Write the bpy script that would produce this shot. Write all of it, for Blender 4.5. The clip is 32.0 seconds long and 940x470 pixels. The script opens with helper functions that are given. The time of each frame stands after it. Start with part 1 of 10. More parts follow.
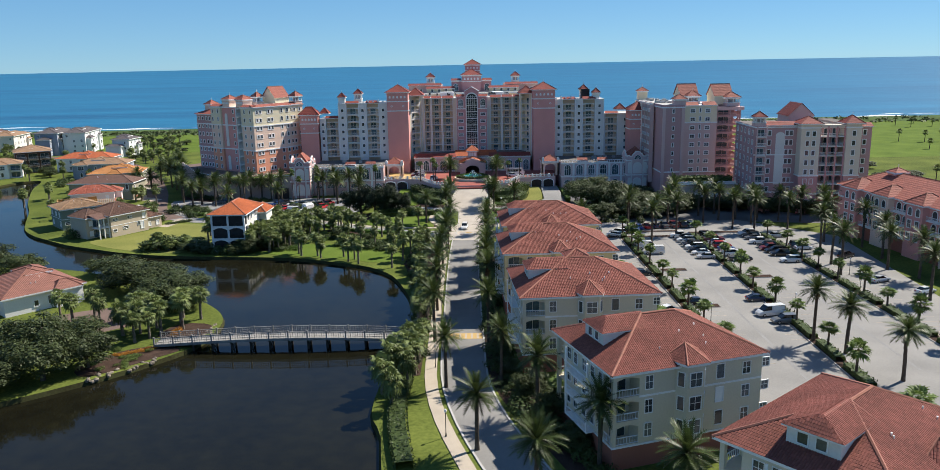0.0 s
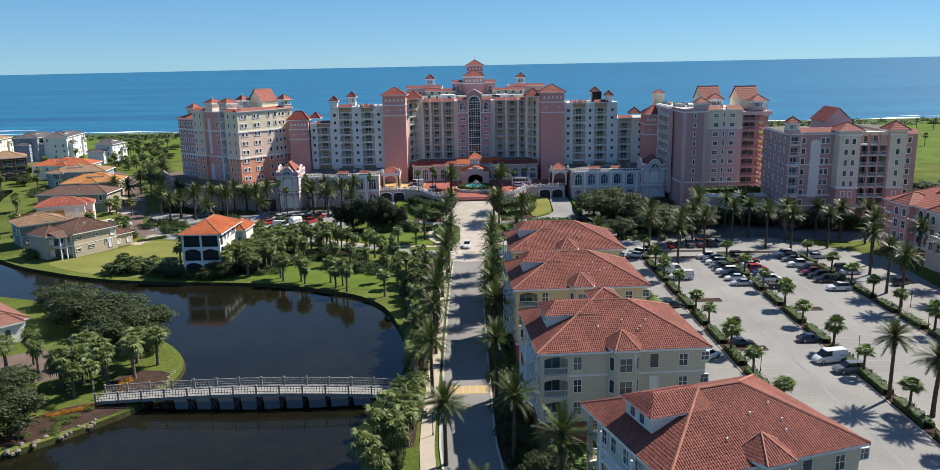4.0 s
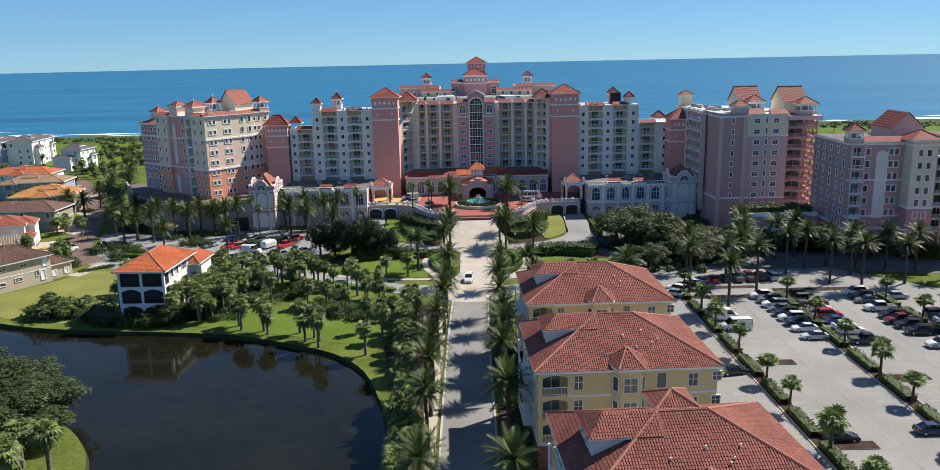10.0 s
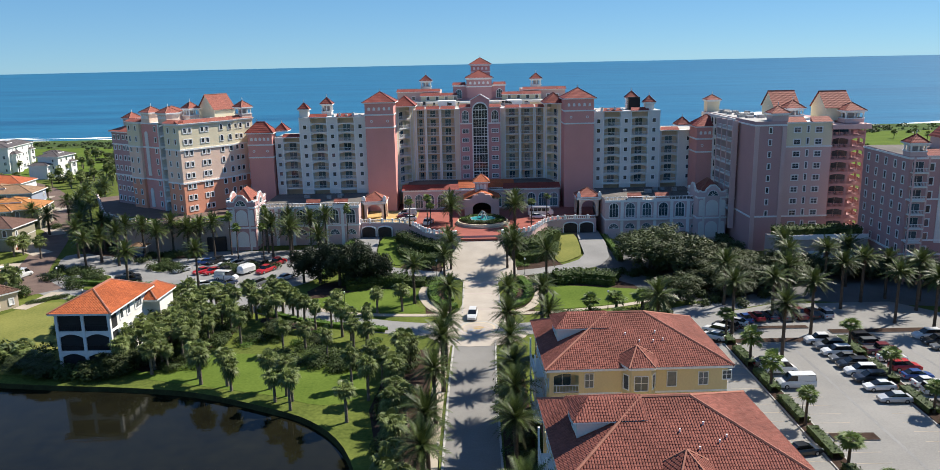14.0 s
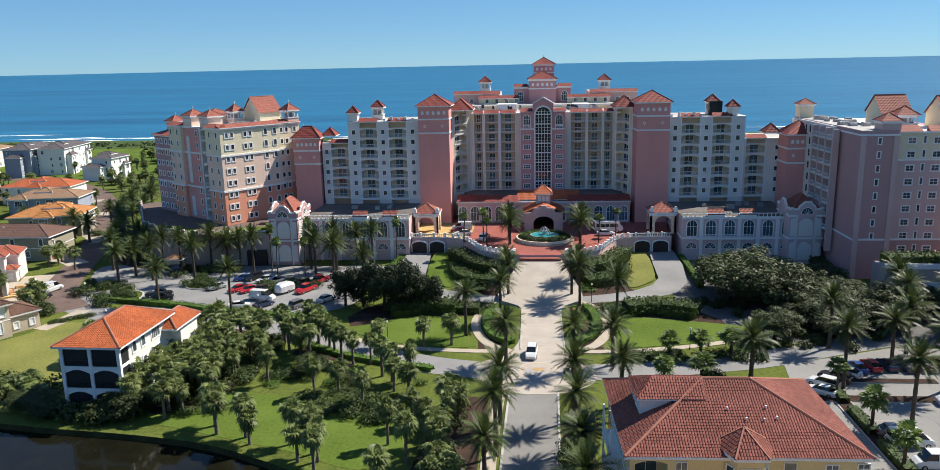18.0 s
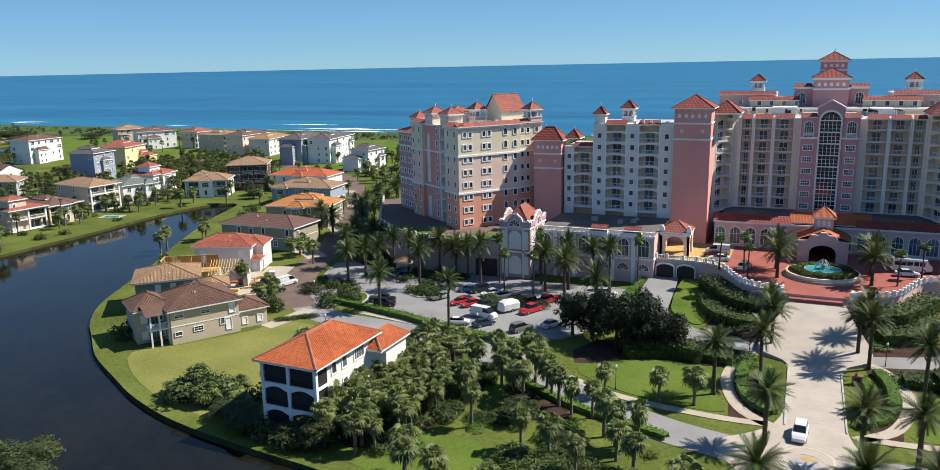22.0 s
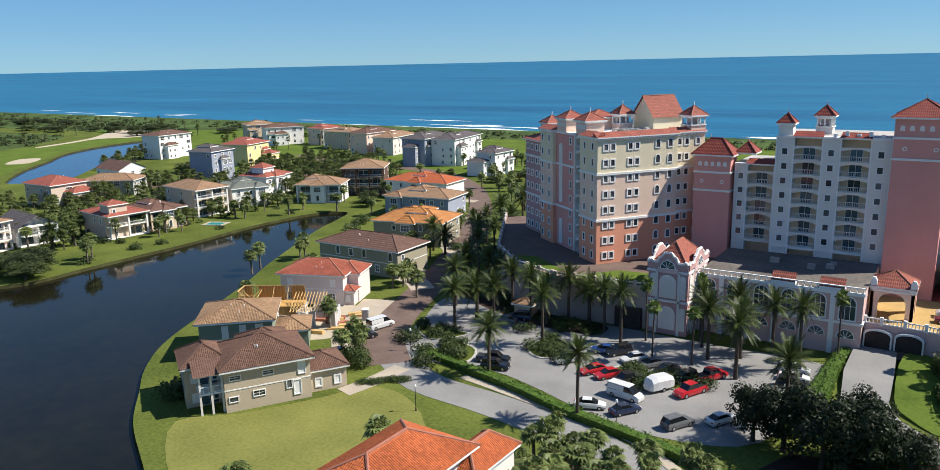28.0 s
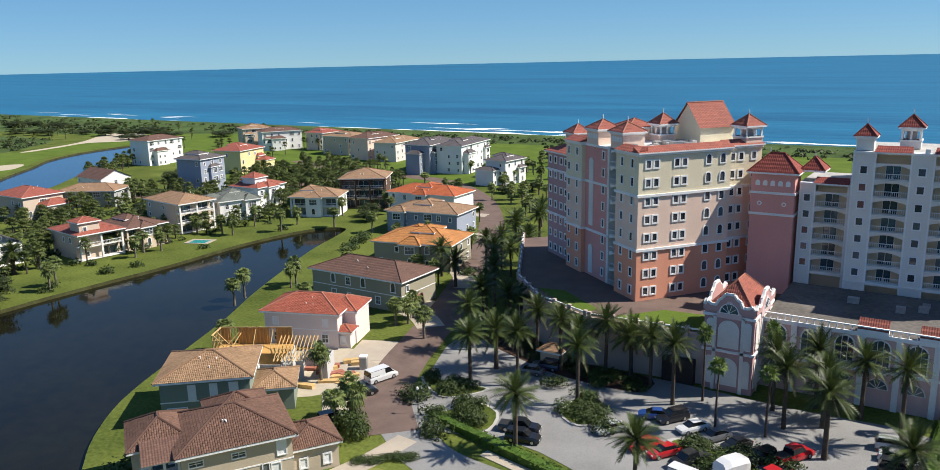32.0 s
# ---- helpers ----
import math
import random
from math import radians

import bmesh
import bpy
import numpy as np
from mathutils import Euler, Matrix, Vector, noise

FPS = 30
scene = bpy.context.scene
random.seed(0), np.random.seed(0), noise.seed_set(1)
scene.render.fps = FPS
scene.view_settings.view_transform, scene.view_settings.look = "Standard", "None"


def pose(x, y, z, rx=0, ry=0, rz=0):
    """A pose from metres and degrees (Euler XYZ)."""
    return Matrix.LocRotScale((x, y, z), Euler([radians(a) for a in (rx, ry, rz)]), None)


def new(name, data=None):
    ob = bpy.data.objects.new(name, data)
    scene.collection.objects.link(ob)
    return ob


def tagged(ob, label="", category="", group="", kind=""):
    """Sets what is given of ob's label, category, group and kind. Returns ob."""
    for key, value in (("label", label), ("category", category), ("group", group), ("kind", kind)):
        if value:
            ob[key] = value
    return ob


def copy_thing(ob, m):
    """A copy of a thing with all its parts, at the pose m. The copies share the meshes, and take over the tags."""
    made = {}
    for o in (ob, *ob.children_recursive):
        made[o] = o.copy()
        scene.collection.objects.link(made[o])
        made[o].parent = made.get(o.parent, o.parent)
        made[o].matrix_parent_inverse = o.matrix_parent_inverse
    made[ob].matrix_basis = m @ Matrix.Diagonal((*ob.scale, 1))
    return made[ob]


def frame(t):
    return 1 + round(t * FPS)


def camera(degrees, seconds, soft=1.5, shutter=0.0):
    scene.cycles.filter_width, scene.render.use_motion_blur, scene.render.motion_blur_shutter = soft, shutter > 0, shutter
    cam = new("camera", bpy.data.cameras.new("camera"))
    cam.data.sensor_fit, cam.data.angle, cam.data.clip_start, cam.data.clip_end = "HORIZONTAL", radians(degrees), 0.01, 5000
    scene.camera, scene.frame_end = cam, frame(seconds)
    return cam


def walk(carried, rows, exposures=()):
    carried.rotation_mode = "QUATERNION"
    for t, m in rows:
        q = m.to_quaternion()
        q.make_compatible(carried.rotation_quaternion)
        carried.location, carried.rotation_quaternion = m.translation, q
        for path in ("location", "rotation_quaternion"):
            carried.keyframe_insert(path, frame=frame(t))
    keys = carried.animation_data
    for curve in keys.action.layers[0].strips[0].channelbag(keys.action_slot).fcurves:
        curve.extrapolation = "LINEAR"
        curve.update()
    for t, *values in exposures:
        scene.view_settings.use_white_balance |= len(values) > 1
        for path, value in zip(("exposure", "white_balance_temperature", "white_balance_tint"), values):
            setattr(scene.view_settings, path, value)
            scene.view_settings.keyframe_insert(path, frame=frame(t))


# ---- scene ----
cam = camera(62.9, 32.0, 0.5)
METRES, EYE, TILT, LEAN, TURN = 190.0, 50.0, -0.28, 0.0, 0.0
ROWS = [
    (0.0, 0.0, 0.0, 0.0, -0.24, -12.41, 1.08),
    (0.5, -0.0001, 0.0171, 0.0004, -0.23, -12.4, 1.1),
    (1.0, -0.0001, 0.0344, 0.0008, -0.23, -12.39, 1.1),
    (1.5, -0.0003, 0.0517, 0.0012, -0.23, -12.37, 1.1),
    (2.0, -0.0005, 0.0682, 0.001, -0.21, -12.36, 1.11),
    (2.5, -0.0007, 0.0838, 0.0011, -0.19, -12.33, 1.11),
    (3.0, -0.0012, 0.0982, 0.001, -0.17, -12.32, 1.09),
    (3.5, -0.0018, 0.1119, 0.0005, -0.16, -12.34, 1.1),
    (5.5, -0.0033, 0.1727, -0.0, -0.22, -12.37, 1.19),
    (6.0, -0.0034, 0.1882, -0.0003, -0.2, -12.37, 1.2),
    (6.5, -0.0035, 0.2033, -0.0002, -0.19, -12.38, 1.21),
    (7.0, -0.0036, 0.2188, -0.0004, -0.2, -12.38, 1.21),
    (7.5, -0.0038, 0.2344, -0.0005, -0.21, -12.39, 1.2),
    (8.0, -0.0038, 0.2504, -0.0006, -0.2, -12.4, 1.2),
    (8.5, -0.0038, 0.2666, -0.0005, -0.19, -12.42, 1.19),
    (9.0, -0.004, 0.2832, -0.0003, -0.19, -12.44, 1.18),
    (9.5, -0.0044, 0.3, -0.0001, -0.19, -12.46, 1.18),
    (10.0, -0.0048, 0.317, -0.0, -0.2, -12.51, 1.19),
    (10.5, -0.005, 0.3358, 0.0001, -0.21, -12.51, 1.2),
    (11.0, -0.0052, 0.3548, 0.0004, -0.19, -12.51, 1.21),
    (11.5, -0.0054, 0.3734, 0.0005, -0.16, -12.49, 1.19),
    (12.0, -0.0055, 0.3908, 0.0006, -0.12, -12.46, 1.19),
    (12.5, -0.0056, 0.4066, 0.0009, -0.07, -12.45, 1.18),
    (13.0, -0.0057, 0.4209, 0.0012, -0.03, -12.45, 1.19),
    (13.5, -0.0057, 0.4347, 0.0013, -0.03, -12.45, 1.19),
    (14.0, -0.0058, 0.4489, 0.0013, -0.01, -12.44, 1.19),
    (14.5, -0.0058, 0.4632, 0.0012, 0.01, -12.41, 1.18),
    (16.5, -0.0064, 0.5153, 0.0022, 0.97, -12.38, 1.18),
    (17.0, -0.0067, 0.5282, 0.0021, 1.66, -12.35, 1.2),
    (17.5, -0.0068, 0.5406, 0.0021, 2.84, -12.34, 1.22),
    (18.0, -0.0072, 0.5536, 0.0021, 4.5, -12.36, 1.19),
    (18.5, -0.0075, 0.5661, 0.0019, 6.28, -12.34, 1.16),
    (19.0, -0.0081, 0.58, 0.0016, 8.45, -12.31, 1.14),
    (19.5, -0.0092, 0.5937, 0.0017, 10.65, -12.32, 1.13),
    (20.0, -0.0101, 0.6078, 0.0017, 13.01, -12.32, 1.14),
    (20.5, -0.0119, 0.6223, 0.0018, 15.46, -12.32, 1.09),
    (21.0, -0.014, 0.637, 0.0021, 18.04, -12.33, 1.07),
    (21.5, -0.0168, 0.652, 0.0022, 20.65, -12.32, 1.04),
    (22.0, -0.0198, 0.6667, 0.0027, 23.35, -12.32, 1.03),
    (22.5, -0.0233, 0.6813, 0.0031, 26.03, -12.32, 1.02),
    (23.0, -0.0276, 0.6957, 0.0033, 28.74, -12.31, 1.01),
    (23.5, -0.0321, 0.7096, 0.004, 31.3, -12.33, 1.03),
    (24.0, -0.0372, 0.7237, 0.0042, 33.09, -12.41, 1.04),
    (24.5, -0.0439, 0.7384, 0.004, 33.17, -12.46, 1.01),
    (25.0, -0.0516, 0.7539, 0.0042, 33.19, -12.49, 1.03),
    (25.5, -0.0599, 0.7693, 0.0041, 33.22, -12.5, 1.02),
    (27.5, -0.0959, 0.832, 0.0046, 33.37, -12.58, 1.1),
    (28.0, -0.1056, 0.8471, 0.0045, 33.38, -12.59, 1.11),
    (28.5, -0.1152, 0.8624, 0.0047, 33.39, -12.62, 1.14),
    (29.0, -0.1253, 0.8781, 0.0049, 33.41, -12.62, 1.15),
    (29.5, -0.1354, 0.8934, 0.005, 33.45, -12.58, 1.1),
    (30.0, -0.1456, 0.9068, 0.005, 33.51, -12.58, 0.98),
    (30.5, -0.1567, 0.918, 0.0052, 33.54, -12.56, 0.92),
    (31.0, -0.1677, 0.9278, 0.0052, 33.56, -12.55, 0.94),
    (31.5, -0.1783, 0.9377, 0.0051, 33.55, -12.56, 1.03),
    (32.0, -0.1886, 0.9479, 0.0053, 33.54, -12.53, 1.09),
]
walk(cam, [(t, pose(0, 0, EYE, TILT, LEAN, TURN) @ pose(METRES * x, METRES * y, METRES * z, 90 + pitch, roll, yaw)) for t, x, y, z, yaw, pitch, roll in ROWS], [(0.0, 0.70, 6550, 10), (18.0, 0.68, 6550, 10), (25.0, 0.64, 6550, 10), (32.0, 0.58, 6550, 10)])

# world, sun
SUN_AZ, SUN_EL = math.radians(34), math.radians(46.5)   # azimuth from +x towards +y
world = bpy.data.worlds.new("sky")
scene.world = world
world.use_nodes = True
wn = world.node_tree.nodes
sky = wn.new("ShaderNodeTexSky")
sky.sky_type = "NISHITA"
sky.sun_disc = False
sky.sun_elevation = SUN_EL
sky.sun_rotation = math.pi / 2 - SUN_AZ
sky.air_density, sky.dust_density, sky.ozone_density = 0.6, 0.0, 6.0
wn["Background"].inputs["Strength"].default_value = 0.085
tint = wn.new("ShaderNodeMix")
tint.data_type, tint.blend_type = "RGBA", "MULTIPLY"
tint.inputs["Factor"].default_value = 1.0
tint.inputs["B"].default_value = (0.66, 0.90, 1.0, 1)     # clear, cool sea air
world.node_tree.links.new(sky.outputs["Color"], tint.inputs["A"])
haze = wn.new("ShaderNodeMix")
haze.data_type = "RGBA"
haze.inputs["Factor"].default_value = 0.65
up = wn.new("ShaderNodeTexCoord")
upz = wn.new("ShaderNodeSeparateXYZ")
blue = wn.new("ShaderNodeValToRGB")                        # clear noon sky: paler at the horizon, deep blue above
blue.color_ramp.elements[0].position, blue.color_ramp.elements[0].color = 0.0, (1.95, 3.45, 4.7, 1)
blue.color_ramp.elements[1].position, blue.color_ramp.elements[1].color = 0.10, (1.25, 3.0, 4.9, 1)
for at, c in ((0.35, (0.95, 2.1, 4.4, 1)), (1.0, (0.8, 1.7, 3.8, 1))):
    blue.color_ramp.elements.new(at).color = c
world.node_tree.links.new(up.outputs["Generated"], upz.inputs[0])
world.node_tree.links.new(upz.outputs["Z"], blue.inputs["Fac"])
world.node_tree.links.new(blue.outputs["Color"], haze.inputs["B"])
world.node_tree.links.new(tint.outputs["Result"], haze.inputs["A"])
world.node_tree.links.new(haze.outputs["Result"], wn["Background"].inputs["Color"])
sun = new("sun", bpy.data.lights.new("sun", "SUN"))
sun.data.energy, sun.data.angle, sun.data.color = 5.0, math.radians(0.53), (1.0, 0.95, 0.86)
sd = Vector((math.cos(SUN_EL) * math.cos(SUN_AZ), math.cos(SUN_EL) * math.sin(SUN_AZ), math.sin(SUN_EL)))
sun.matrix_world = Matrix.Translation((100, 100, 200)) @ sd.to_track_quat("Z", "Y").to_matrix().to_4x4()

RNG = random.Random(7)


# ---------- materials ----------
def mat(name, col, rough=0.8, var=0.12, scale=0.6, fine=9.0, bump=0.15, metal=0.0, spec=0.3, col2=None, rand=0.0):
    """Two-scale noise variation round a base colour, in metres."""
    m = bpy.data.materials.new(name)
    m.use_nodes = True
    nt = m.node_tree
    n, l = nt.nodes, nt.links
    b = n["Principled BSDF"]
    b.inputs["Roughness"].default_value = rough
    b.inputs["Metallic"].default_value = metal
    b.inputs["Specular IOR Level"].default_value = spec
    tc = n.new("ShaderNodeTexCoord")
    a = n.new("ShaderNodeTexNoise")
    a.inputs["Scale"].default_value = scale
    a.inputs["Detail"].default_value = 5
    f = n.new("ShaderNodeTexNoise")
    f.inputs["Scale"].default_value = fine
    f.inputs["Detail"].default_value = 3
    l.new(tc.outputs["Object"], a.inputs["Vector"])
    l.new(tc.outputs["Object"], f.inputs["Vector"])
    r = n.new("ShaderNodeValToRGB")
    c2 = col2 or tuple(c * (1 - 2.2 * var) for c in col)
    c1 = tuple(min(1, c * (1 + var)) for c in col)
    r.color_ramp.elements[0].position, r.color_ramp.elements[1].position = 0.32, 0.68
    r.color_ramp.elements[0].color, r.color_ramp.elements[1].color = (*c2, 1), (*c1, 1)
    add = n.new("ShaderNodeMath")
    add.operation = "MULTIPLY_ADD"
    l.new(f.outputs["Fac"], add.inputs[0])
    add.inputs[1].default_value = 0.45
    sub = n.new("ShaderNodeMath")
    sub.operation = "MULTIPLY_ADD"
    l.new(a.outputs["Fac"], sub.inputs[0])
    sub.inputs[1].default_value, sub.inputs[2].default_value = 0.55, 0.0
    l.new(sub.outputs[0], add.inputs[2])
    l.new(add.outputs[0], r.inputs["Fac"])
    out = r.outputs["Color"]
    if rand:
        oi = n.new("ShaderNodeObjectInfo")
        hs = n.new("ShaderNodeHueSaturation")
        mr = n.new("ShaderNodeMapRange")
        mr.inputs["To Min"].default_value, mr.inputs["To Max"].default_value = 1 - rand, 1 + rand
        l.new(oi.outputs["Random"], mr.inputs["Value"])
        l.new(mr.outputs["Result"], hs.inputs["Value"])
        l.new(out, hs.inputs["Color"])
        out = hs.outputs["Color"]
    l.new(out, b.inputs["Base Color"])
    if bump:
        bp = n.new("ShaderNodeBump")
        bp.inputs["Strength"].default_value = bump
        bp.inputs["Distance"].default_value = 0.05
        l.new(f.outputs["Fac"], bp.inputs["Height"])
        l.new(bp.outputs["Normal"], b.inputs["Normal"])
    return m


def tile_mat(name, col, dark=0.6):
    """Barrel roof tiles by the roof's own metres: ribs up the slope and courses across it."""
    m = mat(name, col, 0.75, 0.10, 0.35, 3.0, 0)
    nt = m.node_tree
    n, l = nt.nodes, nt.links
    b = n["Principled BSDF"]
    uv = n.new("ShaderNodeUVMap")
    br = n.new("ShaderNodeTexBrick")
    br.offset = 0.5
    br.inputs["Scale"].default_value = 1.0
    br.inputs["Brick Width"].default_value, br.inputs["Row Height"].default_value = 0.9, 0.42
    br.inputs["Mortar Size"].default_value = 0.045
    br.inputs["Mortar Smooth"].default_value = 0.6
    br.inputs["Color1"].default_value = (1.12, 1.1, 1.08, 1)
    br.inputs["Color2"].default_value = (0.8, 0.78, 0.78, 1)
    br.inputs["Mortar"].default_value = (dark, dark * 0.92, dark * 0.9, 1)
    l.new(uv.outputs["UV"], br.inputs["Vector"])
    mx = n.new("ShaderNodeMix")
    mx.data_type, mx.blend_type = "RGBA", "MULTIPLY"
    mx.inputs["Factor"].default_value = 0.75
    src = b.inputs["Base Color"].links[0].from_socket
    l.new(src, mx.inputs["A"])
    l.new(br.outputs["Color"], mx.inputs["B"])
    l.new(mx.outputs["Result"], b.inputs["Base Color"])
    sx = n.new("ShaderNodeSeparateXYZ")
    l.new(uv.outputs["UV"], sx.inputs[0])
    s = n.new("ShaderNodeMath")
    s.operation = "MULTIPLY"
    s.inputs[1].default_value = 2 * math.pi / 0.32
    l.new(sx.outputs["X"], s.inputs[0])
    sn = n.new("ShaderNodeMath")
    sn.operation = "SINE"
    l.new(s.outputs[0], sn.inputs[0])
    fr = n.new("ShaderNodeMath")
    fr.operation = "PINGPONG"
    fr.inputs[1].default_value = 0.42
    l.new(sx.outputs["Y"], fr.inputs[0])
    ad = n.new("ShaderNodeMath")
    ad.operation = "MULTIPLY_ADD"
    ad.inputs[1].default_value = 0.14
    l.new(sn.outputs[0], ad.inputs[0])
    l.new(fr.outputs[0], ad.inputs[2])
    bp = n.new("ShaderNodeBump")
    bp.inputs["Strength"].default_value, bp.inputs["Distance"].default_value = 0.9, 0.12
    l.new(ad.outputs[0], bp.inputs["Height"])
    l.new(bp.outputs["Normal"], b.inputs["Normal"])
    return m


def water_mat(name, deep, rough, wave, dist, spec=0.5, col2=None):
    m = mat(name, deep, rough, 0.15, wave * 0.06, wave * 0.5, 0, 0, spec, col2)
    nt = m.node_tree
    n, l = nt.nodes, nt.links
    b = n["Principled BSDF"]
    b.inputs["IOR"].default_value = 1.33
    tc = n.new("ShaderNodeTexCoord")
    mp = n.new("ShaderNodeMapping")
    mp.inputs["Scale"].default_value = (0.35, 1, 1)
    w = n.new("ShaderNodeTexNoise")
    w.inputs["Scale"].default_value, w.inputs["Detail"].default_value = wave, 6
    l.new(tc.outputs["Object"], mp.inputs["Vector"])
    l.new(mp.outputs["Vector"], w.inputs["Vector"])
    bp = n.new("ShaderNodeBump")
    bp.inputs["Strength"].default_value, bp.inputs["Distance"].default_value = 0.6, dist
    l.new(w.outputs["Fac"], bp.inputs["Height"])
    l.new(bp.outputs["Normal"], b.inputs["Normal"])
    return m


def barrel_mat(name, col):
    """Fired clay, every tile a little different, with weathering in broad patches."""
    m = mat(name, col, 0.8, 0.16, 0.22, 5.0, 0, spec=0.2)
    nt = m.node_tree
    n, l = nt.nodes, nt.links
    b = n["Principled BSDF"]
    g = n.new("ShaderNodeNewGeometry")
    mr = n.new("ShaderNodeMapRange")
    mr.inputs["To Min"].default_value, mr.inputs["To Max"].default_value = 0.80, 1.16
    hs = n.new("ShaderNodeHueSaturation")
    src = b.inputs["Base Color"].links[0].from_socket
    l.new(g.outputs["Random Per Island"], mr.inputs["Value"])
    l.new(mr.outputs["Result"], hs.inputs["Value"])
    l.new(src, hs.inputs["Color"])
    l.new(hs.outputs["Color"], b.inputs["Base Color"])
    return m


M = {}
M["grass"] = mat("lawn_grass", (0.112, 0.132, 0.029), 0.95, 0.25, 0.07, 1.6, 0.6, spec=0.05, col2=(0.043, 0.062, 0.0135))
M["turf"] = mat("bright_turf", (0.108, 0.15, 0.027), 0.95, 0.12, 0.10, 2.0, 0.4, spec=0.05, col2=(0.0621, 0.0985, 0.0161))
M["dry"] = mat("dry_grass", (0.19, 0.185, 0.052), 0.95, 0.16, 0.09, 2.0, 0.4, spec=0.1, col2=(0.115, 0.128, 0.032))
M["scrub"] = mat("coastal_scrub", (0.073, 0.11, 0.0365), 1, 0.3, 0.04, 0.5, 0.8, spec=0.05)
M["mulch"] = mat("brown_mulch", (0.0621, 0.0401, 0.0307), 1, 0.25, 0.6, 8, 0.6, spec=0.05)
M["asphalt"] = mat("worn_asphalt", (0.245, 0.238, 0.228), 0.9, 0.13, 0.12, 5, 0.2, spec=0.2, col2=(0.17, 0.166, 0.16))
M["lot"] = mat("sandy_lot_paving", (0.245, 0.234, 0.216), 0.9, 0.11, 0.10, 5, 0.2, spec=0.2, col2=(0.18, 0.173, 0.162))
M["darkasphalt"] = mat("dark_asphalt", (0.124, 0.12, 0.117), 0.9, 0.14, 0.12, 5, 0.2, spec=0.2)
M["road"] = mat("boulevard_asphalt", (0.215, 0.205, 0.19), 0.9, 0.12, 0.15, 5, 0.2, spec=0.2)
M["concrete"] = mat("pale_concrete", (0.402, 0.343, 0.27), 0.9, 0.08, 0.3, 6, 0.2, spec=0.2)
M["plaza"] = mat("pale_pavers", (0.409, 0.358, 0.299), 0.85, 0.09, 0.25, 5, 0.3, spec=0.2)
M["redpave"] = mat("red_pavers", (0.307, 0.0949, 0.073), 0.85, 0.12, 0.3, 5, 0.3, spec=0.2)
M["brickroad"] = mat("brown_brick_paving", (0.153, 0.106, 0.0876), 0.9, 0.14, 0.3, 6, 0.3, spec=0.2)
M["yellowpave"] = mat("ochre_pavers", (0.453, 0.307, 0.124), 0.9, 0.08, 0.3, 5, 0.2, spec=0.2)
M["kerb"] = mat("kerb_concrete", (0.402, 0.387, 0.358), 0.9, 0.08, 0.5, 6, 0.1)
M["sand"] = mat("beach_sand", (0.453, 0.387, 0.292), 0.95, 0.08, 0.03, 1, 0.2, spec=0.1)
M["lake"] = water_mat("dark_lake_water", (0.011, 0.0105, 0.0055), 0.06, 0.9, 0.02, 0.29, (0.006, 0.006, 0.004))
M["sea"] = water_mat("sea_water", (0.012, 0.128, 0.222), 0.36, 0.10, 1.4, 0.4, (0.004, 0.064, 0.138))
for nd in [q for q in M["sea"].node_tree.nodes if q.type == "TEX_NOISE" and not q.inputs["Vector"].links[0].from_node.type == "MAPPING"]:
    mp = M["sea"].node_tree.nodes.new("ShaderNodeMapping")
    mp.inputs["Scale"].default_value = (0.10, 1.6, 1) if nd.inputs["Scale"].default_value < 0.02 else (0.15, 0.9, 1)
    M["sea"].node_tree.links.new(nd.inputs["Vector"].links[0].from_socket, mp.inputs["Vector"])
    M["sea"].node_tree.links.new(mp.outputs["Vector"], nd.inputs["Vector"])
M["bank"] = mat("dark_lake_bank", (0.0511, 0.0548, 0.0219), 1, 0.25, 0.3, 3, 0.6, spec=0.05, col2=(0.0256, 0.0219, 0.0109))
M["foam"] = mat("sea_foam", (0.85, 0.87, 0.88), 0.9, 0.08, 0.1, 1, 0.2)
M["golfwater"] = water_mat("blue_golf_lake_water", (0.0146, 0.0438, 0.11), 0.1, 0.6, 0.03)
M["pool"] = water_mat("pool_water", (0.0365, 0.307, 0.307), 0.05, 2, 0.02)
M["tile"] = tile_mat("terracotta_tiles", (0.212, 0.0569, 0.038))
M["tile_o"] = tile_mat("orange_tiles", (0.438, 0.113, 0.0401))
M["tile_r"] = tile_mat("red_tiles", (0.307, 0.0912, 0.0621))
M["tile_h"] = tile_mat("deep_red_tiles", (0.248, 0.0511, 0.0365))
M["tile_b"] = tile_mat("brown_tiles", (0.146, 0.0803, 0.0584))
M["tile_t"] = tile_mat("tan_tiles", (0.307, 0.19, 0.11))
M["tile_g"] = tile_mat("grey_tiles", (0.11, 0.0949, 0.0949))
M["tile_a"] = tile_mat("amber_tiles", (0.453, 0.197, 0.0621))
M["tile_p"] = tile_mat("brown_pink_tiles", (0.25, 0.11, 0.08))
M["tile_s"] = tile_mat("sage_grey_tiles", (0.146, 0.161, 0.139))
M["ridge"] = mat("ridge_tiles", (0.33, 0.135, 0.09), 0.8, 0.14, 1, 6, 0.2)
BARREL = {k: barrel_mat(k + "_barrel_tiles", c) for k, c in dict(tile=(0.235, 0.080, 0.058), tile_o=(0.43, 0.115, 0.042), tile_r=(0.33, 0.095, 0.060),
          tile_b=(0.155, 0.087, 0.062), tile_t=(0.32, 0.20, 0.115), tile_a=(0.46, 0.20, 0.065)).items()}
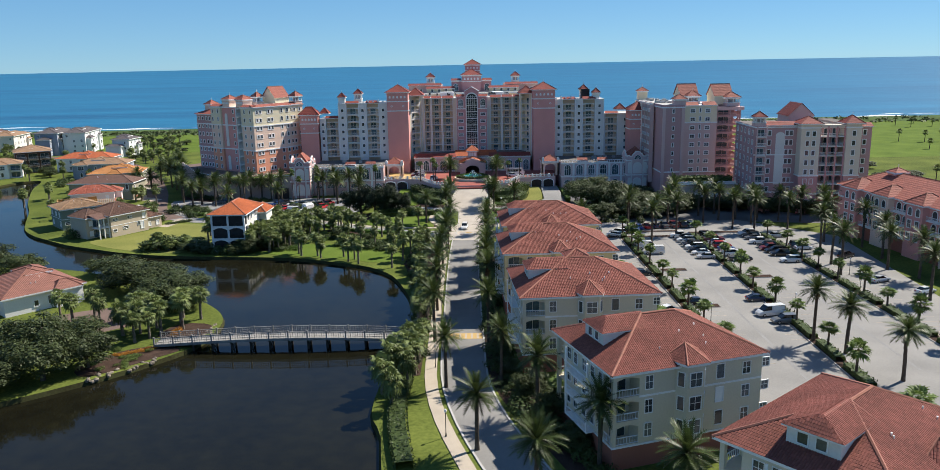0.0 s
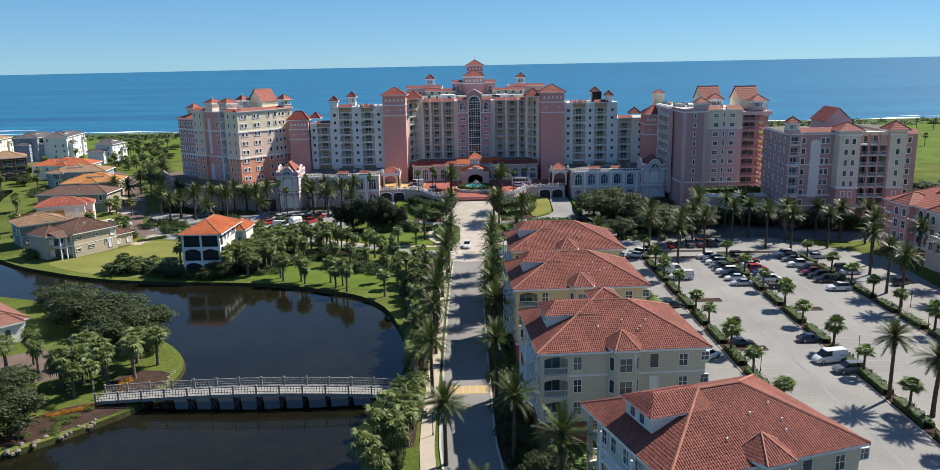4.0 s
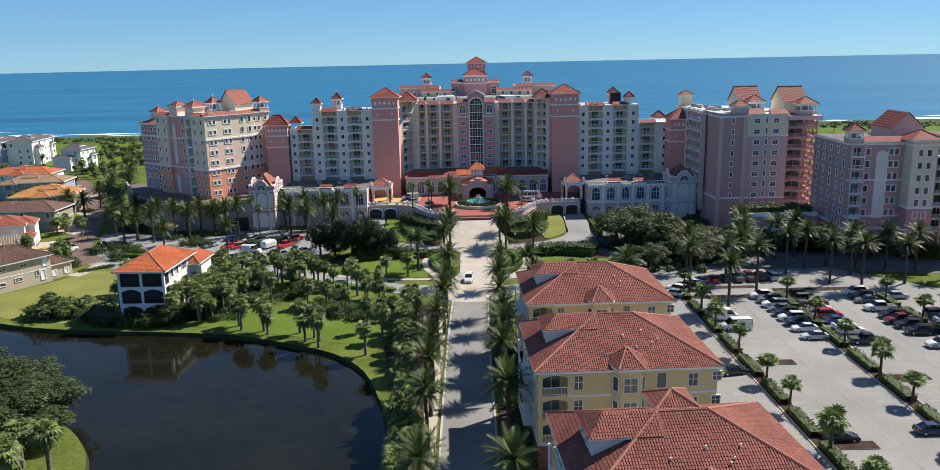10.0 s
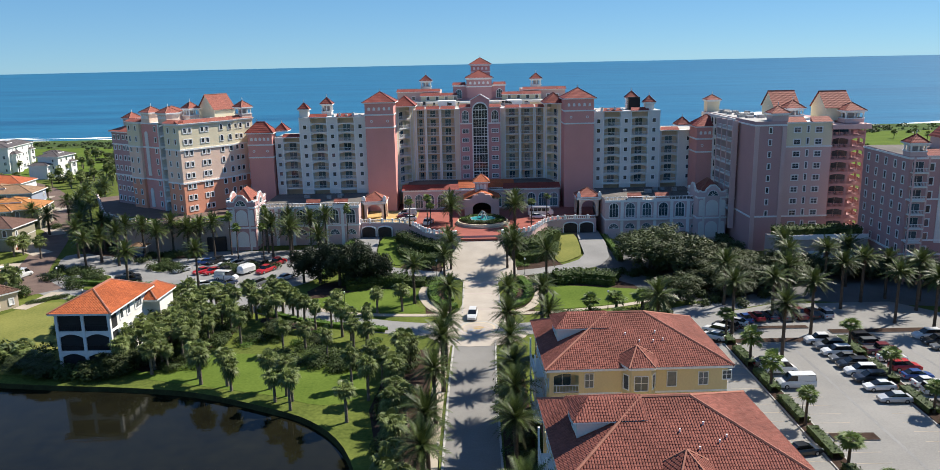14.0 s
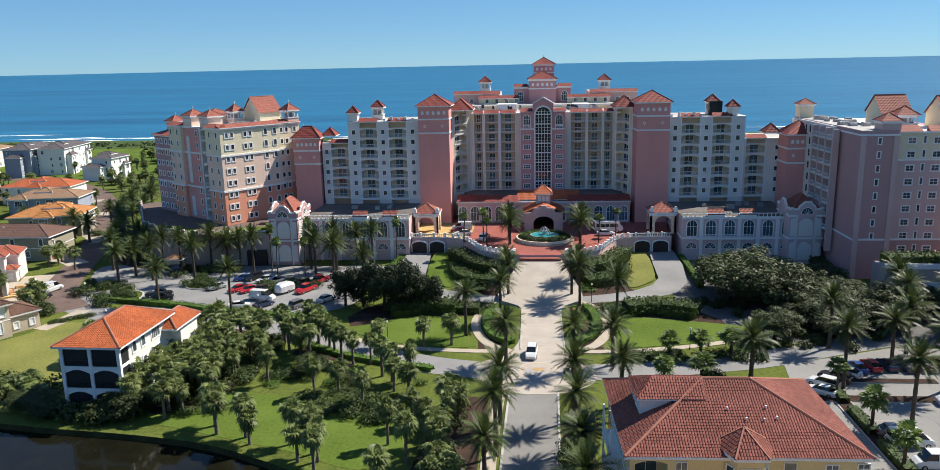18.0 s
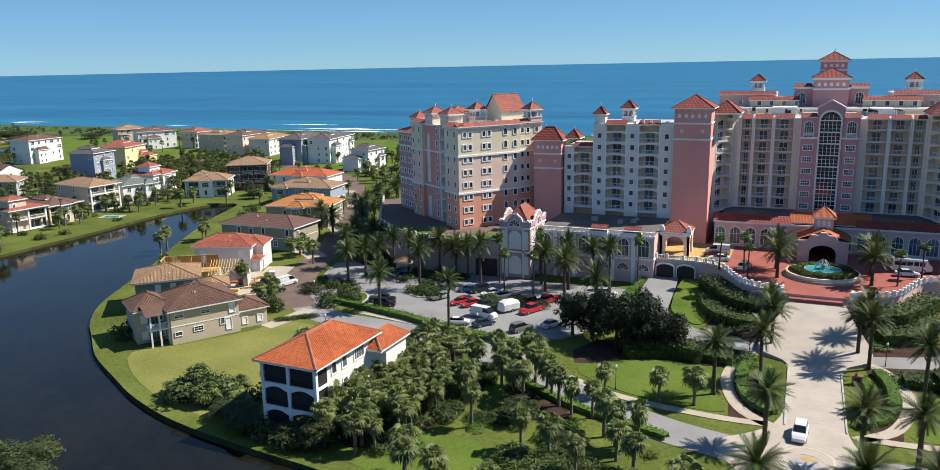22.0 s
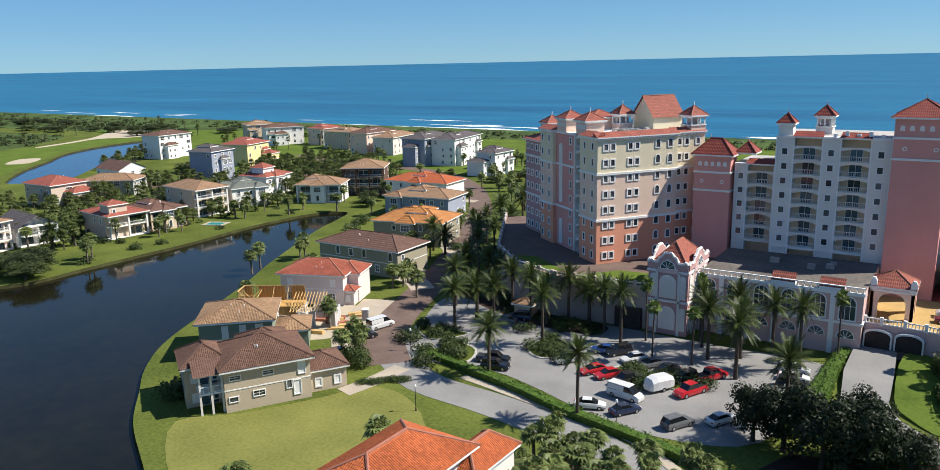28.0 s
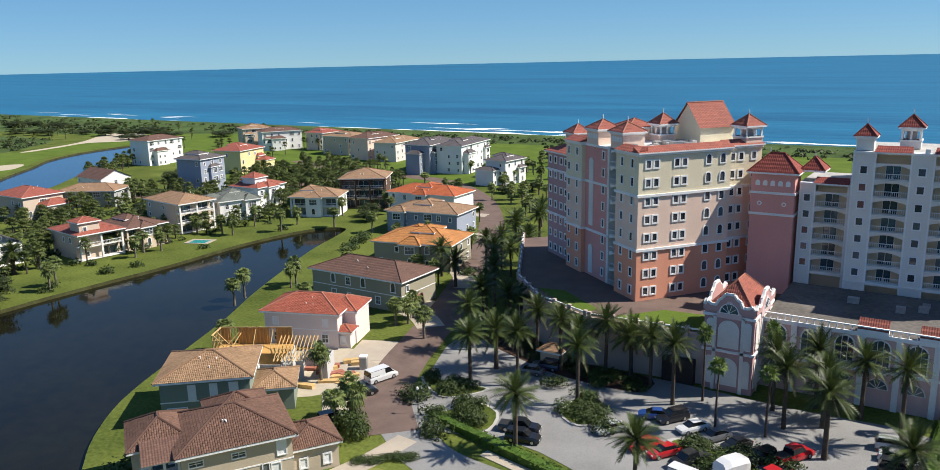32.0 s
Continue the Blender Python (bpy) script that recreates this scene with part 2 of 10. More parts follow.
for key, c in dict(pink=(0.70, 0.33, 0.29), rose=(0.58, 0.30, 0.29), orange=(0.76, 0.34, 0.22), peach=(0.80, 0.59, 0.47), dusty=(0.50, 0.30, 0.29), cream=(0.76, 0.67, 0.48),
                   yellow=(0.74, 0.60, 0.32), white=(0.80, 0.78, 0.75), pale=(0.73, 0.70, 0.65), greyp=(0.44, 0.39, 0.38), sage=(0.22, 0.255, 0.21),
                   taupe=(0.52, 0.43, 0.32), beige=(0.60, 0.48, 0.35), bluegrey=(0.30, 0.33, 0.40), tanw=(0.58, 0.47, 0.37), brownw=(0.12, 0.075, 0.055),
                   blush=(0.72, 0.62, 0.58), condo=(0.63, 0.56, 0.43), condo2=(0.70, 0.56, 0.31), lilac=(0.62, 0.47, 0.46), trim=(0.80, 0.79, 0.77), palepink=(0.63, 0.44, 0.41),
                   brickred=(0.33, 0.13, 0.09), podium=(0.45, 0.37, 0.33), greyw=(0.36, 0.36, 0.34), stone=(0.72, 0.61, 0.49), tan=(0.66, 0.49, 0.33), ivory=(0.80, 0.73, 0.60), block=(0.48, 0.48, 0.47), khaki=(0.33, 0.30, 0.22)).items():
    M[key] = mat(key + "_stucco", c, 0.9, 0.05, 0.15, 4, 0.12, spec=0.15)
M["glass"] = mat("dark_window_glass", (0.085, 0.095, 0.105), 0.08, 0.2, 0.5, 2, 0, 0, 0.6, rand=0.6)
M["glassb"] = mat("blue_window_glass", (0.07, 0.11, 0.13), 0.08, 0.2, 0.5, 2, 0, 0, 0.6, rand=0.5)
# near-black brown that paints the shade inside openings, with no room behind
M["dark"] = mat("painted_interior_shade", (0.05, 0.04, 0.035), 0.9, 0.2, 0.5, 3, 0)
M["screen"] = mat("insect_screen", (0.025, 0.025, 0.027), 0.6, 0.15, 0.5, 3, 0)
M["rail"] = mat("white_railing", (0.70, 0.70, 0.70), 0.6, 0.05, 1, 5, 0)
M["shutter"] = mat("white_shutters", (0.80, 0.79, 0.77), 0.6, 0.04, 1, 5, 0)
M["roofmem"] = mat("weathered_flat_roof", (0.146, 0.128, 0.113), 0.95, 0.25, 0.12, 1.5, 0.2, col2=(0.073, 0.0657, 0.0584))
M["whiteroof"] = mat("pale_flat_roof", (0.44, 0.42, 0.39), 0.9, 0.16, 0.2, 2, 0.1)
M["metal"] = mat("galvanised_metal", (0.38, 0.39, 0.40), 0.45, 0.15, 0.6, 4, 0, 0.6)
M["blackm"] = mat("black_metal", (0.03, 0.03, 0.03), 0.5, 0.1, 1, 4, 0)
M["timber"] = mat("raw_pine_timber", (0.58, 0.38, 0.16), 0.8, 0.14, 1.2, 8, 0.2)
M["plywood"] = mat("plywood_sheathing", (0.56, 0.32, 0.10), 0.8, 0.14, 0.8, 6, 0.1)
M["greywood"] = mat("weathered_boardwalk_wood", (0.263, 0.248, 0.226), 0.9, 0.16, 0.9, 7, 0.3)
M["pile"] = mat("dark_timber_pile", (0.0511, 0.0438, 0.0365), 0.9, 0.2, 1, 6, 0.3)
M["rock"] = mat("pale_riprap_rock", (0.219, 0.182, 0.139), 0.95, 0.2, 1.5, 6, 0.5, rand=0.2)
M["trunk"] = mat("palm_trunk", (0.0949, 0.073, 0.0548), 0.95, 0.25, 1.2, 7, 0.6)
M["boots"] = mat("pale_cabbage_palm_trunk", (0.19, 0.16, 0.125), 0.95, 0.3, 1.2, 7, 0.6)
M["bark"] = mat("tree_bark", (0.0803, 0.0657, 0.0511), 0.95, 0.25, 1.2, 7, 0.6)


def leaf_mat(name, col, col2, rough=0.55):
    m = mat(name, col, rough, 0.2, 0.9, 5, 0, 0, 0.22, col2, rand=0.18)
    nt = m.node_tree
    b = nt.nodes["Principled BSDF"]
    tr = nt.nodes.new("ShaderNodeBsdfTranslucent")
    ms = nt.nodes.new("ShaderNodeMixShader")
    ms.inputs[0].default_value = 0.2
    src = b.inputs["Base Color"].links[0].from_socket
    nt.links.new(src, tr.inputs["Color"])
    nt.links.new(b.outputs[0], ms.inputs[1])
    nt.links.new(tr.outputs[0], ms.inputs[2])
    nt.links.new(ms.outputs[0], nt.nodes["Material Output"].inputs["Surface"])
    return m


M["date"] = leaf_mat("date_palm_fronds", (0.098, 0.13, 0.036), (0.013, 0.023, 0.006), 0.42)
M["olddate"] = leaf_mat("old_date_palm_fronds", (0.105, 0.105, 0.055), (0.03, 0.032, 0.016), 0.5)
M["sabal"] = leaf_mat("cabbage_palm_fans", (0.18, 0.215, 0.066), (0.036, 0.055, 0.014), 0.5)
M["wash"] = leaf_mat("fan_palm_leaves", (0.135, 0.185, 0.045), (0.05, 0.085, 0.018), 0.5)
M["oak"] = leaf_mat("oak_leaves", (0.070, 0.088, 0.030), (0.020, 0.030, 0.010))
M["magnolia"] = leaf_mat("magnolia_leaves", (0.0234, 0.0365, 0.0146), (0.00876, 0.0146, 0.00584))
M["shrub"] = leaf_mat("shrub_leaves", (0.07, 0.1, 0.028), (0.014, 0.026, 0.006))
M["hedge"] = leaf_mat("clipped_hedge_leaves", (0.0949, 0.161, 0.0256), (0.0401, 0.0803, 0.0117))
M["lime"] = leaf_mat("lime_shrub_leaves", (0.117, 0.153, 0.0365), (0.0511, 0.0803, 0.0146))
M["flower"] = leaf_mat("orange_flowers", (0.402, 0.182, 0.0219), (0.219, 0.0876, 0.0146))
M["skirt"] = leaf_mat("dead_frond_skirt", (0.146, 0.102, 0.0584), (0.0657, 0.0438, 0.0256))


def paint(name, col, metal=0.0):
    m = mat(name, col, 0.28, 0.04, 1, 5, 0, metal, 0.5)
    m.node_tree.nodes["Principled BSDF"].inputs["Coat Weight"].default_value = 0.5
    return m


PAINT = {k: paint(k + "_car_paint", c) for k, c in dict(white=(0.62, 0.62, 0.61), black=(0.012, 0.012, 0.014), red=(0.42, 0.015, 0.02), silver=(0.42, 0.43, 0.44),
         grey=(0.12, 0.125, 0.13), blue=(0.02, 0.06, 0.22), navy=(0.015, 0.025, 0.06), maroon=(0.14, 0.015, 0.02)).items()}
M["carglass"] = mat("car_glass", (0.012, 0.014, 0.016), 0.05, 0.05, 1, 4, 0, 0, 0.6)
M["tyre"] = mat("tyre_rubber", (0.02, 0.02, 0.02), 0.85, 0.1, 1, 8, 0)
M["rim"] = mat("alloy_rim", (0.5, 0.5, 0.5), 0.3, 0.05, 1, 5, 0, 0.8)
M["lamp_r"] = mat("red_tail_lamp", (0.4, 0.01, 0.01), 0.2, 0.05, 1, 5, 0)
M["lamp_w"] = mat("clear_headlamp", (0.7, 0.7, 0.68), 0.1, 0.05, 1, 5, 0)


# ---------- mesh building ----------
class MB:
    """Collects faces of one mesh, with a material per face and metres as UV on roofs."""

    def __init__(self):
        self.v, self.f, self.m, self.uv, self.mats = [], [], [], {}, []

    def mi(self, m):
        if m not in self.mats:
            self.mats.append(m)
        return self.mats.index(m)

    def face(self, pts, m, uv=None):
        k = len(self.v)
        self.v += [tuple(p) for p in pts]
        if uv:
            self.uv[len(self.f)] = uv
        self.f.append(tuple(range(k, k + len(pts))))
        self.m.append(self.mi(m))

    def box(self, x0, y0, z0, x1, y1, z1, m):
        k = len(self.v)
        self.v += [(x0, y0, z0), (x1, y0, z0), (x1, y1, z0), (x0, y1, z0), (x0, y0, z1), (x1, y0, z1), (x1, y1, z1), (x0, y1, z1)]
        i = self.mi(m)
        for f in ((0, 3, 2, 1), (4, 5, 6, 7), (0, 1, 5, 4), (1, 2, 6, 5), (2, 3, 7, 6), (3, 0, 4, 7)):
            self.f.append(tuple(k + a for a in f))
            self.m.append(i)

    def prism(self, poly, z0, z1, m, top=None, base=True):
        """A polygon (counter-clockwise from above) raised from z0 to z1."""
        n = len(poly)
        k = len(self.v)
        self.v += [(x, y, z0) for x, y in poly] + [(x, y, z1) for x, y in poly]
        i = self.mi(m)
        for a in range(n):
            b = (a + 1) % n
            self.f.append((k + a, k + b, k + n + b, k + n + a))
            self.m.append(i)
        self.f.append(tuple(k + n + a for a in range(n)))
        self.m.append(self.mi(top or m))
        if base:
            self.f.append(tuple(k + a for a in reversed(range(n))))
            self.m.append(i)

    def upright(self, poly, y0, y1, m):
        """A polygon in x, z pushed through from y0 (front) to y1."""
        n = len(poly)
        k = len(self.v)
        self.v += [(x, y0, z) for x, z in poly] + [(x, y1, z) for x, z in poly]
        i = self.mi(m)
        self.f.append(tuple(k + a for a in range(n)))
        self.f.append(tuple(k + n + a for a in reversed(range(n))))
        self.m += [i, i]
        for a in range(n):
            b = (a + 1) % n
            self.f.append((k + b, k + a, k + n + a, k + n + b))
            self.m.append(i)

    def cyl(self, x, y, z0, z1, r0, r1, m, n=10, cap=True):
        k = len(self.v)
        for z, r in ((z0, r0), (z1, r1)):
            self.v += [(x + r * math.cos(2 * math.pi * a / n), y + r * math.sin(2 * math.pi * a / n), z) for a in range(n)]
        i = self.mi(m)
        for a in range(n):
            b = (a + 1) % n
            self.f.append((k + a, k + b, k + n + b, k + n + a))
            self.m.append(i)
        if cap:
            self.f.append(tuple(k + n + a for a in range(n)))
            self.f.append(tuple(k + a for a in reversed(range(n))))
            self.m += [i, i]

    def slope(self, pts, m):
        """A roof face, its first edge the eave; UV along the eave and up the slope."""
        p = [Vector(q) for q in pts]
        u = (p[1] - p[0]).normalized()
        nrm = u.cross(p[2] - p[0]).normalized()
        w = nrm.cross(u)
        self.face(pts, m, [((q - p[0]).dot(u), (q - p[0]).dot(w)) for q in p])

    def hip(self, x0, y0, x1, y1, z, h, m, under, th=0.25):
        """A hipped roof on a rectangle; the ridge lies along the longer side."""
        w, d = x1 - x0, y1 - y0
        s = min(w, d) / 2
        if w >= d:
            a, b = (x0 + s, (y0 + y1) / 2, z + h), (x1 - s, (y0 + y1) / 2, z + h)
        else:
            a, b = ((x0 + x1) / 2, y0 + s, z + h), ((x0 + x1) / 2, y1 - s, z + h)
        c = [(x0, y0, z), (x1, y0, z), (x1, y1, z), (x0, y1, z)]
        pyr = (Vector(a) - Vector(b)).length < 0.02
        if pyr:
            for i in range(4):
                self.slope([c[i], c[(i + 1) % 4], a], m)
        elif w >= d:
            self.slope([c[0], c[1], b, a], m)
            self.slope([c[1], c[2], b], m)
            self.slope([c[2], c[3], a, b], m)
            self.slope([c[3], c[0], a], m)
        else:
            self.slope([c[0], c[1], a], m)
            self.slope([c[1], c[2], b, a], m)
            self.slope([c[2], c[3], b], m)
            self.slope([c[3], c[0], a, b], m)
        lo = [(x, y, z - th) for x, y, _ in c]
        for i in range(4):
            j = (i + 1) % 4
            self.face([lo[i], lo[j], c[j], c[i]], under)
        self.face(lo[::-1], under)
        return a, b, c

    def tiles(self, pts, m, wide=0.27, course=0.38):
        """Half-round tiles laid in courses up a slope; the first edge of pts is its eave."""
        p = [Vector(q) for q in pts]
        u = (p[1] - p[0]).normalized()
        nrm = u.cross(p[2] - p[0]).normalized()
        w = nrm.cross(u)
        flat = [((q - p[0]).dot(u), (q - p[0]).dot(w)) for q in p]
        top = max(q[1] for q in flat)
        i = self.mi(m)
        prof = ((0.004, 0.0), (0.075, 0.05), (0.215, 0.05), (0.294, 0.0))
        for r in range(int(top / course)):
            v0, vm = r * course, (r + 0.5) * course
            cut = []
            for (xa, ya), (xb, yb) in zip(flat, flat[1:] + flat[:1]):
                if (ya > vm) != (yb > vm):
                    cut.append(xa + (xb - xa) * (vm - ya) / (yb - ya))
            if len(cut) < 2:
                continue
            lo, hi = min(cut), max(cut)
            for c in range(int(math.ceil((lo + 0.02) / wide)), int((hi - 0.02) / wide)):
                k = len(self.v)
                for v, lift in ((v0 - 0.03, 0.042), (v0 + course, 0.012)):
                    for du, h in prof:
                        q = p[0] + u * (c * wide + du * wide / 0.30) + w * v + nrm * (h + lift)
                        self.v.append((q.x, q.y, q.z))
                for a in range(3):
                    self.f.append((k + a, k + a + 1, k + a + 5, k + a + 4))
                self.f.append((k + 3, k + 2, k + 1, k))
                self.m += [i] * 4

    def bar(self, p, q, r, m, n=5):
        """A round bar from p to q."""
        p, q = Vector(p), Vector(q)
        w = (q - p).normalized()
        u = w.orthogonal().normalized()
        t = w.cross(u)
        k = len(self.v)
        for c in (p, q):
            self.v += [tuple(c + r * (math.cos(2 * math.pi * a / n) * u + math.sin(2 * math.pi * a / n) * t)) for a in range(n)]
        i = self.mi(m)
        for a in range(n):
            b = (a + 1) % n
            self.f.append((k + a, k + b, k + n + b, k + n + a))
            self.m.append(i)
        self.f.append(tuple(k + n + a for a in range(n)))
        self.f.append(tuple(k + a for a in reversed(range(n))))
        self.m += [i, i]

    def data(self, name, smooth=False):
        me = bpy.data.meshes.new(name)
        vs, fs = self.v, self.f
        if len(vs) < 30000:
            at, vs, rem = {}, [], []
            for q in self.v:
                k = (round(q[0], 4), round(q[1], 4), round(q[2], 4))
                if k not in at:
                    at[k] = len(vs)
                    vs.append(q)
                rem.append(at[k])
            fs = [tuple(rem[i] for i in f) for f in self.f]
        me.from_pydata(vs, [], fs)
        for m in self.mats:
            me.materials.append(m)
        me.polygons.foreach_set("material_index", self.m)
        if smooth:
            me.polygons.foreach_set("use_smooth", [True] * len(self.f))
        if self.uv:
            lay = me.uv_layers.new(name="metres")
            for fi, uv in self.uv.items():
                st = me.polygons[fi].loop_start
                for j, c in enumerate(uv):
                    lay.data[st + j].uv = c
        me.update()
        return me


WM = {}


def thing(name, m, label, category, group="", kind=""):
    ob = new(name)
    ob.matrix_basis = m
    ob.empty_display_size = 0.5
    WM[ob] = m.copy()
    return tagged(ob, label, category, group, kind)


def put(name, me, m, parent=None, label=""):
    """One mesh object at the world pose m, under a thing or a part."""
    ob = new(name, me.data(name) if isinstance(me, MB) else me)
    if parent:
        ob.parent = parent
        ob.matrix_basis = WM[parent].inverted() @ m
    else:
        ob.matrix_basis = m
    WM[ob] = m.copy()
    if label:
        ob["label"] = label
    return ob


CACHE = {}


def cached(key, fn):
    if key not in CACHE:
        CACHE[key] = fn().data(str(key[0]))
    return CACHE[key]


I4 = Matrix.Identity(4)


def arch(w, z0, z1, rise, n=8):
    """An outline in x, z: upright sides with a round or flat-arched head, from x = 0 to w."""
    pts = [(0, z0), (w, z0)]
    for i in range(n + 1):
        a = math.pi * i / n
        pts.append((w / 2 + w / 2 * math.cos(a), z1 - rise + rise * math.sin(a)))
    return pts


def window_mesh(w, h, arched=False, glass="glass", bars=1, frame="trim", proud=0.12, t=0.2):
    """A framed window, centred on x, its sill at z = 0, standing proud of a wall whose face is y = 0."""
    def make():
        b = MB()
        rise = w / 2 if arched else 0
        if arched:
            out = [(x - w / 2 - t, z) for x, z in arch(w + 2 * t, -t, h + t, rise + t)]
            inn = [(x - w / 2, z) for x, z in arch(w, 0, h, rise)]
            k = len(out)
            for i in range(k):
                j = (i + 1) % k
                b.face([(out[i][0], -proud, out[i][1]), (out[j][0], -proud, out[j][1]), (inn[j][0], -proud, inn[j][1]), (inn[i][0], -proud, inn[i][1])], M[frame])
                b.face([(out[j][0], -proud, out[j][1]), (out[i][0], -proud, out[i][1]), (out[i][0], 0.05, out[i][1]), (out[j][0], 0.05, out[j][1])], M[frame])
                b.face([(inn[i][0], -proud, inn[i][1]), (inn[j][0], -proud, inn[j][1]), (inn[j][0], -0.015, inn[j][1]), (inn[i][0], -0.015, inn[i][1])], M[frame])
            b.face([(x, -0.02, z) for x, z in inn], M[glass])
        else:
            o = [(-w / 2 - t, -t), (w / 2 + t, -t), (w / 2 + t, h + t), (-w / 2 - t, h + t)]
            q = [(-w / 2, 0), (w / 2, 0), (w / 2, h), (-w / 2, h)]
            for i in range(4):
                j = (i + 1) % 4
                b.face([(o[i][0], -proud, o[i][1]), (o[j][0], -proud, o[j][1]), (q[j][0], -proud, q[j][1]), (q[i][0], -proud, q[i][1])], M[frame])
                b.face([(o[j][0], -proud, o[j][1]), (o[i][0], -proud, o[i][1]), (o[i][0], 0.05, o[i][1]), (o[j][0], 0.05, o[j][1])], M[frame])
                b.face([(q[i][0], -proud, q[i][1]), (q[j][0], -proud, q[j][1]), (q[j][0], -0.02, q[j][1]), (q[i][0], -0.02, q[i][1])], M[frame])
            xs, zs = [-w / 2], [0.0]
            for i in range(bars):
                x = -w / 2 + w * (i + 1) / (bars + 1)
                xs += [x - 0.035, x + 0.035]
            xs.append(w / 2)
            if bars:
                zs += [h * 0.52 - 0.035, h * 0.52 + 0.035]
            zs.append(h)
            for i in range(len(xs) - 1):
                for j in range(len(zs) - 1):
                    b.face([(xs[i], -0.02, zs[j]), (xs[i + 1], -0.02, zs[j]), (xs[i + 1], -0.02, zs[j + 1]), (xs[i], -0.02, zs[j + 1])], M[frame] if i % 2 or j % 2 else M[glass])
        if arched and w > 1.8:
            for i in range(bars):
                x = -w / 2 + w * (i + 1) / (bars + 1)
                b.box(x - 0.04, -0.07, 0, x + 0.04, -0.021, h - 0.1, M[frame])
            b.box(-w / 2, -0.065, h * 0.6 - 0.04, w / 2, -0.021, h * 0.6 + 0.04, M[frame])
        return b
    return cached(("window", w, h, arched, glass, bars, frame, t), make)


def face_at(x, y, z, deg):
    """The frame of a facade: origin at its left end seen from outside, x along it, y into the building."""
    return pose(x, y, z, 0, 0, deg)


def railing(b, x0, x1, y, z, h=1.05, step=0.35, m=None, posts=True):
    m = m or M["rail"]
    b.box(x0, y - 0.05, z + h - 0.1, x1, y + 0.05, z + h, m)
    b.box(x0, y - 0.04, z + 0.08, x1, y + 0.04, z + 0.16, m)
    n = max(2, int((x1 - x0) / step))
    for i in range(n + 1):
        x = x0 + (x1 - x0) * i / n
        b.box(x - 0.025, y - 0.025, z + 0.1, x + 0.025, y + 0.025, z + h - 0.05, m)


def balcony_mesh(w, d=1.5, rail="rail"):
    def make():
        b = MB()
        b.box(-w / 2, -0.12, -0.22, w / 2, d, 0, M["pale"])
        return b
    return cached(("balcony", w, d, rail), make)


def rail_mesh(w):
    def make():
        b = MB()
        railing(b, -w / 2, w / 2, -0.04, 0, 1.05, 0.3)
        return b
    return cached(("railing", w), make)


def balcony(P, w, d, m):
    """A balcony slab under P with its railing."""
    o = put("balcony", balcony_mesh(w, d), m, P)
    put("railing", rail_mesh(w), m, o)


def glazing_mesh(w, h):
    """Sliding balcony doors with white frames, centred on x."""
    def make():
        b = MB()
        b.face([(-w / 2, -0.02, 0), (w / 2, -0.02, 0), (w / 2, -0.02, h), (-w / 2, -0.02, h)], M["glassb"])
        for i in range(3):
            x = -w / 2 + w * i / 2
            b.box(x - 0.035, -0.08, 0, x + 0.035, 0, h, M["pale"])
        b.box(-w / 2, -0.08, h, w / 2, 0, h + 0.07, M["pale"])
        return b
    return cached(("glazed_door", w, h), make)


def header_mesh(w, h, rise, d=0.4, m="pale"):
    """An arched head over a bay: a flat band with an arch cut out of it, z = 0 at its top."""
    def make():
        b = MB()
        n = 10
        pts = [(-w / 2 + w * i / n, -h + rise * math.sin(math.pi * i / n)) for i in range(n + 1)]
        for i in range(n):
            (xa, za), (xb, zb) = pts[i], pts[i + 1]
            b.face([(xa, 0, za), (xb, 0, zb), (xb, 0, 0), (xa, 0, 0)], M[m])
            b.face([(xb, 0, zb), (xa, 0, za), (xa, d, za), (xb, d, zb)], M[m])
        return b
    return cached(("arch_head", w, h, rise, m), make)


# ---------- ground ----------
def smooth(pts, n=4, closed=True):
    """A smooth line through the points (Catmull-Rom)."""
    out, k = [], len(pts)
    for i in range(k if closed else k - 1):
        p = [Vector(pts[(i + j) % k] if closed else pts[min(max(i + j, 0), k - 1)]) for j in (-1, 0, 1, 2)]
        for s in range(n):
            t = s / n
            q = 0.5 * (2 * p[1] + (p[2] - p[0]) * t + (2 * p[0] - 5 * p[1] + 4 * p[2] - p[3]) * t * t + (3 * p[1] - p[0] - 3 * p[2] + p[3]) * t ** 3)
            out.append((q.x, q.y))
    if not closed:
        out.append(tuple(pts[-1]))
    return out


LAKE_E = [(-10, 30), (-12, 90), (-15, 105), (-14, 123), (-11.6, 146), (-13, 158), (-15, 167), (-19, 179), (-25, 187), (-33, 192), (-45, 197.5), (-57, 200), (-70, 201.5),
          (-85, 204), (-97, 208), (-107, 213), (-118, 219), (-127, 226), (-135, 232.5), (-143, 242), (-150.5, 256), (-160, 275), (-171, 294), (-187, 326), (-193, 342), (-198, 353)]
LAKE_W = [(-204, 352), (-209, 343), (-211, 322), (-209, 299), (-209, 281), (-209, 265), (-209, 250), (-220, 238), (-245, 226), (-300, 205), (-320, 170), (-240, 180), (-180, 198),
          (-135, 196), (-99, 189), (-67, 167), (-56, 158), (-50, 147), (-51, 134), (-57, 125), (-64, 118), (-74, 110), (-92, 98), (-112, 60), (-108, 20), (-60, 2)]
LAKE = smooth(LAKE_E + LAKE_W, 4)
GOLF_LAKE = smooth([(-371, 350), (-396, 379), (-419, 407), (-447, 436), (-470, 466), (-492, 486), (-503, 496), (-509, 484), (-502, 448), (-482, 414), (-456, 390), (-428, 362), (-397, 338), (-384, 334)], 4)


